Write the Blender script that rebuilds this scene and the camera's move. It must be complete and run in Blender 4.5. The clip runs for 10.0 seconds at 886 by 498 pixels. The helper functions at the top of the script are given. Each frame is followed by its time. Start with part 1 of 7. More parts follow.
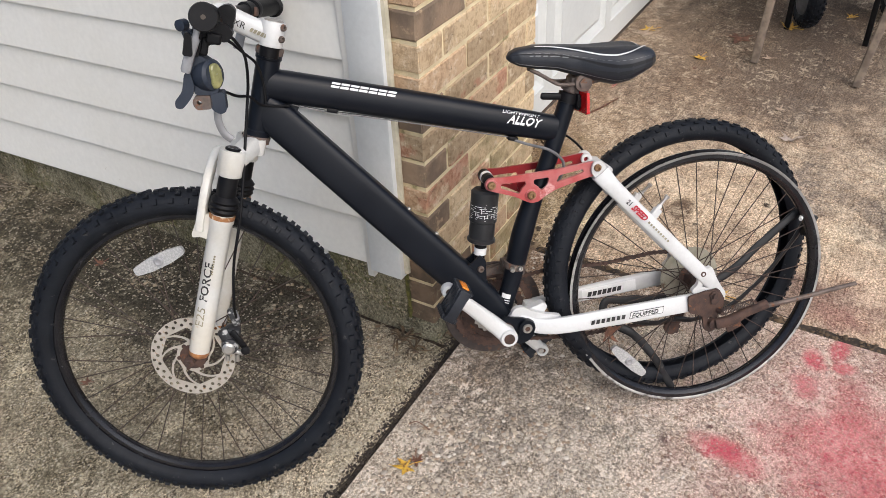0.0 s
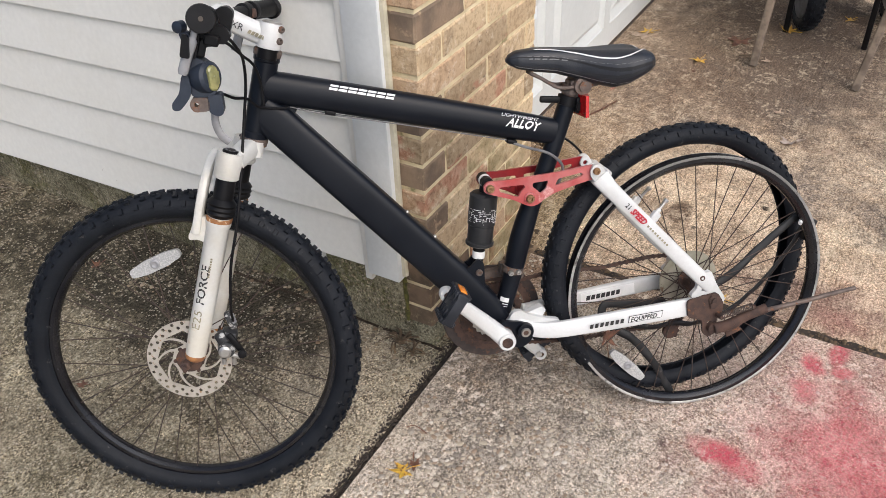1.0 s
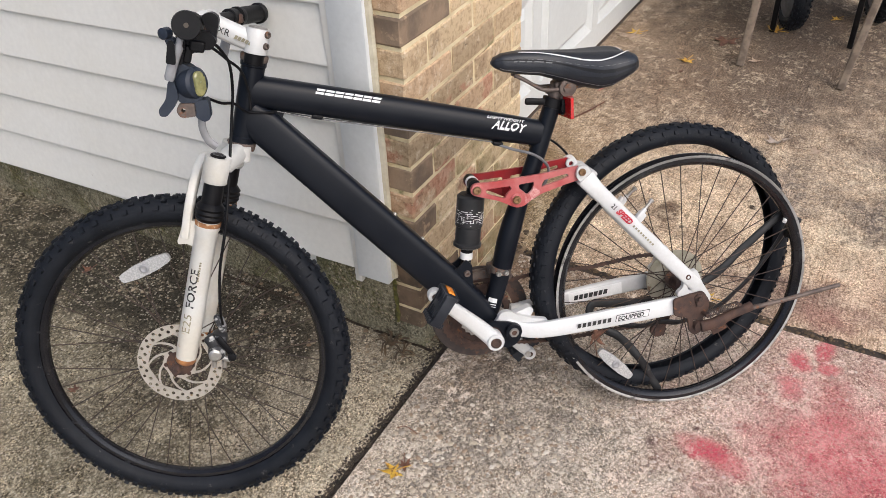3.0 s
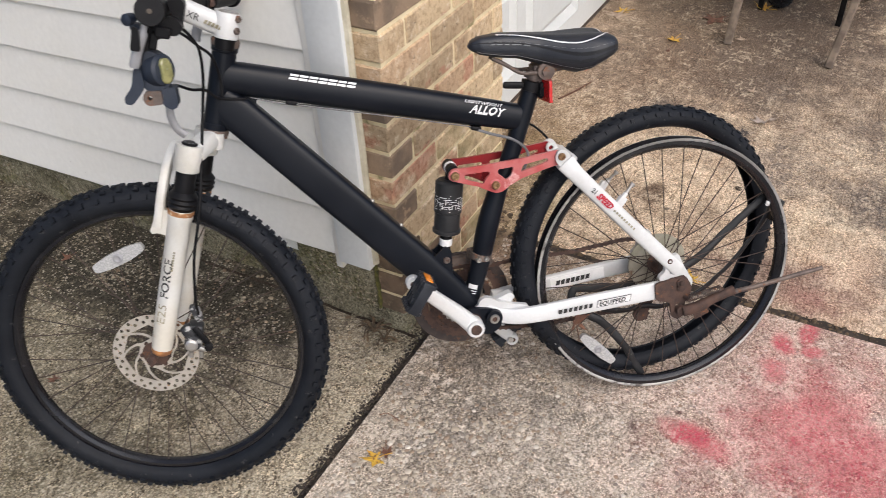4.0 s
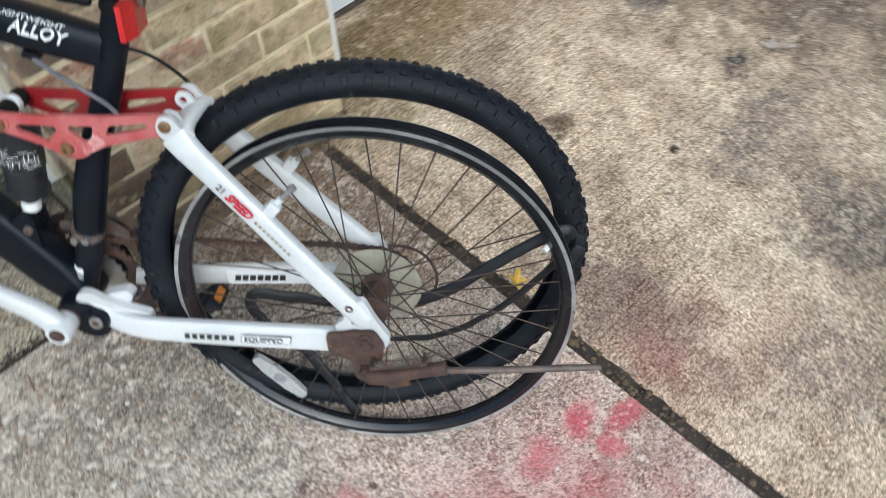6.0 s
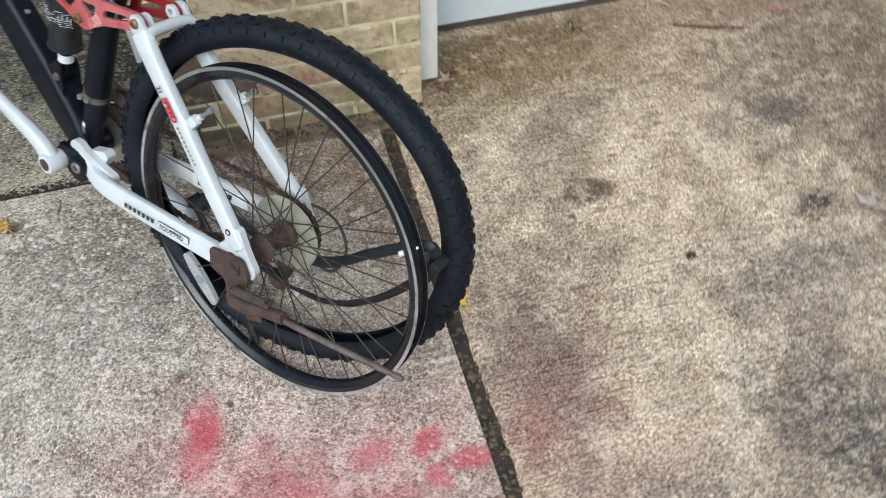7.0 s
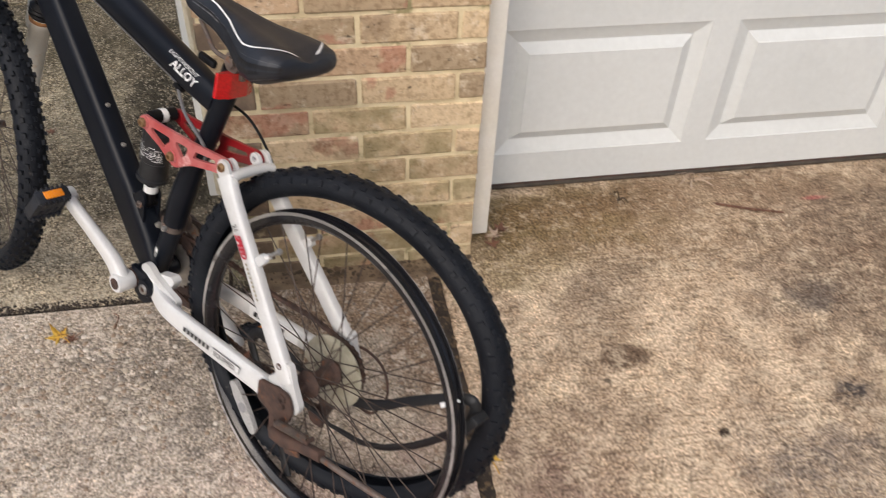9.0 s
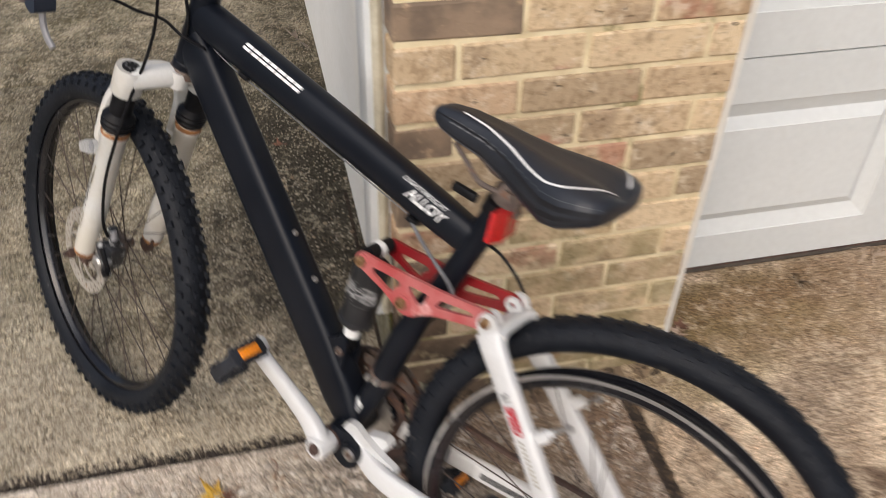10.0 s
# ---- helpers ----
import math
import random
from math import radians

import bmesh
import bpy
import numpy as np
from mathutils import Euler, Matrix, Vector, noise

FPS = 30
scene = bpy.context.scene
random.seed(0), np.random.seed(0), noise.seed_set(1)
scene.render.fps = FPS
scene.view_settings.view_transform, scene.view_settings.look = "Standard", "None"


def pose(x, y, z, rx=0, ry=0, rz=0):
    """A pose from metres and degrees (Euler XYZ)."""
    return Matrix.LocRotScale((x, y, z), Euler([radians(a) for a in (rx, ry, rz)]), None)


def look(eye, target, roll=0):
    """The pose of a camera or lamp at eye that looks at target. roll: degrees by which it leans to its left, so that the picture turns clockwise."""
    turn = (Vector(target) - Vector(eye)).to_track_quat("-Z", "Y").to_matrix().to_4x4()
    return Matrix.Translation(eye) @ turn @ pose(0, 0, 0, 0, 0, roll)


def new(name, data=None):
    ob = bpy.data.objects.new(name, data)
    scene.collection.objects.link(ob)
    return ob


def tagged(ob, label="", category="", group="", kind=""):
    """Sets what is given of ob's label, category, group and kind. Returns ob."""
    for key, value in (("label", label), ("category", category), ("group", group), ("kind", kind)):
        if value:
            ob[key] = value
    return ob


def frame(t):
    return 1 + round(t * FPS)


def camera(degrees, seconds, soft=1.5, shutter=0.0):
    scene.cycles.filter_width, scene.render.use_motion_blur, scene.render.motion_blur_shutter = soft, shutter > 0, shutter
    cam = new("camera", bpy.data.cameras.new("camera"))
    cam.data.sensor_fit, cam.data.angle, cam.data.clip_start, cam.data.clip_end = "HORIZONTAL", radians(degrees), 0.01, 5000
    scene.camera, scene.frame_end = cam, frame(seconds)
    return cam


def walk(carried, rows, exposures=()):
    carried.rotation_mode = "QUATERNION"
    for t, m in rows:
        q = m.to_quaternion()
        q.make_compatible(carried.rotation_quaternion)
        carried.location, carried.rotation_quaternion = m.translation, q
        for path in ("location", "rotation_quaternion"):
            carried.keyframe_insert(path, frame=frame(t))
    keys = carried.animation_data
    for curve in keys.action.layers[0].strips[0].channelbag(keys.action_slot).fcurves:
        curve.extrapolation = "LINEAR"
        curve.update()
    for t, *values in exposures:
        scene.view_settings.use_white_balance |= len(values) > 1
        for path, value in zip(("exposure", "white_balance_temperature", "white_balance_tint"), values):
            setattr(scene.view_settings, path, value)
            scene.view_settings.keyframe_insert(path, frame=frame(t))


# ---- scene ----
cam = camera(57.2, 10.0, soft=0.6, shutter=0.5)
PATH = [
    (0, (-1.259, -0.808, 1.4), (0.1, 0.028, 0.194), -3.0),
    (0.5, (-1.251, -0.802, 1.395), (0.109, 0.033, 0.189), -2.9),
    (1, (-1.252, -0.803, 1.399), (0.111, 0.029, 0.195), -2.7),
    (1.5, (-1.257, -0.811, 1.407), (0.112, 0.017, 0.206), -2.7),
    (2, (-1.254, -0.815, 1.407), (0.119, 0.009, 0.209), -2.8),
    (3.5, (-1.255, -0.82, 1.407), (0.112, -0.005, 0.195), -3.2),
    (4, (-1.22, -0.834, 1.405), (0.131, -0.04, 0.163), -3.2),
    (4.5, (-1.078, -0.91, 1.374), (0.253, -0.151, 0.088), -3.3),
    (4.6, (-1.025, -0.929, 1.363), (0.292, -0.193, 0.05), -3.2),
    (5, (-0.803, -0.958, 1.302), (0.464, -0.336, -0.115), -1.7),
    (5.2, (-0.648, -0.954, 1.319), (0.577, -0.416, -0.167), 0.8),
    (6.3, (-0.046, -1.203, 1.232), (0.566, -0.234, -0.407), -2.8),
    (6.5, (0.06, -1.284, 1.232), (0.585, -0.234, -0.388), -2.2),
    (7, (0.208, -1.43, 1.266), (0.548, -0.225, -0.293), -0.1),
    (7.5, (0.234, -1.49, 1.294), (0.529, -0.144, -0.155), 1.2),
    (8, (0.222, -1.478, 1.298), (0.534, -0.099, -0.116), 1.6),
    (8.5, (0.212, -1.489, 1.319), (0.533, -0.07, -0.053), 2.1),
    (9, (0.176, -1.446, 1.325), (0.496, 0.017, -0.001), 3.0),
    (9.5, (0.023, -1.325, 1.33), (0.341, 0.162, 0.031), 3.5),
    (9.7, (-0.065, -1.252, 1.325), (0.263, 0.254, 0.051), 3.5),
    (10, (-0.176, -1.063, 1.288), (0.186, 0.432, 0.011), 1.3),
]
LIGHTNESS = [(0, 0.08, 6150, 11), (4.3, 0.08, 6200, 12), (5.2, 0.06, 5750, 6), (6.3, 0.08, 5400, 1), (7.0, 0.07, 5400, 1), (7.6, 0.01, 6000, 7), (8.5, -0.08, 6400, 12), (10, -0.05, 6450, 12)]
walk(cam, [(t, look(eye, target, roll)) for t, eye, target, roll in PATH], LIGHTNESS)

# ---------------------------------------------------------------- light
G = -0.012          # level of the paving
world = bpy.data.worlds.new("sky")
scene.world = world
world.use_nodes = True
wt = world.node_tree
sky = wt.nodes.new("ShaderNodeTexSky")
sky.sky_type = "NISHITA"
sky.sun_disc = False
sky.sun_elevation = radians(47)
sky.sun_rotation = radians(209)
sky.air_density, sky.dust_density, sky.ozone_density = 1.0, 6.0, 1.0
wt.links.new(sky.outputs[0], wt.nodes["Background"].inputs[0])
wt.nodes["Background"].inputs[1].default_value = 0.15
sun = new("sun", bpy.data.lights.new("sun", "SUN"))
sun.data.energy, sun.data.angle, sun.data.color = 1.62, radians(80), (0.97, 1.0, 0.99)
sun.matrix_world = look((-2.75, -4.9, 5.6), (0, 0, 0))
scene.view_settings.exposure = 0.0


# ---------------------------------------------------------------- node helpers
def nd(tree, kind, out=0, **inputs):
    """A node with its inputs set or linked; returns the wanted output."""
    n = tree.nodes.new("ShaderNode" + kind)
    for key, v in inputs.items():
        key = key.replace("_", " ")
        sock = n.inputs[int(key[1:])] if key[0] == "i" and key[1:].isdigit() else n.inputs[key]
        if isinstance(v, bpy.types.NodeSocket):
            tree.links.new(v, sock)
        else:
            sock.default_value = v
    return n.outputs[out]


def mixc(tree, f, a, b, blend="MIX"):
    n = tree.nodes.new("ShaderNodeMix")
    n.data_type, n.blend_type = "RGBA", blend
    for k, v in ((0, f), (6, a), (7, b)):
        if isinstance(v, bpy.types.NodeSocket):
            tree.links.new(v, n.inputs[k])
        else:
            n.inputs[k].default_value = (*v, 1) if k > 0 and len(v) == 3 else v
    return n.outputs[2]


def math_(tree, op, a, b=0.0, c=0.0, clamp=False):
    n = tree.nodes.new("ShaderNodeMath")
    n.operation, n.use_clamp = op, clamp
    for k, v in enumerate((a, b, c)):
        if isinstance(v, bpy.types.NodeSocket):
            tree.links.new(v, n.inputs[k])
        else:
            n.inputs[k].default_value = v
    return n.outputs[0]


def step(tree, v, lo, hi):
    n = tree.nodes.new("ShaderNodeMapRange")
    n.interpolation_type = "SMOOTHSTEP"
    tree.links.new(v, n.inputs[0])
    n.inputs[1].default_value, n.inputs[2].default_value = lo, hi
    n.inputs[3].default_value, n.inputs[4].default_value = 0.0, 1.0
    return n.outputs[0]


def fresh(name):
    m = bpy.data.materials.new(name)
    m.use_nodes = True
    t = m.node_tree
    t.nodes.clear()
    o = t.nodes.new("ShaderNodeOutputMaterial")
    b = t.nodes.new("ShaderNodeBsdfPrincipled")
    t.links.new(b.outputs[0], o.inputs[0])
    return m, t, b


def coords(t, shift=True):
    """Object coordinates, moved by a random step for each object."""
    c = nd(t, "TexCoord", 3)
    if not shift:
        return c
    r = nd(t, "ObjectInfo", 5)
    n = t.nodes.new("ShaderNodeVectorMath")
    n.operation = "MULTIPLY_ADD"
    t.links.new(r, n.inputs[0])
    n.inputs[1].default_value = (37.0, 19.0, 53.0)
    t.links.new(c, n.inputs[2])
    return n.outputs[0]


def noise_(t, vec, scale, detail=4.0, rough=0.55, out=0):
    return nd(t, "TexNoise", out, Vector=vec, Scale=scale, Detail=detail, Roughness=rough)


def bumped(t, b, h, strength, dist):
    t.links.new(nd(t, "Bump", Height=h, Strength=strength, Distance=dist), b.inputs["Normal"])


def plain(name, c1, c2, rough=0.5, metal=0.0, scale=25.0, fine=220.0, bump=0.15, dist=0.0006,
          c3=None, amount=0.6, spot=30.0, coat=0.0, rvar=0.12, alpha=1.0, spec=0.5):
    """A worn surface: two tones at two scales, a third in patches, fine relief."""
    m, t, b = fresh(name)
    v = coords(t)
    n1, n2 = noise_(t, v, scale), noise_(t, v, fine, 3)
    col = mixc(t, step(t, n1, 0.35, 0.65), c1, c2)
    col = mixc(t, math_(t, "MULTIPLY", n2, 0.35), col, mixc(t, 1.0, col, (0.6, 0.6, 0.6), "MULTIPLY"))
    ro = math_(t, "MULTIPLY_ADD", n1, rvar * 2, rough - rvar)
    if c3:
        k = step(t, noise_(t, v, spot, 6, 0.65), amount, amount + 0.08)
        col = mixc(t, k, col, c3)
        ro = math_(t, "ADD", ro, math_(t, "MULTIPLY", k, 0.25), clamp=True)
        t.links.new(math_(t, "MULTIPLY", math_(t, "SUBTRACT", 1.0, k), metal), b.inputs["Metallic"])
    else:
        b.inputs["Metallic"].default_value = metal
    t.links.new(col, b.inputs["Base Color"])
    t.links.new(ro, b.inputs["Roughness"])
    b.inputs["Coat Weight"].default_value = coat
    b.inputs["Coat Roughness"].default_value = 0.2
    b.inputs["Alpha"].default_value = alpha
    b.inputs["Specular IOR Level"].default_value = spec
    bumped(t, b, n2, bump, dist)
    return m


# ---------------------------------------------------------------- materials
def blob(t, v, w, x, y, rx, ry, soft):
    """A mask for one ragged stain round (x, y)."""
    n = t.nodes.new("ShaderNodeVectorMath")
    n.operation = "MULTIPLY_ADD"
    t.links.new(w, n.inputs[0])
    n.inputs[1].default_value = (1.9 * rx, 1.9 * ry, 0)
    t.links.new(v, n.inputs[2])
    q = nd(t, "Mapping", Vector=n.outputs[0], Location=(-(x + 0.95 * rx) / rx, -(y + 0.95 * ry) / ry, 0), Scale=(1 / rx, 1 / ry, 0))
    ln = t.nodes.new("ShaderNodeVectorMath")
    ln.operation = "LENGTH"
    t.links.new(q, ln.inputs[0])
    return step(t, ln.outputs["Value"], 1.0 + soft, 1.0 - soft)


def concrete(name, light, dark, stain, pebbles, patch_lo, marks=(), red=(), moss=None, peb=0.5, relief=0.0034, grain=0.5, straw=0.0, cloud=1.0, chalky=0.8, flecks=0.0, broom=0.0):
    """Weathered concrete: exposed sand and pebbles, blotches, oil and other dark or pale marks, sprayed paint."""
    m, t, b = fresh(name)
    v = coords(t, False)
    big, mid, fine = noise_(t, v, 1.7, 5, 0.6), noise_(t, v, 9.0, 5, 0.65), noise_(t, v, 160.0, 4, 0.7)
    grit = noise_(t, v, 480.0, 2)
    sand = nd(t, "SeparateColor", 0, Color=nd(t, "TexVoronoi", 1, Vector=v, Scale=300.0))
    col = mixc(t, step(t, mid, 0.36, 0.66), light, dark)
    col = mixc(t, math_(t, "MULTIPLY", step(t, big, patch_lo, patch_lo + 0.17), 0.75), col, stain)
    pale = step(t, noise_(t, v, 4.2, 8, 0.72), 0.52, 0.63)
    col = mixc(t, math_(t, "MULTIPLY", pale, 0.62 * cloud), col, tuple(min(0.85, 1.35 * c) for c in light))
    grime = step(t, noise_(t, v, 24.0, 8, 0.8), 0.51, 0.62)
    col = mixc(t, math_(t, "MULTIPLY", grime, 0.70 * cloud), col, tuple(0.8 * c for c in stain))
    w = nd(t, "TexNoise", 1, Vector=v, Scale=12.0, Detail=5.0)
    if moss:
        k = step(t, noise_(t, v, 3.1, 6, 0.7), 0.47, 0.62)
        col = mixc(t, math_(t, "MULTIPLY", k, 0.7), col, moss)

    mottle = math_(t, "MULTIPLY_ADD", step(t, noise_(t, v, 42.0, 6, 0.75), 0.40, 0.60), 0.85, 0.25)
    for x, y, rx, ry, soft, tone, much in marks:
        k = math_(t, "MULTIPLY", blob(t, v, w, x, y, rx, ry, soft), much)
        if soft > 0.45:
            k = math_(t, "MULTIPLY", k, mottle)
        col = mixc(t, k, col, tone)
    vo = t.nodes.new("ShaderNodeTexVoronoi")
    vo.feature = "F1"
    t.links.new(v, vo.inputs["Vector"])
    vo.inputs["Scale"].default_value = 95.0
    ramp = t.nodes.new("ShaderNodeValToRGB")
    sep = nd(t, "SeparateColor", 0, Color=vo.outputs["Color"])
    t.links.new(sep, ramp.inputs[0])
    ramp.color_ramp.interpolation = "CONSTANT"
    e = ramp.color_ramp.elements
    e[0].color = (*pebbles[0], 1)
    e[1].position, e[1].color = 0.22, (*pebbles[1], 1)
    for p, c in zip((0.45, 0.66, 0.84), pebbles[2:]):
        q = e.new(p)
        q.color = (*c, 1)
    inside = step(t, vo.outputs["Distance"], 0.0062 * 95, 0.0036 * 95)
    inside = math_(t, "MULTIPLY", inside, step(t, noise_(t, v, 6.5, 6, 0.7), 0.46, 0.60))
    col = mixc(t, math_(t, "MULTIPLY", inside, peb), col, ramp.outputs[0])
    v2 = nd(t, "TexVoronoi", 0, Vector=v, Scale=210.0)
    pit = math_(t, "MULTIPLY", step(t, v2, 0.27, 0.12), step(t, noise_(t, v, 14.0, 3), 0.42, 0.62))
    col = mixc(t, math_(t, "MULTIPLY", pit, 0.75), col, tuple(0.32 * c for c in dark))
    col = mixc(t, math_(t, "MULTIPLY", step(t, fine, 0.45, 0.57), 0.82), col, mixc(t, 1.0, col, (0.38, 0.36, 0.33), "MULTIPLY"))
    col = mixc(t, math_(t, "MULTIPLY", step(t, grit, 0.53, 0.63), 0.75), col, mixc(t, 1.0, col, (1.9, 1.87, 1.80), "MULTIPLY"))
    sv_ = t.nodes.new("ShaderNodeTexVoronoi")
    t.links.new(v, sv_.inputs["Vector"])
    sv_.inputs["Scale"].default_value = 55.0
    pick = step(t, nd(t, "SeparateColor", 1, Color=sv_.outputs["Color"]), 0.70, 0.72)
    speck = math_(t, "MULTIPLY", step(t, math_(t, "ADD", sv_.outputs["Distance"], math_(t, "MULTIPLY", fine, 0.25)), 0.36, 0.26), pick)
    col = mixc(t, math_(t, "MULTIPLY", speck, 0.8 * min(1.0, 2 * peb)), col, tuple(0.25 * c for c in dark))
    much = math_(t, "MULTIPLY_ADD", step(t, noise_(t, v, 18.0, 5, 0.7), 0.42, 0.62), grain, 0.3 * grain)
    if straw:
        for turn, cut in ((0.6, 0.56), (2.2, 0.58)):
            q = nd(t, "Mapping", Vector=v, Rotation=(0, 0, turn), Scale=(70.0, 330.0, 1.0))
            k = math_(t, "MULTIPLY", step(t, noise_(t, q, 1.0, 4, 0.7), cut, cut + 0.08), step(t, noise_(t, v, 5.5, 6, 0.7), 0.44, 0.58))
            col = mixc(t, math_(t, "MULTIPLY", k, straw), col, mixc(t, 1.0, col, (1.75, 1.72, 1.66), "MULTIPLY"))
        k = step(t, noise_(t, v, 60.0, 6, 0.8), 0.52, 0.62)
        col = mixc(t, math_(t, "MULTIPLY", k, 0.7), col, mixc(t, 1.0, col, (0.50, 0.45, 0.40), "MULTIPLY"))
    col = mixc(t, math_(t, "MULTIPLY", step(t, sand, 0.70, 0.74), much), col, mixc(t, 1.0, col, (1.75, 1.72, 1.66), "MULTIPLY"))
    col = mixc(t, math_(t, "MULTIPLY", step(t, sand, 0.26, 0.22), much), col, mixc(t, 1.0, col, (0.36, 0.33, 0.30), "MULTIPLY"))
    chalk = math_(t, "MULTIPLY", step(t, noise_(t, v, 46.0, 8, 0.8), 0.52, 0.58), step(t, noise_(t, v, 6.0, 6, 0.75), 0.44, 0.58))
    col = mixc(t, math_(t, "MULTIPLY", chalk, chalky), col, tuple(min(0.82, 1.30 * c) for c in light))
    gouge = math_(t, "MULTIPLY", step(t, noise_(t, v, 85.0, 5, 0.7), 0.57, 0.62), step(t, noise_(t, v, 11.0, 5, 0.7), 0.38, 0.58))
    col = mixc(t, math_(t, "MULTIPLY", gouge, 0.72 * chalky + 0.15), col, tuple(0.22 * c for c in dark))
    if flecks:
        fv = t.nodes.new("ShaderNodeTexVoronoi")
        t.links.new(v, fv.inputs["Vector"])
        fv.inputs["Scale"].default_value = 130.0
        k = math_(t, "MULTIPLY", step(t, fv.outputs["Distance"], 0.42, 0.30), step(t, nd(t, "SeparateColor", 2, Color=fv.outputs["Color"]), 0.80, 0.82))
        col = mixc(t, math_(t, "MULTIPLY", k, flecks), col, (0.50, 0.45, 0.36))
    if broom:
        q = nd(t, "Mapping", Vector=v, Rotation=(0, 0, 0.03), Scale=(9.0, 210.0, 1.0))
        k = math_(t, "MULTIPLY", step(t, noise_(t, q, 1.0, 5, 0.7), 0.50, 0.62), step(t, noise_(t, v, 3.2, 5, 0.7), 0.36, 0.60))
        col = mixc(t, math_(t, "MULTIPLY", k, broom), col, mixc(t, 1.0, col, (0.52, 0.47, 0.42), "MULTIPLY"))
    for x, y, rx, ry, soft, much in red:
        k = math_(t, "MULTIPLY", blob(t, v, w, x, y, rx, ry, soft), much)
        k = math_(t, "MULTIPLY", k, math_(t, "MULTIPLY_ADD", step(t, fine, 0.62, 0.42), 0.55, 0.45))
        col = mixc(t, k, col, (0.50, 0.035, 0.075))
    t.links.new(col, b.inputs["Base Color"])
    b.inputs["Roughness"].default_value = 0.9
    b.inputs["Specular IOR Level"].default_value = 0.25
    h = math_(t, "ADD", math_(t, "MULTIPLY", fine, 0.9), math_(t, "MULTIPLY", inside, 0.5 * peb))
    h = math_(t, "SUBTRACT", math_(t, "ADD", h, math_(t, "MULTIPLY", mid, 1.2)), math_(t, "MULTIPLY", pit, 0.9))
    bumped(t, b, h, 0.9, relief)
    return m


PEB = [(0.46, 0.38, 0.28), (0.30, 0.22, 0.15), (0.52, 0.46, 0.38), (0.20, 0.17, 0.14), (0.38, 0.33, 0.28)]
SPRAY = [(0.11, -0.955, 0.15, 0.12, 0.8, 0.62), (0.12, -0.93, 0.42, 0.26, 0.9, 0.27), (-0.012, -0.705, 0.027, 0.055, 0.6, 0.85), (-0.035, -0.765, 0.035, 0.04, 0.7, 0.6), (0.35, -0.838, 0.035, 0.03, 0.5, 0.8), (0.418, -0.886, 0.035, 0.02, 0.5, 0.75), (0.353, -0.903, 0.022, 0.022, 0.5, 0.7), (0.25, -0.835, 0.03, 0.025, 0.6, 0.55), (0.0, -1.1, 0.10, 0.10, 0.8, 0.5)]
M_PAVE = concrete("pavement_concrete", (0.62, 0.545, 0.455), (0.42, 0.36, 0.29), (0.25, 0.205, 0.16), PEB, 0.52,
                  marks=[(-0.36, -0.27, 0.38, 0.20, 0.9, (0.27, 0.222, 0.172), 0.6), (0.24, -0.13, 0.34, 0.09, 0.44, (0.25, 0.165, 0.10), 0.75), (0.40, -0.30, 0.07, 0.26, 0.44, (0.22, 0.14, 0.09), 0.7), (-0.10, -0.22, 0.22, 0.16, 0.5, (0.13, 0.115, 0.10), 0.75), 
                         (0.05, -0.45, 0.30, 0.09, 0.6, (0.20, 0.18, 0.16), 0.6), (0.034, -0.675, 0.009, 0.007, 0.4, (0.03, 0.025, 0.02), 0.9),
                         (-0.04, -0.60, 0.018, 0.015, 0.4, (0.12, 0.10, 0.09), 0.7), (0.26, -0.62, 0.16, 0.12, 0.6, (0.24, 0.19, 0.16), 0.5)],
                  red=SPRAY)
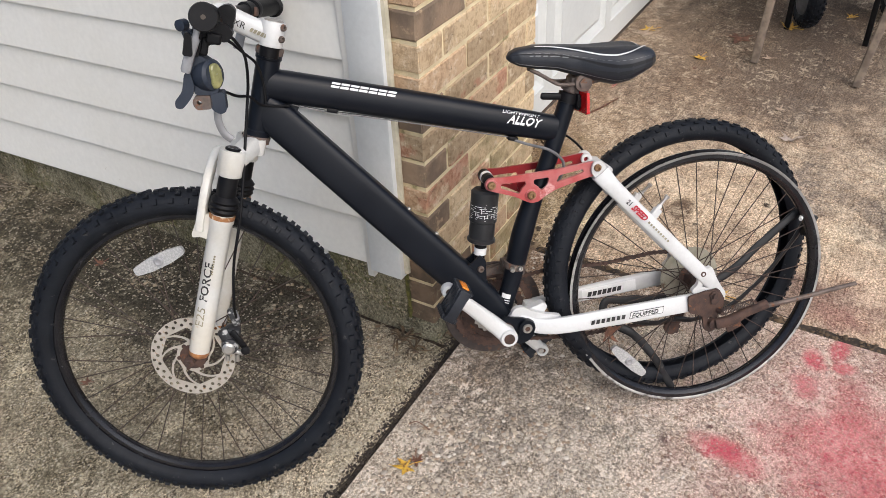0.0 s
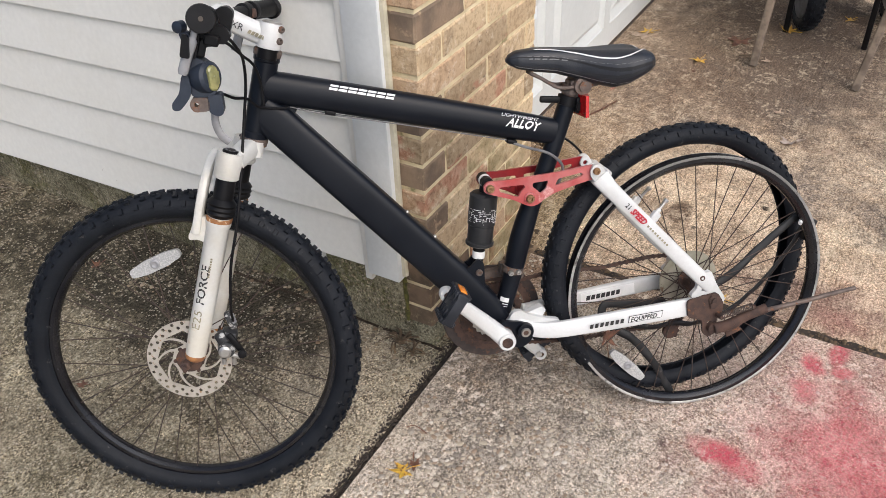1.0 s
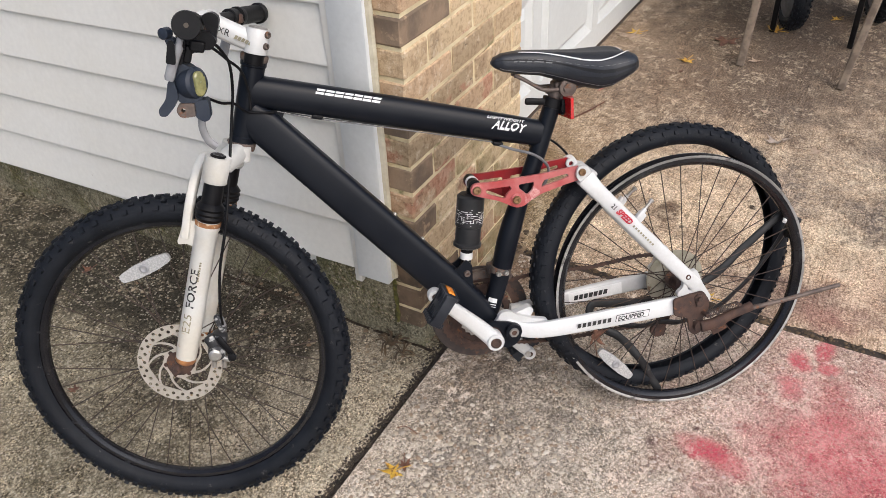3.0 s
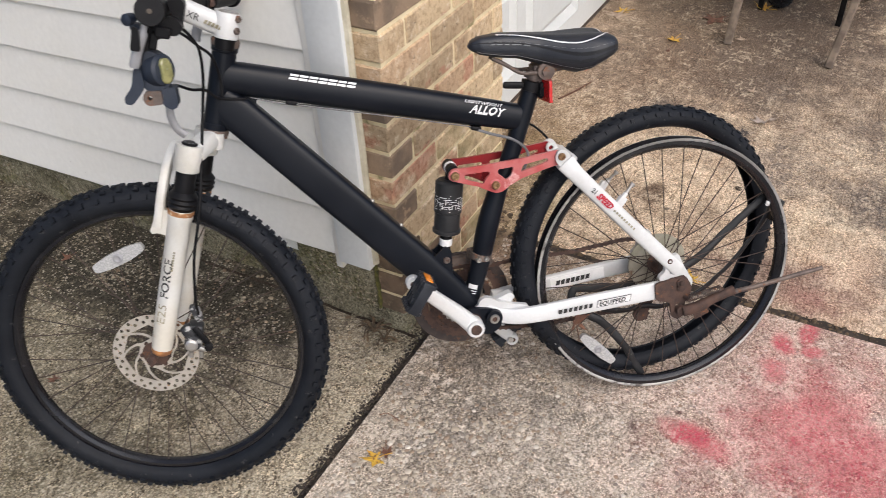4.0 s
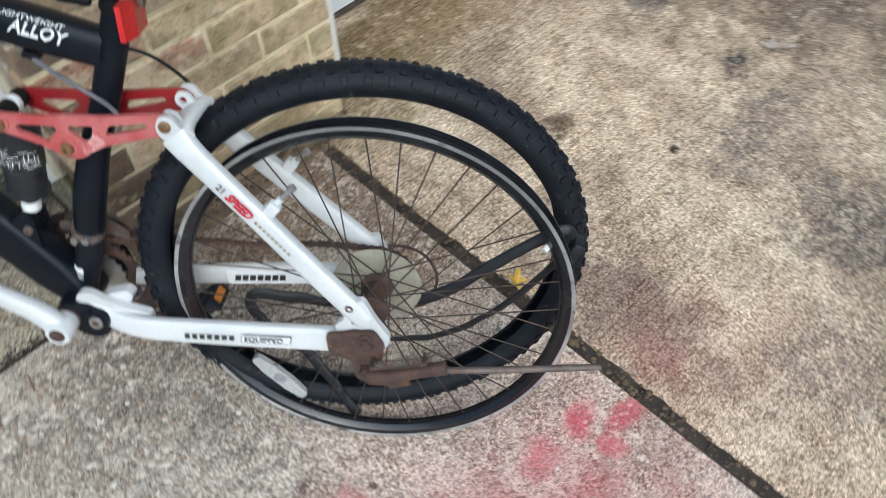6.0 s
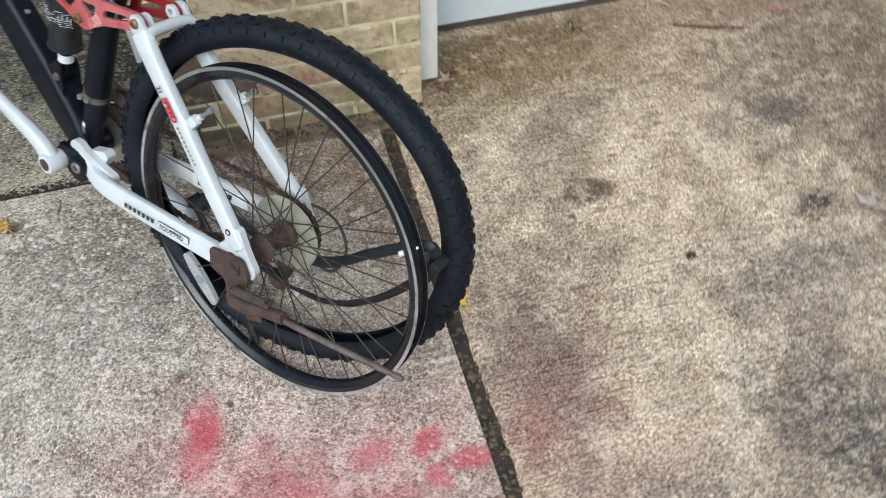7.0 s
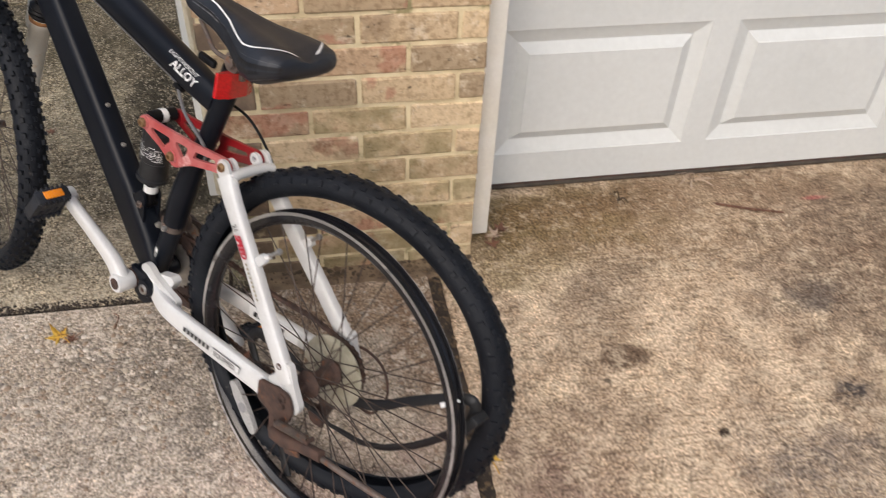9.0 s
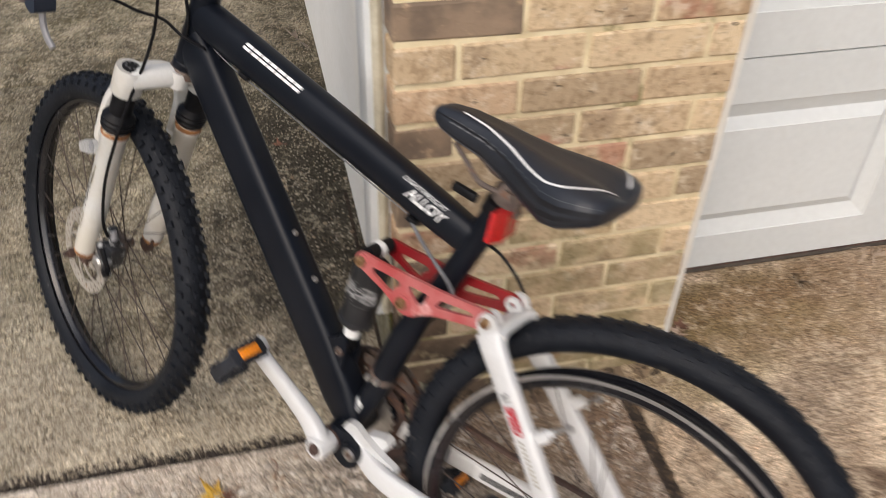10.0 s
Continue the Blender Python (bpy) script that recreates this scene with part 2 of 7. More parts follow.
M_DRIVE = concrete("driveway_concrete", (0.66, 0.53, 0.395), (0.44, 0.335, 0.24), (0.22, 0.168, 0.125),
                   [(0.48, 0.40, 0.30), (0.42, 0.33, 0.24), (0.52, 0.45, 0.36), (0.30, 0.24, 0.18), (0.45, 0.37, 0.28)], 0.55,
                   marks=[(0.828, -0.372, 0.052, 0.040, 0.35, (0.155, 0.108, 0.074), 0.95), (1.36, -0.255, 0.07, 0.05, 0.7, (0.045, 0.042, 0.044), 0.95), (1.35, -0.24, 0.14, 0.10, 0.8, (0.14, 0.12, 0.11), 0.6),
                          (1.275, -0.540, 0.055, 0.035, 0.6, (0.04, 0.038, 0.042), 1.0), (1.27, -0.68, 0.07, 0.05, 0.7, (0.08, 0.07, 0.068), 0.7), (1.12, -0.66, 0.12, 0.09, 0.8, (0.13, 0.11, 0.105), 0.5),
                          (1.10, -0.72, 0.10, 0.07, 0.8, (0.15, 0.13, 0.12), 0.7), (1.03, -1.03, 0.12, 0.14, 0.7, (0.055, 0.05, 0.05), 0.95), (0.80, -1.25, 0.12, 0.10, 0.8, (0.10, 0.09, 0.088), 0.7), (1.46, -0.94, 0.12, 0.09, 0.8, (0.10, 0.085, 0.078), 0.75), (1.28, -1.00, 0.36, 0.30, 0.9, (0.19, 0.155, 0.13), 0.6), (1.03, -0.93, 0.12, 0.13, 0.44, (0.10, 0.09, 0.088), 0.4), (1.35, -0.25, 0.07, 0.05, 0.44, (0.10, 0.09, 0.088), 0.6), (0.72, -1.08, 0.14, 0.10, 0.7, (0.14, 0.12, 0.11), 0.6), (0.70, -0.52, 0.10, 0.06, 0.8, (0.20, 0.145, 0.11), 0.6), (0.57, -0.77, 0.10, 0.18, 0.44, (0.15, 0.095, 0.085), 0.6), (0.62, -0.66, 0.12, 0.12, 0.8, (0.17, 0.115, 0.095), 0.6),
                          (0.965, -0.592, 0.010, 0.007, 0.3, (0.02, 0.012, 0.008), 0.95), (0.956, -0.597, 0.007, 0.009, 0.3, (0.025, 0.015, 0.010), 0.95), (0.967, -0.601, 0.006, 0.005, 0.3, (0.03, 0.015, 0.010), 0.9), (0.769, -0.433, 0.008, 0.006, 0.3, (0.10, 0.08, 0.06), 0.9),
                          # Round the cart: dark dirt, with the shadow beneath it painted into these marks.
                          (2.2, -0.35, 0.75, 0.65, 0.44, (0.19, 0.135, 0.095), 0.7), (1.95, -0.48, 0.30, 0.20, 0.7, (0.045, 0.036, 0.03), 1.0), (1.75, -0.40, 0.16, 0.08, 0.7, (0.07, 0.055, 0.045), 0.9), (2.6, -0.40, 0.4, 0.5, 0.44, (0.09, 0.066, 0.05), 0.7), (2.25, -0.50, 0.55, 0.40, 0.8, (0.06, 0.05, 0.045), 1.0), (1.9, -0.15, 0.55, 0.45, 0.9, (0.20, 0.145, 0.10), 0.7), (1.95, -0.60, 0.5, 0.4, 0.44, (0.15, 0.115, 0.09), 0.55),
                          (1.6, -0.55, 0.14, 0.10, 0.7, (0.12, 0.10, 0.085), 0.6), (1.5, -0.12, 0.12, 0.10, 0.7, (0.22, 0.18, 0.14), 0.6),
                          (0.68, 0.12, 0.10, 0.10, 0.44, (0.13, 0.10, 0.045), 0.8), (0.62, -0.05, 0.16, 0.10, 0.44, (0.20, 0.16, 0.075), 0.6),
                          (0.85, 0.12, 0.26, 0.14, 0.44, (0.17, 0.12, 0.05), 0.85), (1.2, 0.16, 0.45, 0.09, 0.44, (0.19, 0.12, 0.07), 0.6), (1.0, 0.0, 0.35, 0.12, 0.8, (0.24, 0.16, 0.09), 0.6), (1.60, -0.05, 0.30, 0.22, 0.8, (0.16, 0.105, 0.07), 0.75), (1.55, -0.40, 0.16, 0.12, 0.8, (0.16, 0.115, 0.085), 0.7), (1.75, 0.02, 0.25, 0.10, 0.8, (0.20, 0.16, 0.125), 0.55)],
                   red=[(0.53, -0.86, 0.05, 0.06, 0.8, 0.12), (0.60, -0.95, 0.15, 0.15, 0.9, 0.07), (1.55, 0.10, 0.035, 0.008, 0.6, 0.4)], peb=0.08, relief=0.0013, grain=0.42, straw=0.8, cloud=0.85, chalky=0.40, broom=0.85)
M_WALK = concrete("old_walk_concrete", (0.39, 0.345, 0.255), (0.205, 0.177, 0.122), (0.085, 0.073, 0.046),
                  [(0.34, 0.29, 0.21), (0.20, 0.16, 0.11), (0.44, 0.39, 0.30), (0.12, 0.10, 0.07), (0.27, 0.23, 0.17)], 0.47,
                  # Near-black marks along the wall foot, pale ones farther out and by the joint.
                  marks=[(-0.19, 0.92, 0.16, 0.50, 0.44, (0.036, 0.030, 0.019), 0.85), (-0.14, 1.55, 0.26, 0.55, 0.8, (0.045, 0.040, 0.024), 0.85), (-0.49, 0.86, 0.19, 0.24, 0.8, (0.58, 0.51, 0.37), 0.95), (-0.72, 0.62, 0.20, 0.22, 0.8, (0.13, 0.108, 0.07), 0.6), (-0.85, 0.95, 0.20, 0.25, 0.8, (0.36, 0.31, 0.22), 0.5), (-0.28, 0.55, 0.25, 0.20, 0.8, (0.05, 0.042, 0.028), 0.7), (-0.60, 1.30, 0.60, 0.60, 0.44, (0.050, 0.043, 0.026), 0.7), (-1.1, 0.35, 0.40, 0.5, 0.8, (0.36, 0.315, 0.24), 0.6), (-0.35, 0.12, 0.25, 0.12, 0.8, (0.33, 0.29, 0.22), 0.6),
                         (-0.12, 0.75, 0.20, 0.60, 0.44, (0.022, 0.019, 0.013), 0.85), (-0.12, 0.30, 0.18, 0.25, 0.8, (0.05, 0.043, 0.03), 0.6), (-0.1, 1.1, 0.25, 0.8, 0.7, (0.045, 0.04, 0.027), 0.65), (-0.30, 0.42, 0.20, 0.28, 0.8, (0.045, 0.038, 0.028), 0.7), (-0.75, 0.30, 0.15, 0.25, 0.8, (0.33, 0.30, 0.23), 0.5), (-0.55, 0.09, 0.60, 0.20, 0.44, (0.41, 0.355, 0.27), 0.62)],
                  moss=(0.070, 0.062, 0.028), grain=1.0, peb=0.45, chalky=0.4, flecks=0.6)
M_FOUND = concrete("foundation_concrete", (0.25, 0.23, 0.165), (0.135, 0.124, 0.082), (0.060, 0.060, 0.033), PEB, 0.48, moss=(0.095, 0.095, 0.032), chalky=0.4)
M_DIRT = concrete("dark_mulch", (0.055, 0.04, 0.028), (0.03, 0.022, 0.016), (0.02, 0.015, 0.011),
                  [(0.10, 0.075, 0.05), (0.05, 0.035, 0.024), (0.12, 0.09, 0.06), (0.03, 0.02, 0.015), (0.07, 0.05, 0.03)], 0.5)


def brick_material(name, green):
    """Sand-faced tan brick: mottled, with reddish ends, torn drag marks and pale crust."""
    m, t, b = fresh(name)
    v = coords(t)
    r = nd(t, "ObjectInfo", 5)
    ramp = t.nodes.new("ShaderNodeValToRGB")
    t.links.new(r, ramp.inputs[0])
    e = ramp.color_ramp.elements
    e[0].color = (0.61, 0.465, 0.295, 1)
    e[1].position, e[1].color = 1.0, (0.38, 0.29, 0.19, 1)
    for p, c in ((0.22, (0.70, 0.56, 0.37, 1)), (0.42, (0.51, 0.38, 0.24, 1)), (0.58, (0.49, 0.335, 0.22, 1)), (0.72, (0.66, 0.51, 0.325, 1)), (0.90, (0.41, 0.31, 0.20, 1))):
        q = e.new(p)
        q.color = c
    n1, n2, n3 = noise_(t, v, 11.0, 6, 0.7), noise_(t, v, 70.0, 6, 0.75), noise_(t, v, 300.0, 3)
    col = ramp.outputs[0]
    col = mixc(t, math_(t, "MULTIPLY", step(t, n1, 0.44, 0.34), 0.7), col, (0.74, 0.63, 0.47))
    col = mixc(t, math_(t, "MULTIPLY", step(t, noise_(t, v, 6.5, 4, 0.6), 0.59, 0.64), 0.65), col, (0.43, 0.20, 0.135))
    col = mixc(t, math_(t, "MULTIPLY", step(t, noise_(t, v, 8.0, 5, 0.65), 0.54, 0.66), 0.55), col, (0.27, 0.19, 0.125))
    col = mixc(t, math_(t, "MULTIPLY", step(t, n2, 0.46, 0.62), 0.60), col, mixc(t, 1.0, col, (0.52, 0.46, 0.40), "MULTIPLY"))
    col = mixc(t, math_(t, "MULTIPLY", step(t, noise_(t, v, 30.0, 6, 0.75), 0.54, 0.66), 0.45), col, (0.78, 0.68, 0.52))
    drag = nd(t, "Mapping", Vector=v, Rotation=(0.25, 0.35, 0.0), Scale=(48.0, 48.0, 120.0))
    torn = math_(t, "MULTIPLY", step(t, noise_(t, drag, 1.0, 5, 0.7), 0.60, 0.65), step(t, noise_(t, v, 16.0, 4, 0.7), 0.50, 0.62))
    col = mixc(t, math_(t, "MULTIPLY", torn, 0.7), col, (0.085, 0.060, 0.045))
    col = mixc(t, math_(t, "MULTIPLY", step(t, n3, 0.55, 0.7), 0.35), col, mixc(t, 1.0, col, (1.45, 1.42, 1.38), "MULTIPLY"))
    if green:
        k = step(t, noise_(t, v, 9.0, 5, 0.65), 0.36, 0.62)
        col = mixc(t, math_(t, "MULTIPLY", k, 0.58), col, (0.185, 0.165, 0.07))
    t.links.new(col, b.inputs["Base Color"])
    b.inputs["Roughness"].default_value = 0.9
    b.inputs["Specular IOR Level"].default_value = 0.22
    h = math_(t, "SUBTRACT", math_(t, "ADD", n2, math_(t, "MULTIPLY", n1, 1.4)), math_(t, "MULTIPLY", torn, 1.3))
    bumped(t, b, h, 0.9, 0.004)
    return m


M_BRICK, M_BRICKG = brick_material("sand_face_brick", False), brick_material("algae_brick", True)
M_BRICKD = plain("dark_face_brick", (0.30, 0.215, 0.145), (0.17, 0.125, 0.09), 0.9, 0, 14, 120, 0.8, 0.003, c3=(0.36, 0.26, 0.17), amount=0.57, spot=30)
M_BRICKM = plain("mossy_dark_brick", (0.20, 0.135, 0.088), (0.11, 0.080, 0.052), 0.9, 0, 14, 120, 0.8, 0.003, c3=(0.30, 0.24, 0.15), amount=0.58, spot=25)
M_MORTAR = plain("sandy_mortar", (0.80, 0.69, 0.45), (0.64, 0.53, 0.33), 0.92, 0, 18, 320, 0.8, 0.002, c3=(0.27, 0.235, 0.12), amount=0.57, spot=9)
M_SIDING = plain("cream_vinyl_siding", (0.80, 0.795, 0.755), (0.775, 0.765, 0.715), 0.55, 0, 3.0, 70, 0.12, 0.0008, c3=(0.40, 0.36, 0.31), amount=0.70, spot=20)
M_TRIM = plain("grey_white_trim_paint", (0.78, 0.805, 0.81), (0.70, 0.725, 0.725), 0.6, 0, 5, 90, 0.25, 0.001, c3=(0.50, 0.46, 0.35), amount=0.66, spot=16)
M_CAULK = plain("old_caulk", (0.60, 0.56, 0.44), (0.48, 0.44, 0.33), 0.8, 0, 30, 200, 0.6, 0.002)
M_DOOR = plain("white_door_enamel", (0.645, 0.67, 0.665), (0.605, 0.63, 0.625), 0.42, 0, 2.5, 60, 0.05, 0.0006, c3=(0.70, 0.70, 0.70), amount=0.72, spot=6)
M_JAMB = plain("white_jamb_paint", (0.85, 0.83, 0.77), (0.81, 0.78, 0.70), 0.6, 0, 8, 120, 0.3, 0.001, c3=(0.42, 0.36, 0.26), amount=0.70, spot=30)
M_SEAL = plain("rubber_seal", (0.05, 0.04, 0.032), (0.085, 0.07, 0.055), 0.8, 0, 20, 150, 0.3)
M_FRAME = plain("satin_black_paint", (0.0042, 0.0058, 0.0098), (0.0068, 0.0086, 0.0130), 0.36, 0, 9, 260, 0.06, 0.0003, c3=(0.025, 0.024, 0.023), amount=0.74, spot=22, rvar=0.08, spec=0.21)
M_BLACK = plain("black_plastic", (0.004, 0.004, 0.005), (0.008, 0.008, 0.009), 0.46, 0, 30, 260, 0.2, c3=(0.022, 0.02, 0.019), amount=0.68, spot=45, spec=0.16)
M_NAVY = plain("faded_navy_plastic", (0.014, 0.021, 0.036), (0.024, 0.031, 0.046), 0.5, 0, 30, 220, 0.2, spec=0.35)
M_RUBBER = plain("dusty_rubber", (0.0042, 0.0056, 0.0088), (0.0092, 0.0112, 0.0155), 0.60, 0, 16, 150, 0.6, 0.0014, c3=(0.06, 0.059, 0.057), amount=0.62, spot=55, spec=0.21)
M_TUBE = plain("slack_butyl", (0.0065, 0.007, 0.0085), (0.013, 0.0135, 0.015), 0.5, 0, 18, 120, 0.35, 0.0012, c3=(0.06, 0.057, 0.053), amount=0.64, spot=26, spec=0.4)
M_WHITE = plain("chipped_white_paint", (0.62, 0.625, 0.62), (0.55, 0.55, 0.54), 0.36, 0, 12, 200, 0.1, 0.0004, c3=(0.30, 0.20, 0.12), amount=0.71, spot=60, coat=0.2)
M_FORKW = plain("stained_white_fork_paint", (0.62, 0.62, 0.595), (0.57, 0.54, 0.47), 0.36, 0, 9, 200, 0.1, 0.0004, c3=(0.46, 0.27, 0.11), amount=0.66, spot=20, coat=0.2)
M_RED = plain("faded_red_paint", (0.37, 0.056, 0.057), (0.44, 0.125, 0.12), 0.34, 0, 26, 200, 0.1, 0.0004, c3=(0.60, 0.34, 0.32), amount=0.57, spot=14, coat=0.2)
M_REDD = plain("red_link_paint", (0.27, 0.010, 0.014), (0.21, 0.008, 0.012), 0.38, 0, 20, 200, 0.1, 0.0004, coat=0.3)
M_RUST = plain("brown_rust", (0.085, 0.047, 0.034), (0.052, 0.033, 0.027), 0.85, 0.1, 45, 300, 0.8, 0.0015, c3=(0.15, 0.065, 0.032), amount=0.60, spot=60)
M_RUSTG = plain("dull_rusted_steel", (0.16, 0.125, 0.105), (0.095, 0.075, 0.066), 0.65, 0.4, 40, 260, 0.5, 0.001, c3=(0.14, 0.065, 0.035), amount=0.56, spot=70)
M_STEEL = plain("dull_steel", (0.50, 0.49, 0.47), (0.38, 0.36, 0.33), 0.42, 0.85, 40, 300, 0.2, 0.0004, c3=(0.24, 0.13, 0.07), amount=0.64, spot=90)
M_ROTOR = plain("spotted_rotor_steel", (0.56, 0.52, 0.46), (0.48, 0.44, 0.38), 0.45, 0.55, 40, 300, 0.2, 0.0004, c3=(0.34, 0.22, 0.12), amount=0.60, spot=120)
M_CALIPER = plain("worn_graphite_alloy", (0.022, 0.023, 0.026), (0.045, 0.046, 0.05), 0.4, 0.3, 40, 260, 0.3, 0.0006, c3=(0.34, 0.34, 0.33), amount=0.55, spot=55)
M_GUARD = plain("rust_dusted_guard", (0.055, 0.036, 0.029), (0.030, 0.022, 0.020), 0.7, 0, 35, 260, 0.4, 0.001, c3=(0.10, 0.052, 0.034), amount=0.58, spot=50)
M_SHOCK = plain("grey_black_anodised", (0.013, 0.0135, 0.015), (0.022, 0.0225, 0.024), 0.42, 0, 30, 260, 0.2, c3=(0.05, 0.049, 0.047), amount=0.66, spot=40, spec=0.4)
M_PEDAL = plain("scuffed_navy_black_plastic", (0.011, 0.013, 0.018), (0.022, 0.025, 0.032), 0.5, 0, 30, 260, 0.3, c3=(0.075, 0.075, 0.078), amount=0.62, spot=60, spec=0.3)
M_STAIN = plain("orange_rust_stain", (0.42, 0.19, 0.065), (0.22, 0.095, 0.040), 0.8, 0, 45, 300, 0.5, 0.001, c3=(0.58, 0.46, 0.32), amount=0.58, spot=60)
M_BRASS = plain("rust_gold_bolt", (0.34, 0.22, 0.11), (0.22, 0.12, 0.06), 0.45, 0.6, 60, 300, 0.3, 0.0006, c3=(0.13, 0.06, 0.03), amount=0.58, spot=120)
# Dark patches: scuffs, and the silver's uneven sheen put into the colour.
M_ALLOY = plain("scuffed_silver_rim", (0.54, 0.53, 0.51), (0.30, 0.29, 0.28), 0.34, 0.6, 9, 250, 0.2, 0.0004, c3=(0.07, 0.062, 0.055), amount=0.54, spot=14)
M_RIMB = plain("black_rim_paint", (0.007, 0.007, 0.009), (0.012, 0.012, 0.014), 0.24, 0, 20, 250, 0.15, c3=(0.05, 0.047, 0.044), amount=0.72, spot=50)
M_SPOKE = plain("brown_spoke_wire", (0.085, 0.058, 0.045), (0.05, 0.04, 0.036), 0.6, 0.5, 60, 400, 0.3)
M_PROT = plain("yellowed_plastic", (0.40, 0.38, 0.30), (0.30, 0.28, 0.21), 0.45, 0, 40, 220, 0.3, 0.001, c3=(0.16, 0.10, 0.06), amount=0.60, spot=50, alpha=0.85)
M_REFW = plain("white_reflector_plastic", (0.46, 0.46, 0.45), (0.30, 0.30, 0.30), 0.25, 0, 300, 700, 0.8, 0.001, coat=0.4)
M_REFR = plain("red_reflector_plastic", (0.55, 0.004, 0.006), (0.40, 0.003, 0.004), 0.22, 0, 260, 700, 0.8, 0.001, coat=0.5)
M_REFO = plain("orange_reflector_plastic", (0.85, 0.28, 0.012), (0.75, 0.22, 0.01), 0.28, 0, 260, 700, 0.8, 0.001, coat=0.4)
M_SEAT = plain("blue_black_vinyl", (0.0125, 0.0155, 0.022), (0.0175, 0.0205, 0.028), 0.46, 0, 14, 500, 0.35, 0.0007, spec=0.45)
M_SEATS = plain("black_side_vinyl", (0.0085, 0.009, 0.0115), (0.0125, 0.013, 0.016), 0.42, 0, 14, 500, 0.35, 0.0007, spec=0.4)
M_DECAL = plain("white_decal", (0.78, 0.78, 0.77), (0.70, 0.70, 0.69), 0.4, 0, 40, 300, 0.05)
M_DECALK = plain("black_decal", (0.02, 0.02, 0.02), (0.03, 0.03, 0.03), 0.4, 0, 40, 300, 0.05)
M_DECALR = plain("red_decal", (0.50, 0.012, 0.03), (0.42, 0.01, 0.03), 0.4, 0, 40, 300, 0.05)
M_DECALG = plain("faded_gold_decal", (0.20, 0.18, 0.12), (0.30, 0.27, 0.18), 0.45, 0, 40, 300, 0.05)
M_GAUGE = plain("yellowed_window_plastic", (0.30, 0.29, 0.12), (0.19, 0.19, 0.085), 0.25, 0, 60, 300, 0.1, coat=0.4)
M_GREYP = plain("grey_lever_alloy", (0.30, 0.30, 0.31), (0.24, 0.24, 0.25), 0.45, 0.3, 20, 200, 0.15)
M_HOUSING = plain("grey_cable_housing", (0.16, 0.16, 0.165), (0.11, 0.11, 0.115), 0.45, 0, 30, 200, 0.1)
M_WOOD = plain("weathered_grey_wood", (0.21, 0.165, 0.125), (0.11, 0.085, 0.065), 0.85, 0, 22, 180, 0.7, 0.002)
M_LEAFY = plain("yellow_leaf", (0.62, 0.40, 0.05), (0.52, 0.27, 0.03), 0.6, 0, 60, 300, 0.3, 0.001, c3=(0.16, 0.085, 0.03), amount=0.57, spot=90)
M_LEAFT = plain("pale_dry_leaf", (0.46, 0.36, 0.27), (0.34, 0.25, 0.18), 0.75, 0, 60, 300, 0.4, 0.001)
M_LEAFC = plain("cream_leaf", (0.74, 0.66, 0.44), (0.62, 0.53, 0.33), 0.65, 0, 60, 300, 0.3, 0.001)
M_LEAFB = plain("brown_dry_leaf", (0.17, 0.075, 0.042), (0.095, 0.042, 0.026), 0.75, 0, 60, 300, 0.4, 0.001)
M_LEAFG = plain("grey_dry_leaf", (0.40, 0.33, 0.28), (0.30, 0.245, 0.205), 0.75, 0, 60, 300, 0.4, 0.001)


def pebble_material(name, tone):
    m, t, b = fresh(name)
    r = nd(t, "NewGeometry", 8)
    ramp = t.nodes.new("ShaderNodeValToRGB")
    t.links.new(r, ramp.inputs[0])
    ramp.color_ramp.interpolation = "CONSTANT"
    e = ramp.color_ramp.elements
    e[0].color = (0.40, 0.34, 0.26, 1)
    e[1].position, e[1].color = 0.3, (0.27, 0.20, 0.14, 1)
    for p, c in ((0.5, (0.48, 0.42, 0.34, 1)), (0.7, (0.21, 0.18, 0.15, 1)), (0.82, (0.33, 0.29, 0.24, 1)), (0.94, (0.56, 0.51, 0.44, 1))):
        q = e.new(p)
        q.color = c
    n = noise_(t, coords(t, False), 300.0, 3)
    col = mixc(t, 1.0, ramp.outputs[0], tone, "MULTIPLY")
    col = mixc(t, math_(t, "MULTIPLY", n, 0.5), col, mixc(t, 1.0, col, (0.55, 0.53, 0.5), "MULTIPLY"))
    v = coords(t, False)
    w = nd(t, "TexNoise", 1, Vector=v, Scale=12.0, Detail=5.0)
    for x, y, rx, ry, soft, much in SPRAY:
        col = mixc(t, math_(t, "MULTIPLY", blob(t, v, w, x, y, rx, ry, soft), 0.65 * much), col, (0.50, 0.06, 0.10))
    t.links.new(col, b.inputs["Base Color"])
    b.inputs["Roughness"].default_value = 0.8
    return m


M_PEBBLE, M_PEBBLED = pebble_material("mixed_pebbles", (1.1, 1.1, 1.1)), pebble_material("dull_pebbles", (0.66, 0.61, 0.52))
M_MOSS = plain("yellow_green_moss", (0.16, 0.145, 0.035), (0.07, 0.07, 0.02), 0.95, 0, 60, 300, 0.9, 0.003, c3=(0.05, 0.042, 0.025), amount=0.56, spot=80)
M_NIPPLE = plain("bright_nipple_metal", (0.62, 0.61, 0.58), (0.45, 0.43, 0.40), 0.35, 0.3, 60, 300, 0.2)
M_LITTER = plain("brown_litter", (0.13, 0.085, 0.045), (0.06, 0.042, 0.026), 0.85, 0, 60, 300, 0.4)


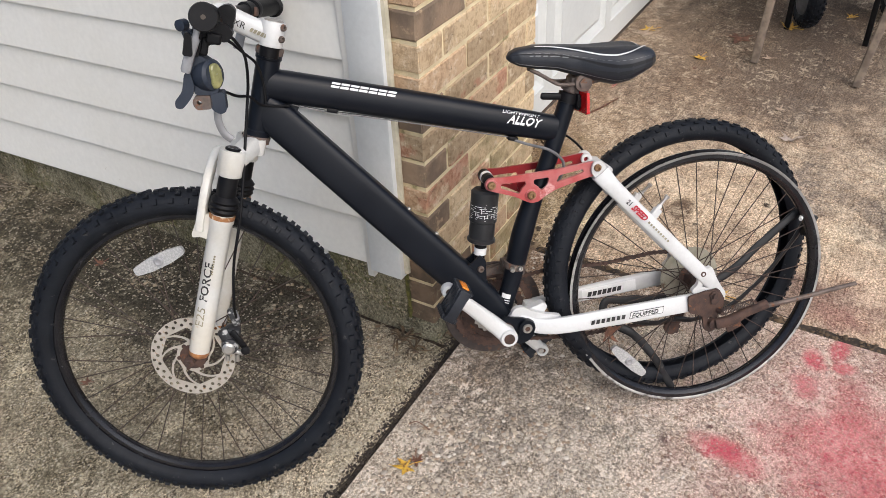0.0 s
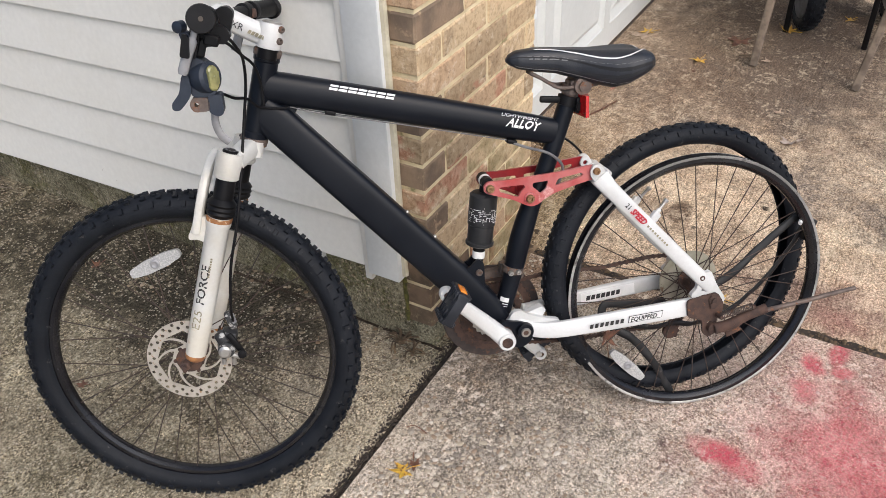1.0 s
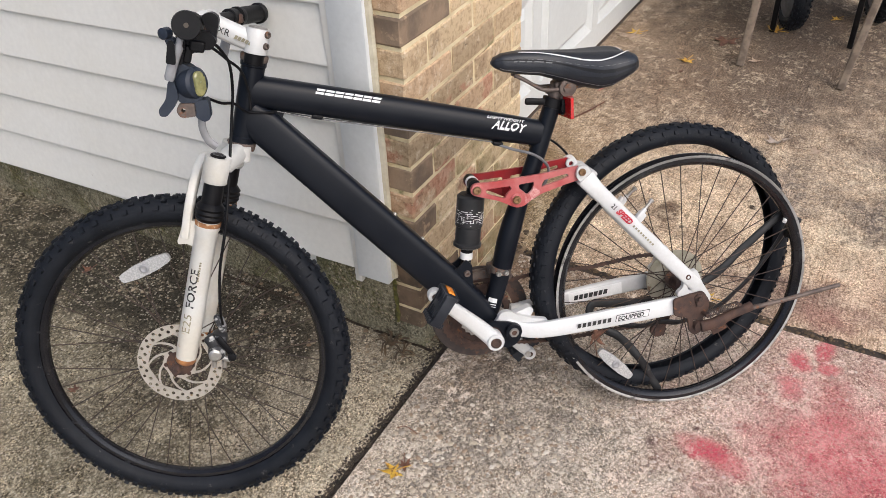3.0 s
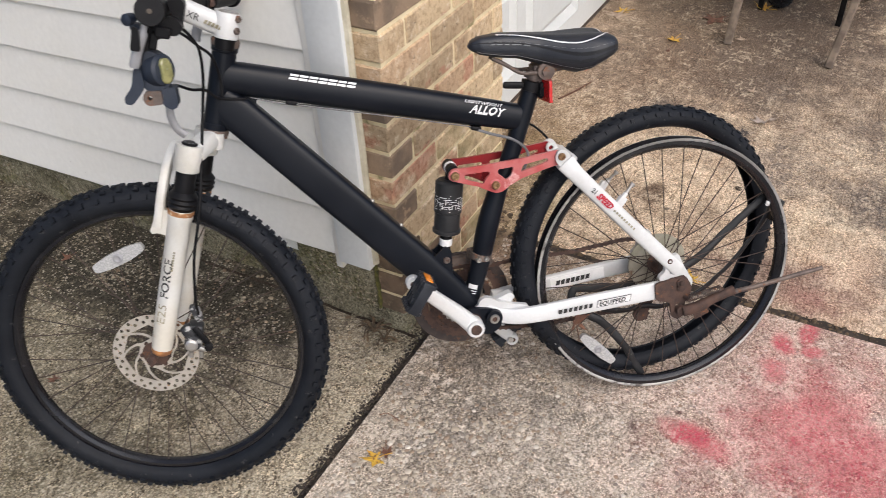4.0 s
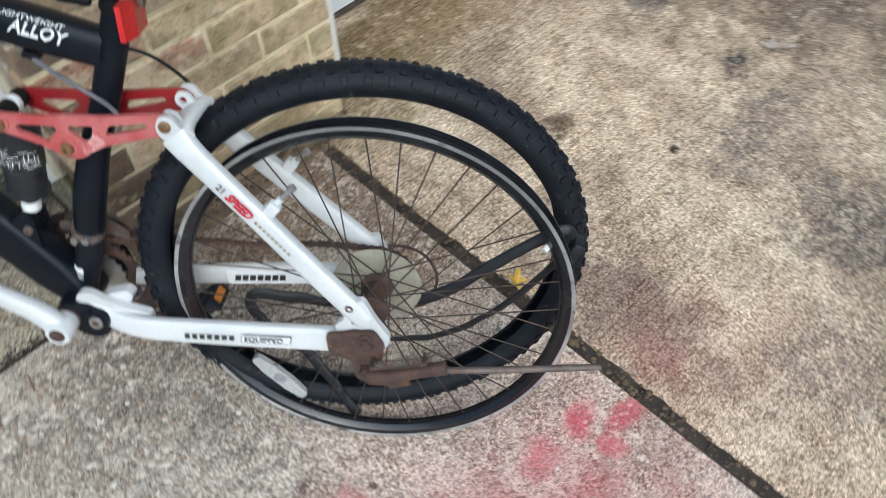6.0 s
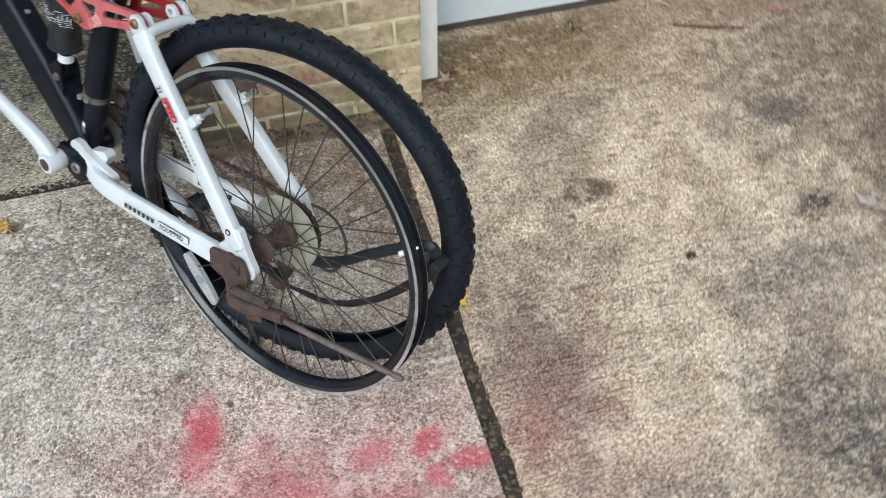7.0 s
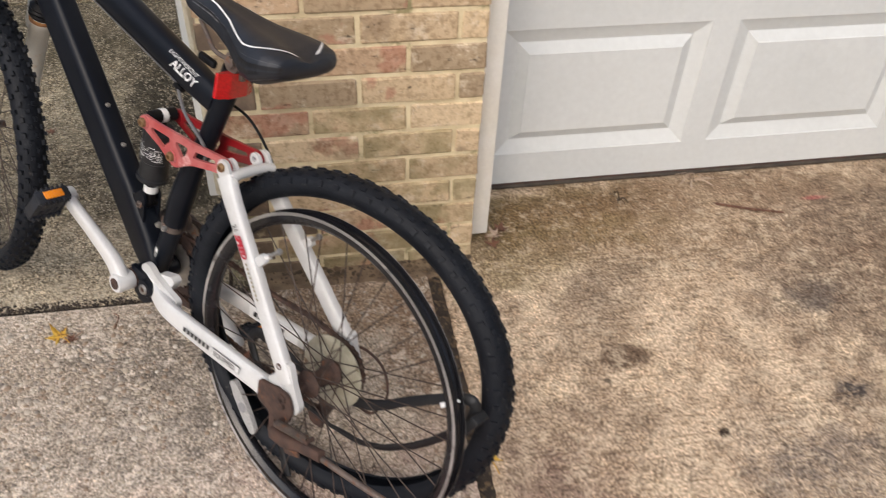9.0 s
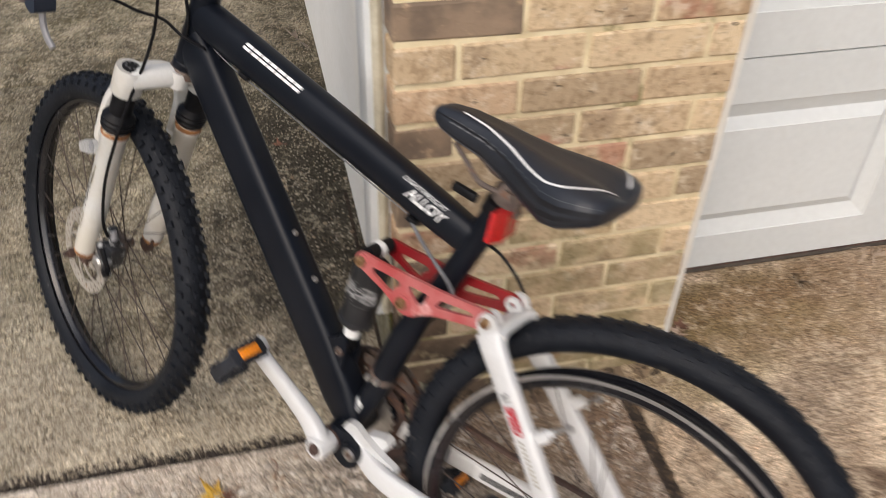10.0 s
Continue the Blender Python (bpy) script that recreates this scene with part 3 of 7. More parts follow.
# ---------------------------------------------------------------- mesh helpers
def mesh(name, vf, mat, parent=None, label="", smooth=True, sharp=35):
    """One mesh object from vertices and faces, under a thing or a part."""
    v, f = vf
    me = bpy.data.meshes.new(name)
    me.from_pydata([tuple(p) for p in v], [], f)
    me.validate()
    bm = bmesh.new()
    bm.from_mesh(me)
    bmesh.ops.recalc_face_normals(bm, faces=bm.faces)
    for face in bm.faces:
        face.smooth = smooth
    for e in bm.edges:
        e.smooth = len(e.link_faces) == 2 and e.calc_face_angle(0) < radians(sharp)
    bm.to_mesh(me)
    bm.free()
    me.materials.append(mat)
    ob = new(name, me)
    ob.parent = parent
    if label:
        tagged(ob, label)
    return ob


def join(*parts):
    v, f = [], []
    for pv, pf in parts:
        k = len(v)
        v += [tuple(p) for p in pv]
        f += [tuple(i + k for i in q) for q in pf]
    return v, f


def moved(m, vf):
    return [tuple(m @ Vector(p)) for p in vf[0]], vf[1]


def smoothed(pts, n=8):
    """A curve through points (Catmull-Rom)."""
    p = [Vector(q) for q in pts]
    p = [2 * p[0] - p[1]] + p + [2 * p[-1] - p[-2]]
    out = []
    for i in range(1, len(p) - 2):
        for k in range(n):
            t = k / n
            out.append(0.5 * (2 * p[i] + (p[i + 1] - p[i - 1]) * t + (2 * p[i - 1] - 5 * p[i] + 4 * p[i + 1] - p[i + 2]) * t * t
                              + (3 * p[i] - p[i - 1] - 3 * p[i + 1] + p[i + 2]) * t ** 3))
    return out + [p[-2]]


def sweep(pts, sizes, seg=16, expo=2.0, side=(0, 1, 0), closed=False):
    """A tube along points. sizes: half widths (across, other) or radius, one or one a point; across lies near side."""
    p = [Vector(q) for q in pts]
    n = len(p)
    if not isinstance(sizes, list):
        sizes = [sizes] * n
    v, f = [], []
    w = Vector(side)
    for i in range(n):
        a, b = p[i - 1] if i or closed else p[0], p[(i + 1) % n] if i < n - 1 or closed else p[-1]
        t = (b - a).normalized()
        u = w - w.dot(t) * t
        if u.length < 0.05:
            u = t.orthogonal()
        u.normalize()
        x = t.cross(u)
        w = u if n > 6 else w
        s = sizes[i]
        ra, rb = s if isinstance(s, tuple) else (s, s)
        for k in range(seg):
            q = 2 * math.pi * k / seg
            c, d = math.cos(q), math.sin(q)
            v.append(p[i] + u * ra * math.copysign(abs(c) ** (2 / expo), c) + x * rb * math.copysign(abs(d) ** (2 / expo), d))
    for i in range(n if closed else n - 1):
        for k in range(seg):
            j, k2 = (i + 1) % n, (k + 1) % seg
            f.append((i * seg + k, i * seg + k2, j * seg + k2, j * seg + k))
    if not closed:
        f += [tuple(range(seg)), tuple(reversed(range((n - 1) * seg, n * seg)))]
    return v, f


def rod(a, b, r, seg=12, r2=None):
    return sweep([a, b], [r, r if r2 is None else r2], seg)


def lathe(profile, origin=(0, 0, 0), axis=(0, 1, 0), seg=32, closed=False):
    """Turns (radius, height) rows round an axis through origin."""
    ax, o = Vector(axis).normalized(), Vector(origin)
    u = ax.orthogonal().normalized()
    x = ax.cross(u)
    v, f = [], []
    for r, h in profile:
        for k in range(seg):
            q = 2 * math.pi * k / seg
            v.append(o + ax * h + (u * math.cos(q) + x * math.sin(q)) * r)
    n = len(profile)
    for i in range(n if closed else n - 1):
        for k in range(seg):
            j, k2 = (i + 1) % n, (k + 1) % seg
            f.append((i * seg + k, i * seg + k2, j * seg + k2, j * seg + k))
    if not closed:
        f += [tuple(range(seg)), tuple(range((n - 1) * seg, n * seg))]
    return v, f


def block(c, s, bevel=0.002, m=None):
    """A box with chamfered edges."""
    bm = bmesh.new()
    bmesh.ops.create_cube(bm, size=1.0, matrix=Matrix.Diagonal((*s, 1)))
    if bevel:
        bmesh.ops.bevel(bm, geom=bm.edges[:], offset=bevel, segments=2, profile=0.5, affect="EDGES")
    t = Matrix.Translation(c) @ (m or Matrix())
    v = [tuple(t @ q.co) for q in bm.verts]
    f = [tuple(q.index for q in face.verts) for face in bm.faces]
    bm.free()
    return v, f


def plate(outline, holes, y0, y1, chamfer=0.0):
    """A flat plate in the x-z plane with holes, from y0 to y1."""
    bm = bmesh.new()
    loops = []
    for loop in [outline, *holes]:
        vs = [bm.verts.new((x, 0, z)) for x, z in loop]
        for i in range(len(vs)):
            bm.edges.new((vs[i], vs[(i + 1) % len(vs)]))
        loops.append(vs)
    bmesh.ops.triangle_fill(bm, use_beauty=True, edges=bm.edges[:], normal=(0, 1, 0))
    bm.verts.index_update()
    co = [q.co.copy() for q in bm.verts]
    n = len(co)
    v = [(c.x, y0, c.z) for c in co] + [(c.x, y1, c.z) for c in co]
    f = [tuple(q.index for q in face.verts) for face in bm.faces]
    f += [tuple(i + n for i in reversed(q)) for q in f]
    for vs in loops:
        for i in range(len(vs)):
            a, b = vs[i].index, vs[(i + 1) % len(vs)].index
            f.append((a, b, b + n, a + n))
    bm.free()
    return v, f


def ring_pts(cx, cz, r, n=16, r2=None, turn=0.0):
    return [(cx + r * math.cos(2 * math.pi * k / n + turn), cz + (r2 or r) * math.sin(2 * math.pi * k / n + turn)) for k in range(n)]


def rounded(pts, r, n=4):
    """A closed outline with its corners rounded."""
    out = []
    for i in range(len(pts)):
        a, b, c = (Vector(pts[(i + k - 1) % len(pts)]) for k in range(3))
        d1, d2 = (a - b), (c - b)
        q = min(r, 0.45 * d1.length, 0.45 * d2.length)
        s, e = b + d1.normalized() * q, b + d2.normalized() * q
        for k in range(n + 1):
            t = k / n
            w = (1 - t) ** 2 * s + 2 * t * (1 - t) * b + t * t * e
            out.append((w.x, w.y))
    return out


def bolt(name, c, axis, r, h, mat, parent, label=""):
    """A domed socket bolt."""
    return mesh(name, lathe([(r, 0), (r, 0.6 * h), (0.8 * r, h), (0.45 * r, h), (0.45 * r, 0.35 * h), (0.01 * r, 0.3 * h)], c, axis, 14), mat, parent, label)


def letters(word, size, at, mat, parent, name="lettering", shear=0.0, label="", bold=0.0):
    """Flat letters of the built-in font, laid on a surface by at(u, v)."""
    cu = bpy.data.curves.new("word", "FONT")
    cu.body, cu.size, cu.resolution_u, cu.shear, cu.offset = word, size, 2, shear, bold
    tmp = bpy.data.objects.new("word", cu)
    scene.collection.objects.link(tmp)
    me = bpy.data.meshes.new_from_object(tmp.evaluated_get(bpy.context.evaluated_depsgraph_get()))
    v = [tuple(at(p.co.x, p.co.y)) for p in me.vertices]
    f = [tuple(q.vertices) for q in me.polygons]
    bpy.data.objects.remove(tmp)
    return mesh(name, (v, f), mat, parent, label, smooth=False)


def bars(boxes, at, mat, parent, name="lettering", label="", shear=0.25):
    """Plain bars (u, v, width, height), laid on a surface by at(u, v)."""
    v, f = [], []
    for u, w, a, b in boxes:
        k = len(v)
        for i in range(3):
            for j in range(3):
                y = w + b * j / 2
                v.append(tuple(at(u + a * i / 2 + shear * y, y)))
        f += [(k + 3 * i + j, k + 3 * i + 3 + j, k + 3 * i + 4 + j, k + 3 * i + 1 + j) for i in range(2) for j in range(2)]
    return mesh(name, (v, f), mat, parent, label, smooth=False)


# ---------------------------------------------------------------- ground and paving
def slab(name, x0, x1, y0, y1, top, mat, label, depth=0.10, res=0.06, seed=1, amp=0.0016):
    """A slab with a slightly uneven top and worn, rounded edges."""
    nx, ny = max(2, min(90, int((x1 - x0) / res))), max(2, min(90, int((y1 - y0) / res)))
    v, f = [], []
    for i in range(nx + 1):
        for j in range(ny + 1):
            x, y = x0 + (x1 - x0) * i / nx, y0 + (y1 - y0) * j / ny
            z = top + amp * noise.noise(Vector((x * 3, y * 3, seed)))
            v.append((x, y, z))
    idx = lambda i, j: i * (ny + 1) + j
    for i in range(nx):
        for j in range(ny):
            f.append((idx(i, j), idx(i + 1, j), idx(i + 1, j + 1), idx(i, j + 1)))
    rim = [idx(i, 0) for i in range(nx + 1)] + [idx(nx, j) for j in range(1, ny + 1)] + [idx(i, ny) for i in range(nx - 1, -1, -1)] + [idx(0, j) for j in range(ny - 1, 0, -1)]
    cx, cy = (x0 + x1) / 2, (y0 + y1) / 2
    prev = rim
    for out, drop in ((0.004, 0.0015), (0.008, 0.006), (0.009, depth)):
        cur = []
        for r in rim:
            x, y, z = v[r]
            wob = 0.004 * noise.noise(Vector((x * 9, y * 9, seed + 3)))
            cur.append(len(v))
            v.append((x + math.copysign(out + wob, x - cx) * (x in (x0, x1)), y + math.copysign(out + wob, y - cy) * (y in (y0, y1)), z - drop))
        for k in range(len(rim)):
            k2 = (k + 1) % len(rim)
            f.append((prev[k], cur[k], cur[k2], prev[k2]))
        prev = cur
    return tagged(mesh(name, (v, f), mat, smooth=True, sharp=60), label, "paving", kind="structure")


gv = [(-400, -400, G - 0.035), (400, -400, G - 0.035), (400, 400, G - 0.035), (-400, 400, G - 0.035)]
tagged(mesh("ground", (gv, [(0, 1, 2, 3)]), M_DIRT), "dark mulch and bare soil round the paving", "ground", kind="structure")
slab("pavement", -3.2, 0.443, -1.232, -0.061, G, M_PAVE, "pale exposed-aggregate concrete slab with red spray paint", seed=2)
slab("walkway", -3.2, 0.035, -0.034, 1.538, G - 0.003, M_WALK, "dark mossy concrete walk beside the house, darkest along the wall", seed=5)
slab("walkway_far", -3.2, 0.035, 1.566, 6.0, G - 0.004, M_WALK, "mossy concrete walk, next slab", seed=6)
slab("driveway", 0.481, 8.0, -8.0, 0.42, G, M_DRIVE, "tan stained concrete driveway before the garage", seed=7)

# ---------------------------------------------------------------- house: foundation, siding, trim, door
SLOPE = -0.034      # the house stands level on paving that falls away


def lap(k, z0, exposure, y0, y1):
    """One lap-siding board: hooked butt, sloping face."""
    prof = [(-0.0115, z0 + exposure + 0.010), (-0.0235, z0 + 0.0035), (-0.0230, z0 + 0.0010), (-0.0215, z0), (-0.009, z0 + 0.0005), (-0.004, z0 + 0.004)]
    v, f = [], []
    n = 24
    for i in range(n + 1):
        y = y0 + (y1 - y0) * i / n
        for x, z in prof:
            v.append((x + 0.0016 * noise.noise(Vector((k * 3.1, y * 1.3, 0))), y, z + SLOPE * (y - 0.2) + 0.0012 * noise.noise(Vector((y * 2, k * 1.7, 4)))))
    p = len(prof)
    for i in range(n):
        for j in range(p - 1):
            f.append((i * p + j, i * p + j + 1, (i + 1) * p + j + 1, (i + 1) * p + j))
    f += [tuple(range(p)), tuple(range(n * p, n * p + p))]
    return v, f


side_wall = tagged(mesh("wall_side", join(block((0.11, 3.2, 1.50), (0.20, 5.9, 2.75), 0)), M_SIDING, smooth=False), "side wall clad in cream lap siding", "wall", kind="structure")
for k in range(19):
    mesh("siding_board", lap(k, 0.186 + 0.1315 * k, 0.1315, 0.166, 6.1), M_SIDING, side_wall, smooth=False)
foundation = block((0.13, 3.22, 0.02), (0.205, 5.85, 0.34), 0.006)
tagged(mesh("foundation", foundation, M_FOUND), "mossy concrete foundation under the siding", "foundation", kind="structure")

trim = tagged(mesh("trim_corner", block((0.0, 0.108, 1.37), (0.052, 0.088, 2.38), 0.003, pose(0, 0, 0, 0, 0.5, 0)), M_TRIM), "weathered grey-white corner board with chipped lower end", "trim", kind="structure")
mesh("caulk_bead", sweep([(-0.012 + 0.0025 * noise.noise(Vector((0, 0, z * 9))), 0.064, z) for z in np.linspace(0.19, 2.5, 60)], [(0.010 + 0.003 * noise.noise(Vector((3, 0, z * 14))), 0.009) for z in np.linspace(0.19, 2.5, 60)], 8), M_CAULK, trim, "cracked cream caulk bead")
mesh("siding_channel", block((-0.003, 0.161, 1.355), (0.044, 0.019, 2.41), 0.002), M_SIDING, trim, "cream vinyl channel")

pier = tagged(mesh("wall_pier", join(block((0.2825, 0.134, 1.2), (0.557, 0.26, 2.5), 0)), M_MORTAR, smooth=False), "tan brick pier with sandy mortar joints", "brick wall", kind="structure")
mesh("footing", block((0.020, 0.1905, 0.045), (0.062, 0.231, 0.268), 0.012), M_FOUND, pier, "rough concrete corner footing")
mesh("footing", block((0.021, 0.046, -0.038), (0.064, 0.112, 0.158), 0.014), M_FOUND, pier, "rough low concrete footing")
mesh("moss_seam", sweep([(-0.004 + 0.003 * noise.noise(Vector((z * 31, 1, 0))), 0.070 + 0.004 * noise.noise(Vector((0, 2, z * 26))), z) for z in np.linspace(0.03, 0.185, 24)], [(0.006 + 0.004 * noise.noise(Vector((5, 0, z * 40))), 0.0028) for z in np.linspace(0.03, 0.185, 24)], 7), M_MOSS, pier, "yellow-green moss in the seam")
mesh("footing", block((0.2835, 0.150, -0.035), (0.555, 0.280, 0.105), 0.01), M_FOUND, pier, "rough concrete footing")
tagged(mesh("wall_front", join(block((1.8, 0.17, 2.62), (3.55, 0.30, 0.75), 0), block((3.95, 0.17, 1.12), (0.80, 0.30, 2.3), 0)), M_MORTAR, smooth=False), "brick wall over and beside the garage door", "brick wall", kind="structure")
# Eave out of view, added for how its overhang cuts the sky light.
eave = tagged(mesh("roof", join(block((2.2, 2.6, 3.05), (4.9, 6.2, 0.12), 0.01), block((2.2, -0.36, 2.98), (4.9, 0.03, 0.20), 0.004)), M_JAMB), "unseen boxed white eave, added over the garage to block sky light", "roof", kind="structure")

jamb = tagged(mesh("trim_jamb", block((0.5935, 0.155, 1.115), (0.047, 0.190, 2.23), 0.004), M_JAMB), "white painted wooden door jamb, worn at its foot", "trim", kind="structure")
mesh("caulk_bead", sweep([(0.568, 0.057 + 0.002 * noise.noise(Vector((0, 7, z * 9))), z) for z in np.linspace(-0.01, 2.2, 50)], [(0.005 + 0.002 * noise.noise(Vector((3, 2, z * 14))), 0.006) for z in np.linspace(-0.01, 2.2, 50)], 8), M_CAULK, jamb)


def rect(x0, x1, z0, z1):
    return [(x0, z0), (x1, z0), (x1, z1), (x0, z1)]


def raised_panel(x0, x1, z0, z1, y):
    """A pressed panel: a V-shaped groove all round, its field flush with the rails."""
    rows = [(0.0, 0.0), (0.0015, 0.0025), (0.037, 0.0150), (0.039, 0.0150), (0.064, 0.002), (0.0655, 0.0)]
    v, f = [], []
    for off, dy in rows:
        k = len(v)
        v += [(x0 + off, y + dy, z0 + off), (x1 - off, y + dy, z0 + off), (x1 - off, y + dy, z1 - off), (x0 + off, y + dy, z1 - off)]
        if k:
            f += [(k - 4 + i, k - 4 + (i + 1) % 4, k + (i + 1) % 4, k + i) for i in range(4)]
    k = len(v) - 4
    f.append((k, k + 1, k + 2, k + 3))
    return v, f


DY = 0.243
door = tagged(new("door_1", None), "white steel garage door with raised panels, closed", "garage door", kind="structure")
for z0, z1 in ((0.010, 0.56), (0.56, 1.10), (1.10, 1.64), (1.64, 2.20)):
    lo, hi = (0.106, 0.457) if z0 < 0.1 else (z0 + 0.095, z1 - 0.095)
    spans = [(0.667 + 0.5935 * k, 0.667 + 0.5935 * k + 0.5225) for k in range(4)]
    sheet = plate(rect(0.612, 3.50, z0 + 0.002, z1 - 0.002), [rect(a, b, lo, hi) for a, b in spans], DY, DY + 0.018)
    sec = mesh("section", join(sheet, block((2.05, DY + 0.032, (z0 + z1) / 2), (2.86, 0.02, z1 - z0 - 0.006), 0.002)), M_DOOR, door, smooth=False)
    for a, b in spans:
        mesh("panel", raised_panel(a, b, lo, hi, DY), M_DOOR, sec, smooth=False)
mesh("bottom_seal", sweep([(0.615, DY + 0.012, -0.002), (1.5, DY + 0.012, -0.003), (3.4, DY + 0.012, -0.004)], (0.012, 0.010), 10), M_SEAL, door, "dark rubber bottom seal")
mesh("seal_lip", block((2.05, DY + 0.001, 0.0085), (2.86, 0.005, 0.003), 0.0005), M_RUST, door, "thin rusty lower lip")

# ---------------------------------------------------------------- the bicycle
# local axes: x to the rear, y to the house, z up along the leaning frame
BX, BH = Vector((0.6494, -0.7604, 0.0)), Vector((0.2032, 0.1736, 0.9636))
BY = BH.cross(BX)
BIKE = Matrix(((BX.x, BY.x, BH.x, -0.1675), (BX.y, BY.y, BH.y, -0.2785), (BX.z, BY.z, BH.z, 0.0), (0, 0, 0, 1)))
bike = tagged(new("bicycle", None), "black and white mountain bicycle leaning on house, rear tyre off rim", "bicycle")
bike.matrix_world = BIKE


def tube_at(p0, p1, s0, s1, expo, phi0, lift=0.0022):
    """A map of flat letters on to a tube's left flank, phi0 radians up from the side."""
    p0, p1 = Vector(p0), Vector(p1)
    ax = (p1 - p0).normalized()
    nrm = Vector((0, 1, 0)).cross(ax) * -1
    if nrm.z < 0:
        nrm = -nrm
    length = (p1 - p0).length

    def at(u, v):
        k = u / length
        a, b = s0[0] + (s1[0] - s0[0]) * k + lift, s0[1] + (s1[1] - s0[1]) * k + lift
        q = phi0 + v / (0.5 * (a + b))
        c, d = math.cos(q), math.sin(q)
        return p0 + ax * u + Vector((0, -1, 0)) * a * math.copysign(abs(c) ** (2 / expo), c) + nrm * b * math.copysign(abs(d) ** (2 / expo), d)
    return at


# frame
TT0, TT1 = (-0.398, 0, 0.798), (0.138, 0, 0.6465)
top_tube = mesh("top_tube", sweep([TT0, (-0.36, 0, 0.7875), (-0.1, 0, 0.7145), (0.08, 0, 0.663), TT1], [(0.021, 0.028), (0.0225, 0.029), (0.0225, 0.0285), (0.0215, 0.0265), (0.018, 0.025)], 28, 2.6), M_FRAME, bike)
down_tube = mesh("down_tube", sweep([(-0.408, 0, 0.758), (-0.385, 0, 0.733), (-0.24, 0, 0.559), (-0.087, 0, 0.3755), (-0.028, 0, 0.302), (0.004, 0, 0.262)],
                                    [(0.021, 0.027), (0.0235, 0.034), (0.024, 0.0355), (0.024, 0.036), (0.025, 0.034), (0.026, 0.024)], 32, 4.2), M_FRAME, bike, sharp=24)
for k in (0.52, 0.64):
    bolt("bolt", (-0.408 + 0.412 * k + 0.0285, -0.001, 0.758 - 0.496 * k + 0.023), (0.767, 0, 0.641), 0.0045, 0.005, M_STEEL, down_tube, "small bright bottle-cage bolt")
HT, HB = Vector((-0.380, 0, 0.852)), Vector((-0.4275, 0, 0.706))
HD = (HT - HB).normalized()
head_tube = mesh("head_tube", sweep([HB, HB + HD * 0.012, HB + HD * 0.014, HB + HD * 0.14, HB + HD * 0.142, HT], [0.0235, 0.0235, 0.0215, 0.0215, 0.0235, 0.0235], 28), M_FRAME, bike)
mesh("headset_cup", lathe([(0.0195, -0.004), (0.0245, -0.003), (0.0252, 0.006), (0.0235, 0.009), (0.0195, 0.009)], HT, HD, 28), M_RUSTG, head_tube, "dull rusted headset cup")
mesh("headset_cup", lathe([(0.0195, -0.013), (0.024, -0.012), (0.0255, -0.002), (0.024, 0.002), (0.0195, 0.002)], HB, HD, 28), M_RUSTG, head_tube)
seat_tube = mesh("seat_tube", sweep(smoothed([(0.167, 0, 0.703), (0.140, 0, 0.632), (0.112, 0, 0.562), (0.086, 0, 0.507), (0.058, 0, 0.43), (0.034, 0, 0.345), (0.004, 0, 0.258)], 5),
                                    [0.0175 + 0.0045 * math.exp(-((i - 20) / 5.0) ** 2) for i in range(31)], 24), M_FRAME, bike)
mesh("bottom_bracket", lathe([(0.012, -0.037), (0.0205, -0.037), (0.0225, -0.034), (0.0225, 0.034), (0.0205, 0.037), (0.012, 0.037)], (0, 0, 0.252), (0, 1, 0), 28), M_FRAME, bike)
mesh("bearing_cup", lathe([(0.010, 0), (0.019, 0.0), (0.021, 0.004), (0.021, 0.014), (0.010, 0.016)], (0, -0.055, 0.252), (0, 1, 0), 24), M_RUST, bike, "rusty bearing cup")
piv = rounded([(-0.006, 0.284), (0.040, 0.275), (0.062, 0.264), (0.063, 0.238), (0.050, 0.222), (0.032, 0.216), (0.008, 0.228)], 0.010, 4)
for s in (-1, 1):
    mesh("pivot_lug", plate(piv, [], s * 0.0475, s * 0.0545), M_FRAME, bike, smooth=False)
for s in (-1, 1):
    mesh("shock_mount", plate(rounded([(-0.080, 0.388), (-0.052, 0.396), (-0.044, 0.403), (-0.034, 0.412), (-0.022, 0.400), (-0.024, 0.350), (-0.013, 0.318), (-0.04, 0.30)], 0.006), [], s * 0.0135, s * 0.0185), M_FRAME, bike, smooth=False)
bolt("bolt", (-0.034, -0.0185, 0.382), (0, -1, 0), 0.007, 0.005, M_RUSTG, bike, "rusty shock bolt")
mesh("gusset", plate([(-0.372, 0.770), (-0.335, 0.764), (-0.350, 0.738), (-0.372, 0.742)], [], -0.006, 0.006), M_FRAME, bike, smooth=False)

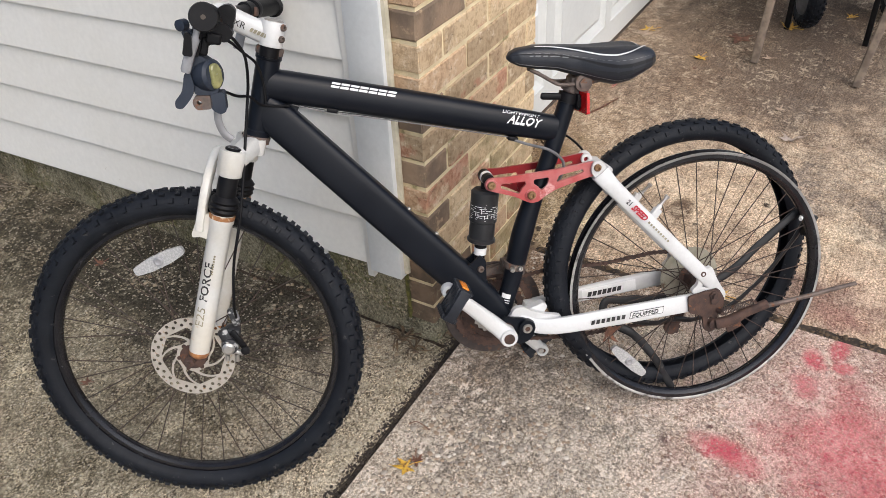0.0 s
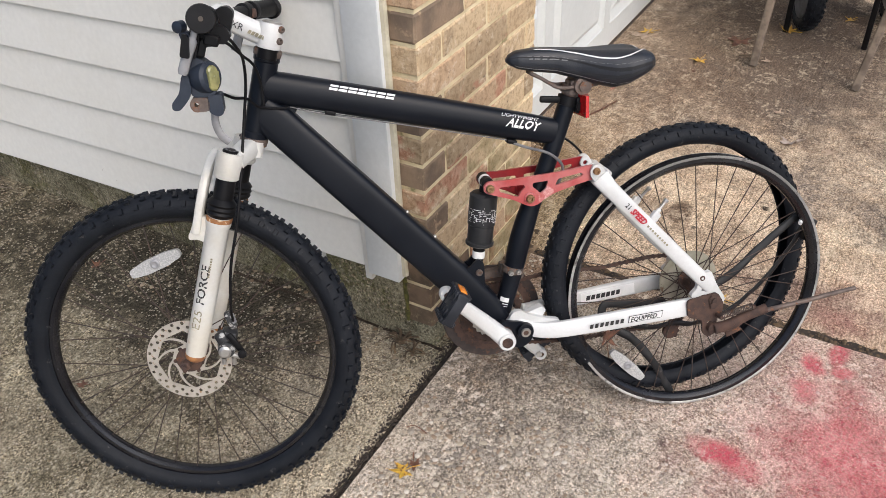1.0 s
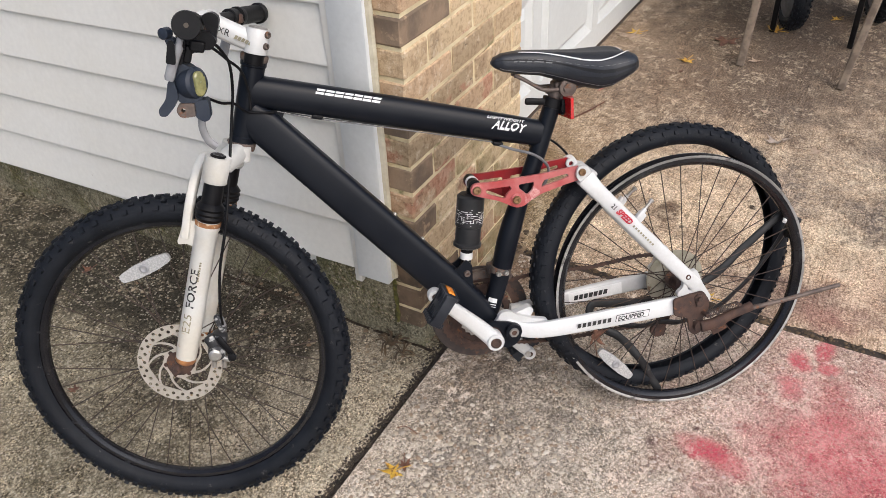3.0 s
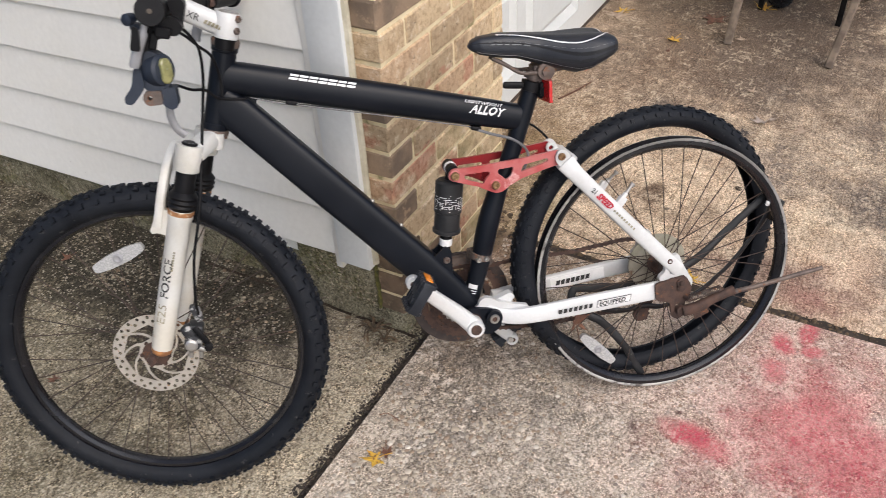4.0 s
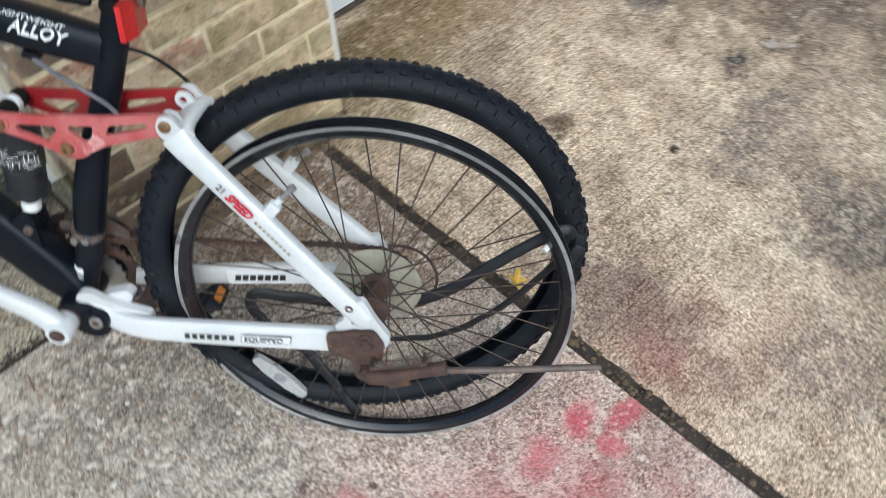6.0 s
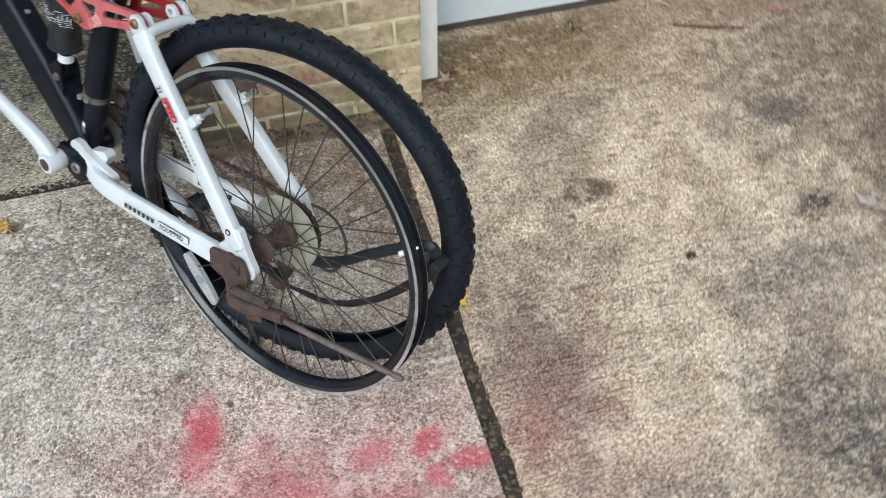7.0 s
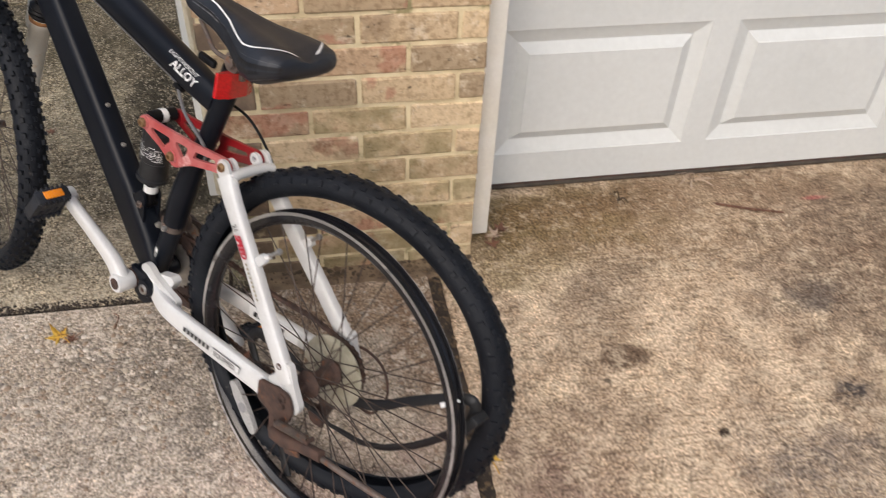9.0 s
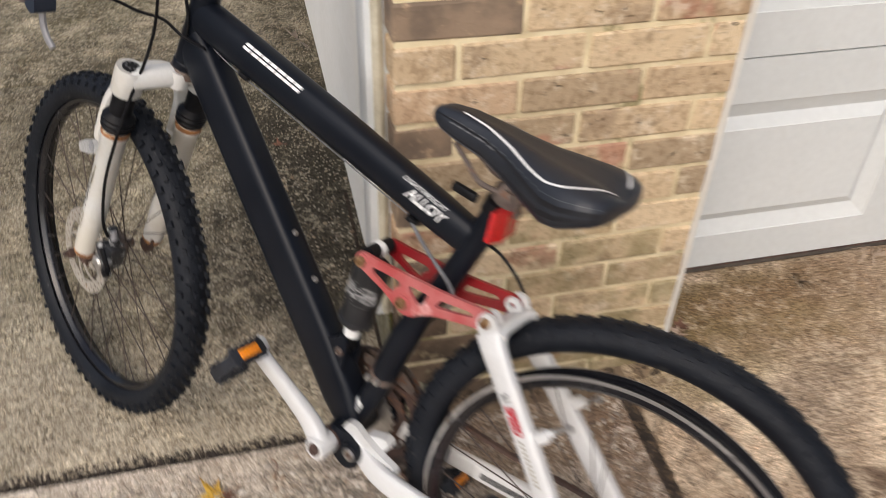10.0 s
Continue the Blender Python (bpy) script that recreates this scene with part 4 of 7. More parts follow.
# rocker links
link_out = rounded([(-0.0149, 0.5621), (-0.0119, 0.5707), (-0.005, 0.5738), (0.0295, 0.5721), (0.1275, 0.5744), (0.1936, 0.5796), (0.2049, 0.5797), (0.2177, 0.5696), (0.2154, 0.5576), (0.2039, 0.5511), (0.1755, 0.5462), (0.1261, 0.5344), (0.1012, 0.5232), (0.0908, 0.5149), (0.0756, 0.5121), (0.0623, 0.5182), (0.0394, 0.5317), (-0.0033, 0.5473), (-0.0126, 0.5527)], 0.006, 3)
link_holes = [rounded([(0.0148, 0.5594), (0.0637, 0.559), (0.0657, 0.5521), (0.0557, 0.5445), (0.0516, 0.5353), (0.0453, 0.537), (0.0145, 0.5505)], 0.004, 3),
              rounded([(0.0807, 0.5598), (0.1123, 0.5606), (0.1072, 0.5437), (0.096, 0.5359), (0.0895, 0.5438), (0.0807, 0.5508)], 0.004, 3),
              rounded([(0.1316, 0.5615), (0.18, 0.5677), (0.1828, 0.5615), (0.1645, 0.5559), (0.1251, 0.5477)], 0.004, 3)]
for s, m_, lb in ((-1, M_RED, "faded pinkish red rocker link with cut-outs"), (1, M_REDD, "deep red rocker link with cut-outs")):
    lk = mesh("rocker_link", plate(link_out, link_holes, s * 0.030, s * 0.0360), m_, bike, lb, smooth=False)
    boss = [lathe([(0.008, 0.0), (0.0115, 0.0), (0.0125, 0.004), (0.0115, 0.0100), (0.008, 0.0108)], (x, s * 0.028, z), (0, s, 0), 24) for x, z in ((-0.004, 0.5605), (0.074, 0.530), (0.207, 0.565))]
    for bs in boss[:2]:
        mesh("link_boss", bs, m_, lk)
    for x, z in ((-0.004, 0.5605), (0.074, 0.530)):
        bolt("bolt", (x, s * 0.038, z), (0, s, 0), 0.0085, 0.007, M_BRASS, lk, "rusted pivot bolt")

# rear shock
ST, SB = Vector((-0.005, 0, 0.566)), Vector((-0.034, 0, 0.382))
SD = (SB - ST).normalized()
shock = mesh("rear_shock", lathe([(0.012, 0.022), (0.0225, 0.023), (0.0278, 0.028), (0.0278, 0.072), (0.0278, 0.088), (0.0258, 0.0900), (0.0258, 0.1235), (0.0285, 0.125), (0.0285, 0.131), (0.0250, 0.1335), (0.014, 0.135)], ST, SD, 32), M_SHOCK, bike, "black air-can rear shock with worn white print")
mesh("shock_shaft", lathe([(0.012, 0.126), (0.0125, 0.145), (0.0105, 0.147), (0.0105, 0.184)], ST, SD, 20), M_BLACK, shock)
mesh("white_collar", lathe([(0.0115, 0.146), (0.0128, 0.147), (0.0128, 0.160), (0.0115, 0.161)], ST, SD, 20), M_DECAL, shock, "white plastic collar")
mesh("eyelet", join(lathe([(0.006, -0.024), (0.012, -0.024), (0.012, 0.024), (0.006, 0.024)], ST, (0, 1, 0), 20), rod(ST, ST + SD * 0.03, 0.010)), M_BLACK, shock)
mesh("white_ring", lathe([(0.0118, -0.006), (0.0126, -0.005), (0.0126, 0.005), (0.0118, 0.006)], ST, (0, 1, 0), 20), M_DECAL, shock, "white plastic ring")
mesh("eyelet", lathe([(0.006, -0.013), (0.010, -0.013), (0.010, 0.013), (0.006, 0.013)], SB, (0, 1, 0), 20), M_BLACK, shock)


def shock_at(u, v):
    q = u / 0.027
    side = SD.cross(Vector((0, -1, 0))).normalized()
    return ST + SD * (0.066 - v) + (Vector((0, -1, 0)) * math.cos(q) - side * math.sin(q)) * 0.0286


rs = random.Random(4)
bars([(-0.040, 0.0165, 0.076, 0.0008), (-0.040, -0.0165, 0.076, 0.0008)] + [(-0.038 + rs.random() * 0.066, -0.0135 + 0.0036 * (k % 8), 0.003 + 0.008 * rs.random(), 0.0009) for k in range(56)]
     + [(-0.036 + 0.0062 * k + 0.002 * rs.random(), -0.012 + 0.012 * rs.random(), 0.0010, 0.006 + 0.006 * rs.random()) for k in range(12)],
     shock_at, M_DECAL, shock, "shock_print", shear=0)

# swing arm: chain stays and seat stays
DROP = Vector((0.437, 0, 0.270))
for s in (-1, 1):
    y = lambda a: s * a
    cs = smoothed([(0.020, y(0.036), 0.283), (0.034, y(0.040), 0.270), (0.062, y(0.046), 0.252), (0.110, y(0.058), 0.2475), (0.20, y(0.064), 0.2505), (0.30, y(0.068), 0.2545), (0.398, y(0.071), 0.2585)], 6)
    if s > 0:
        cs = cs[12:]
    n = len(cs)
    sz = [(0.0085, 0.0135 + 0.0055 * min(1, i / (n * 0.7))) for i in range(n)]
    stay = mesh("chain_stay", sweep(cs, sz, 18, 3.6), M_WHITE, bike, "chipped white chain stay", sharp=28)
    ss = smoothed([(0.214, y(0.0385), 0.556), (0.236, y(0.043), 0.527), (0.30, y(0.052), 0.453), (0.36, y(0.062), 0.384), (0.415, y(0.070), 0.322), (0.436, y(0.072), 0.298)], 6)
    n = len(ss)
    seat_stay = mesh("seat_stay", sweep(ss, [(0.0098, 0.0140 + 0.0015 * math.sin(i * math.pi / n) + 0.0050 * math.exp(-(i / 6.0) ** 2)) for i in range(n)], 18, 3.6), M_WHITE, bike, "chipped white seat stay", sharp=28)
    clev = rounded([(0.193, 0.562), (0.200, 0.582), (0.217, 0.582), (0.231, 0.556), (0.250, 0.525), (0.228, 0.512), (0.206, 0.545)], 0.010, 4)
    tab = rounded([(0.195, 0.566), (0.200, 0.580), (0.214, 0.580), (0.226, 0.560), (0.228, 0.550), (0.214, 0.550)], 0.008, 4)
    for d in (0.0215, 0.0385):
        mesh("clevis", plate(clev if d > 0.03 else tab, [ring_pts(0.207, 0.569, 0.005, 10)], s * d, s * (d + 0.006)), M_WHITE, seat_stay, smooth=False)
    bolt("bolt", (0.207, s * 0.0445, 0.569), (0, s, 0), 0.0075, 0.005, M_BRASS, seat_stay, "rusted pivot bolt")
    tip = rounded([(0.405, 0.325), (0.436, 0.336), (0.450, 0.302), (0.470, 0.268), (0.462, 0.248), (0.448, 0.268), (0.424, 0.285), (0.398, 0.276), (0.393, 0.288), (0.408, 0.300)], 0.007, 3)
    mesh("dropout", plate(tip, [rounded([(0.425, 0.308), (0.434, 0.291), (0.415, 0.292)], 0.003, 2)], s * 0.066, s * 0.0765), M_WHITE, seat_stay, smooth=False)
    bolt("bolt", (0.4165, s * 0.0765, 0.322), (0, s, 0), 0.0065, 0.004, M_RUST, seat_stay, "rusty stay bolt")
    # brake boss and its post
    mesh("brake_boss", join(block((0.324, s * 0.051, 0.461), (0.017, 0.013, 0.020), 0.003, pose(0, 0, 0, 0, 40, 0)), rod((0.326, s * 0.049, 0.464), (0.336, s * 0.046, 0.473), 0.0050)), M_WHITE, seat_stay)
    mesh("brake_post", join(rod((0.335, s * 0.046, 0.472), (0.350, s * 0.043, 0.487), 0.0034), lathe([(0.003, 0), (0.0052, 0.001), (0.0052, 0.007), (0.003, 0.008)], (0.348, s * 0.0432, 0.485), (0.72, 0, 0.69), 10)), M_STEEL, seat_stay, "small steel brake post")
    mesh("pivot_bolt", join(lathe([(0.0085, 0), (0.0175, 0.0), (0.0185, 0.004), (0.017, 0.013), (0.0085, 0.013)], (0.045, s * 0.0490, 0.254), (0, s, 0), 24)), M_FRAME, stay)
    mesh("pivot_ring", lathe([(0.0056, 0.0), (0.0100, 0.0), (0.0104, 0.002), (0.0092, 0.0045), (0.0056, 0.0045)], (0.045, s * 0.0610, 0.254), (0, s, 0), 22, closed=True), M_STEEL, stay, "bright pivot ring")
    mesh("pivot_core", lathe([(0.0056, 0.0), (0.0056, 0.003), (0.001, 0.002)], (0.045, s * 0.0605, 0.254), (0, s, 0), 14), M_RUST, stay)
mesh("yoke", join(sweep(smoothed([(0.222, -0.043, 0.551), (0.219, -0.034, 0.5545), (0.217, -0.018, 0.5555), (0.217, 0, 0.5555), (0.217, 0.018, 0.5555), (0.219, 0.034, 0.5545), (0.222, 0.043, 0.551)], 5), (0.0090, 0.0200), 18, 2.8, side=(-0.6, 0, 1))), M_WHITE, bike, "white stay yoke")
yoke = rounded([(0.016, 0.286), (0.026, 0.297), (0.041, 0.297), (0.056, 0.286), (0.085, 0.274), (0.122, 0.264), (0.122, 0.238), (0.066, 0.240), (0.058, 0.264), (0.040, 0.274), (0.022, 0.274)], 0.006, 3)
mesh("stay_yoke", plate(yoke, [], -0.036, -0.0475), M_WHITE, bike, "white chain-stay yoke", smooth=False)
mesh("stay_bridge", plate(rounded([(0.050, 0.282), (0.066, 0.287), (0.088, 0.294), (0.097, 0.285), (0.080, 0.258), (0.050, 0.258)], 0.005, 3), [], -0.0355, -0.018), M_WHITE, bike, smooth=False)

# marks on the frame
tt = tube_at(TT0, TT1, (0.0222, 0.0285), (0.020, 0.026), 2.6, 0.0)
for k in range(7):
    bars([(0.113 + 0.0172 * k, 0.0115, 0.0150, 0.0044), (0.113 + 0.0172 * k, 0.0185, 0.0150, 0.0050)], tt, M_DECAL, top_tube, "mark_block", "white maker's mark in plain blocks")
letters("LIGHTWEIGHT", 0.0105, lambda u, v: tt(0.440 + u * 1.06, v + 0.0145), M_DECAL, top_tube, shear=0.25)
letters("ALLOY", 0.0172, lambda u, v: tt(0.453 + u * 1.20, v + 0.0002), M_DECAL, top_tube, shear=0.35, bold=0.0004)


def stay_flat(p0, p1, y0, y1):
    a, b = Vector((p0[0], y0, p0[1])), Vector((p1[0], y1, p1[1]))
    ax = (b - a).normalized()
    up = Vector((-ax.z, 0, ax.x)).normalized()
    if up.z < 0:
        up = -up
    return lambda u, v: a + ax * u + up * v


cs_l = stay_flat((0.165, 0.2485), (0.39, 0.2583), -0.0736, -0.0812)
for k in range(7):
    bars([(k * 0.0108, -0.0045, 0.0072, 0.0095)], lambda u, v: cs_l(u + 0.012, v), M_DECALK, bike, "mark_block", "black maker's mark in plain bars")
bars([(0.0, -0.007, 0.072, 0.0155)], lambda u, v: cs_l(u + 0.094, v), M_DECALK, bike, "badge")
cs_l2 = stay_flat((0.165, 0.2485), (0.39, 0.2583), -0.0741, -0.0817)
bars([(0.0012, -0.0058, 0.0695, 0.0131)], lambda u, v: cs_l2(u + 0.094, v), M_DECAL, bike, "badge_field")
cs_l3 = stay_flat((0.165, 0.2485), (0.39, 0.2583), -0.0746, -0.0822)
letters("EQUIPPED", 0.0132, lambda u, v: cs_l3(u * 0.94 + 0.0975, v - 0.0042), M_DECALK, bike, shear=0.25, bold=0.0004)
cs_r = stay_flat((0.20, 0.2505), (0.398, 0.2585), 0.0545, 0.0605)
bars([(-0.004, -0.013, 0.125, 0.026)], lambda u, v: cs_r(u + 0.005, v), M_DECAL, bike, "badge_field", shear=0)
cs_r2 = stay_flat((0.20, 0.2505), (0.398, 0.2585), 0.0538, 0.0598)
for k in range(7):
    bars([(0.0115 * k, 0.0, 0.009, 0.011)], lambda u, v: cs_r2(u + 0.012, v - 0.0065), M_DECALK, bike, "mark_block")
ss_l = stay_flat((0.262, 0.497), (0.436, 0.298), -0.0590, -0.0825)
letters("21", 0.0140, lambda u, v: ss_l(u * 0.9, v - 0.0045), M_DECALK, bike, bold=0.0003)
letters("SPEED", 0.0170, lambda u, v: ss_l(u * 0.86 + 0.0165, v - 0.0055), M_DECALR, bike, shear=0.3, bold=0.0008)
bars([(k * 0.0072, -0.0030, 0.0042, 0.0045) for k in range(9)], lambda u, v: ss_l(u + 0.064, v), M_DECALG, bike, "faint_print", shear=0)
st_at = tube_at((0.02, 0, 0.30), (0.06, 0, 0.44), (0.018, 0.018), (0.021, 0.021), 2.0, 0.55, 0.001)
bars([(0.005, -0.011, 0.010, 0.019), (0.0, -0.011, 0.0018, 0.012), (-0.005, -0.011, 0.0014, 0.009)], st_at, M_DECAL, seat_tube, "paper_label", "small white paper label", shear=0)

# saddle, post, clamp, reflector
post = mesh("seat_post", sweep([(0.150, 0, 0.655), (0.166, 0, 0.700), (0.180, 0, 0.738)], [0.0135, 0.0135, 0.0135], 20), M_RUSTG, bike, "dull grey seat post")
CD = Vector((0.34, 0, 0.94)).normalized()
collar = mesh("seat_clamp", lathe([(0.0165, -0.010), (0.0205, -0.009), (0.0205, 0.009), (0.0165, 0.010)], (0.1665, 0, 0.7035), CD, 24), M_BLACK, bike)
mesh("clamp_lever", block((0.126, -0.020, 0.714), (0.040, 0.010, 0.013), 0.004, pose(0, 0, 0, 0, 8, 0)), M_BLACK, collar, "black quick-release lever")
mesh("clamp_bolt", join(rod((0.184, -0.024, 0.697), (0.184, 0.02, 0.697), 0.0065), lathe([(0.004, 0), (0.0095, 0), (0.0095, 0.008), (0.004, 0.009)], (0.185, -0.028, 0.695), (0, 1, 0), 12)), M_BLACK, collar)
mesh("bracket", join(lathe([(0.0140, -0.008), (0.0185, -0.0075), (0.0185, 0.0075), (0.0140, 0.008)], (0.1735, 0, 0.7235), CD, 24), block((0.190, -0.012, 0.712), (0.026, 0.010, 0.016), 0.003)), M_RUSTG, post, "dull grey reflector bracket")
RT = 5.0
refl = mesh("reflector", join(moved(Matrix.Translation((0.189, -0.014, 0.697)) @ pose(0, 0, 0, -2, 2, RT) @ pose(0, 0, 0, 90, 0, 0), plate([(0.007, -0.018), (0.007, 0.018), (-0.001, 0.039), (-0.007, 0.039), (-0.007, -0.039), (-0.001, -0.039)], [], -0.020, 0.020))), M_REFR, bike, "red plastic rear reflector", smooth=False)
mesh("reflector_back", block((0.180, -0.008, 0.697), (0.008, 0.036, 0.030), 0.003, pose(0, 0, 0, 0, 6, 0)), M_BLACK, refl)

SAD = [  # x, half width, top, bottom edge, centre dip
    (0.050, 0.006, 0.795, 0.789, 0.0), (0.056, 0.014, 0.8025, 0.783, 0.0), (0.070, 0.0210, 0.8080, 0.775, 0.0), (0.10, 0.0250, 0.8100, 0.767, 0.001), (0.14, 0.0280, 0.8070, 0.760, 0.002),
    (0.18, 0.036, 0.8025, 0.745, 0.003), (0.215, 0.050, 0.7985, 0.732, 0.004), (0.245, 0.064, 0.7975, 0.723, 0.006), (0.270, 0.0715, 0.7965, 0.727, 0.008), (0.293, 0.0725, 0.7945, 0.738, 0.010), (0.309, 0.068, 0.791, 0.746, 0.012), (0.319, 0.059, 0.786, 0.752, 0.011), (0.324, 0.043, 0.780, 0.758, 0.005)]


def saddle_pt(i, q):
    """A point of the saddle: station i (may lie between two), angle q round it from the right edge over the top."""
    i = max(0.0, min(len(SAD) - 1.0001, i))
    k = int(i)
    f = i - k
    x, w, top, bot, dip = (a + (b - a) * f for a, b in zip(SAD[k], SAD[k + 1]))
    c, s = math.cos(q), math.sin(q)
    mid = bot + (top - bot) * 0.42
    y = w * math.copysign(abs(c) ** 0.62, c)
    z = mid + (top - mid) * max(s, 0) ** 0.72 if s >= 0 else mid + (mid - bot) * -(abs(s) ** 0.55)
    if s > 0:
        z -= dip * math.exp(-(y / (0.30 * w + 0.001)) ** 2)
    if s < 0:
        y *= 1 - 0.16 * abs(s)
    return Vector((x, y, z))


NS, NQ = 61, 40
sv = [saddle_pt(12 * i / (NS - 1), 2 * math.pi * k / NQ) for i in range(NS) for k in range(NQ)]
sf = [(i * NQ + k, i * NQ + (k + 1) % NQ, (i + 1) * NQ + (k + 1) % NQ, (i + 1) * NQ + k) for i in range(NS - 1) for k in range(NQ)] + [tuple(range(NQ)), tuple(range((NS - 1) * NQ, NS * NQ))]
saddle = mesh("saddle", (sv, sf), M_SEAT, bike, "blue-black vinyl saddle with white piping", sharp=80)


def saddle_band(name, i0, i1, q0, q1, width, mat, mirror, lift=0.0009, label="", dash=0):
    pts = []
    n = 60
    for k in range(n + 1):
        t = k / n
        pts.append((i0 + (i1 - i0) * t, q0(t) if callable(q0) else q0 + (q1 - q0) * t))
    v, f = [], []
    ctr = lambda i: saddle_pt(i, math.pi / 2) + Vector((0, 0, -0.03))
    for i, q in pts:
        q = math.pi - q if mirror else q
        wd = width / max(0.012, (saddle_pt(i, q) - ctr(i)).length) / 2
        for e in (-1, 1):
            p = saddle_pt(i, q + e * wd)
            o = (p - ctr(i)).normalized()
            v.append(p + o * lift)
    for k in range(n):
        if not dash or k % dash < dash - 1:
            f.append((2 * k, 2 * k + 1, 2 * k + 3, 2 * k + 2))
    return mesh(name, (v, f), mat, saddle, label)


for mir in (False, True):
    saddle_band("piping", 3.0, 10.6, lambda t: 1.12 - 0.55 * math.sin(math.pi * min(1, t * 1.05)) ** 1.5 + 0.30 * t ** 6, 0, 0.0042, M_DECAL, mir, 0.0013, "white piping line")
    saddle_band("stitching", 2.5, 11.2, lambda t: 0.40 - 0.10 * math.sin(math.pi * t), 0, 0.0008, M_HOUSING, mir, 0.0008, "fine grey stitching", dash=3)
    saddle_band("side_panel", 1.0, 11.4, lambda t: 0.08 - 0.06 * math.sin(math.pi * t), 0, 0.017, M_SEATS, mir, 0.0006)
    saddle_band("base_edge", 1.5, 11.0, lambda t: -0.42, 0, 0.0022, M_GREYP, mir, 0.0006, "pale plastic base edge")
bars([(0.0, 0.0, 0.004, 0.0025), (0.006, 0.0, 0.005, 0.0025), (0.013, 0.0, 0.004, 0.0025), (0.019, 0.0, 0.008, 0.0025), (0.029, 0, 0.005, 0.0025)], lambda u, v: saddle_pt(2.6 + u * 55, math.pi - 0.18 - v * 28) + Vector((0, -0.0014, 0)), M_HOUSING, saddle, "faint_print")
for s in (-1, 1):
    mesh("rail", sweep(smoothed([(0.092, s * 0.010, 0.766), (0.116, s * 0.016, 0.752), (0.142, s * 0.021, 0.735), (0.172, s * 0.0215, 0.732), (0.21, s * 0.0215, 0.732), (0.255, s * 0.030, 0.742), (0.285, s * 0.036, 0.752)], 5), 0.0036, 10), M_RUSTG, saddle)
mesh("seat_clip", join(lathe([(0.008, -0.029), (0.0165, -0.028), (0.0175, -0.022), (0.0175, 0.022), (0.0165, 0.028), (0.008, 0.029)], (0.190, 0, 0.733), (0, 1, 0), 20), lathe([(0.004, -0.034), (0.010, -0.033), (0.010, 0.033), (0.004, 0.034)], (0.190, 0, 0.733), (0, 1, 0), 6), block((0.183, 0, 0.737), (0.03, 0.036, 0.014), 0.004)), M_RUSTG, saddle, "dull rusted saddle clip")

# ---------------------------------------------------------------- wheels
def tyre_mesh(R, r, squash=1.0, wide=1.08, seg=120):
    """A knobbly tyre carcass: open at the bead, with its own thickness; the axis is y."""
    prof = []
    for k in range(22):
        q = radians(-146 + 292 * k / 21)
        prof.append((r * math.cos(q) * (0.98 if abs(q) < 0.5 else 1.0), wide * r * math.sin(q)))
    prof += [(0.88 * a, 0.88 * b) for a, b in reversed(prof)]
    v, f = [], []
    n = len(prof)
    for i in range(seg):
        t = 2 * math.pi * i / seg
        for a, b in prof:
            v.append(((R + a) * math.cos(t), b, (R + a) * math.sin(t) * squash))
    for i in range(seg):
        for k in range(n):
            j, k2 = (i + 1) % seg, (k + 1) % n
            f.append((i * n + k, j * n + k, j * n + k2, i * n + k2))
    return v, f


def knob_mesh(R, r, squash=1.0, wide=1.08, count=66, tall=1.0):
    """The tread: shoulder, side and centre knobs on the carcass."""
    v, f = [], []
    for i in range(count):
        for row, (psi, off, lu, lw, h) in enumerate(((-68, 0.0, 0.0094, 0.0082, 0.0048), (-38, 0.5, 0.0086, 0.0060, 0.0050), (-12, 0.0, 0.0078, 0.0058, 0.0048), (12, 0.5, 0.0078, 0.0058, 0.0048), (38, 0.0, 0.0086, 0.0060, 0.0050), (68, 0.5, 0.0094, 0.0082, 0.0048))):
            t = 2 * math.pi * (i + off) / count
            if abs(psi) == 68 and i % 2:
                lu, lw = lu * 0.8, lw * 1.2
            q = radians(psi)
            k = len(v)
            t += 0.0035 * math.sin(i * 12.9 + row * 78.2)
            h *= 0.86 + 0.22 * math.sin(i * 7.3 + row * 2.1) ** 2
            for hh, sc in ((-0.0015, 1.12), (h * tall, 0.86)):
                for du, dw in ((-1, -1), (1, -1), (1, 1), (-1, 1)):
                    tt_, qq = t + du * lu * sc / R / 1.9, q + dw * lw * sc / r / 1.9
                    a, b = (r + hh) * math.cos(qq), wide * (r + hh) * math.sin(qq)
                    v.append(((R + a) * math.cos(tt_), b, (R + a) * math.sin(tt_) * squash))
            f += [(k + 4, k + 5, k + 6, k + 7)] + [(k + e, k + (e + 1) % 4, k + 4 + (e + 1) % 4, k + 4 + e) for e in range(4)]
    return v, f


def rim_mesh(ro, ri, w, seg=96):
    """A hollow rim: flanges, well, box section."""
    prof = [(ro, w), (ro, w - 0.0018), (ro - 0.007, w - 0.0025), (ro - 0.0085, 0.4 * w), (ro - 0.0115, 0.3 * w), (ro - 0.0115, -0.3 * w), (ro - 0.0085, -0.4 * w), (ro - 0.007, -w + 0.0025), (ro, -w + 0.0018), (ro, -w), (ro - 0.013, -w), (ri + 0.002, -0.55 * w), (ri, -0.3 * w), (ri, 0.3 * w), (ri + 0.002, 0.55 * w), (ro - 0.013, w)]
    return lathe(prof, seg=seg, closed=True)


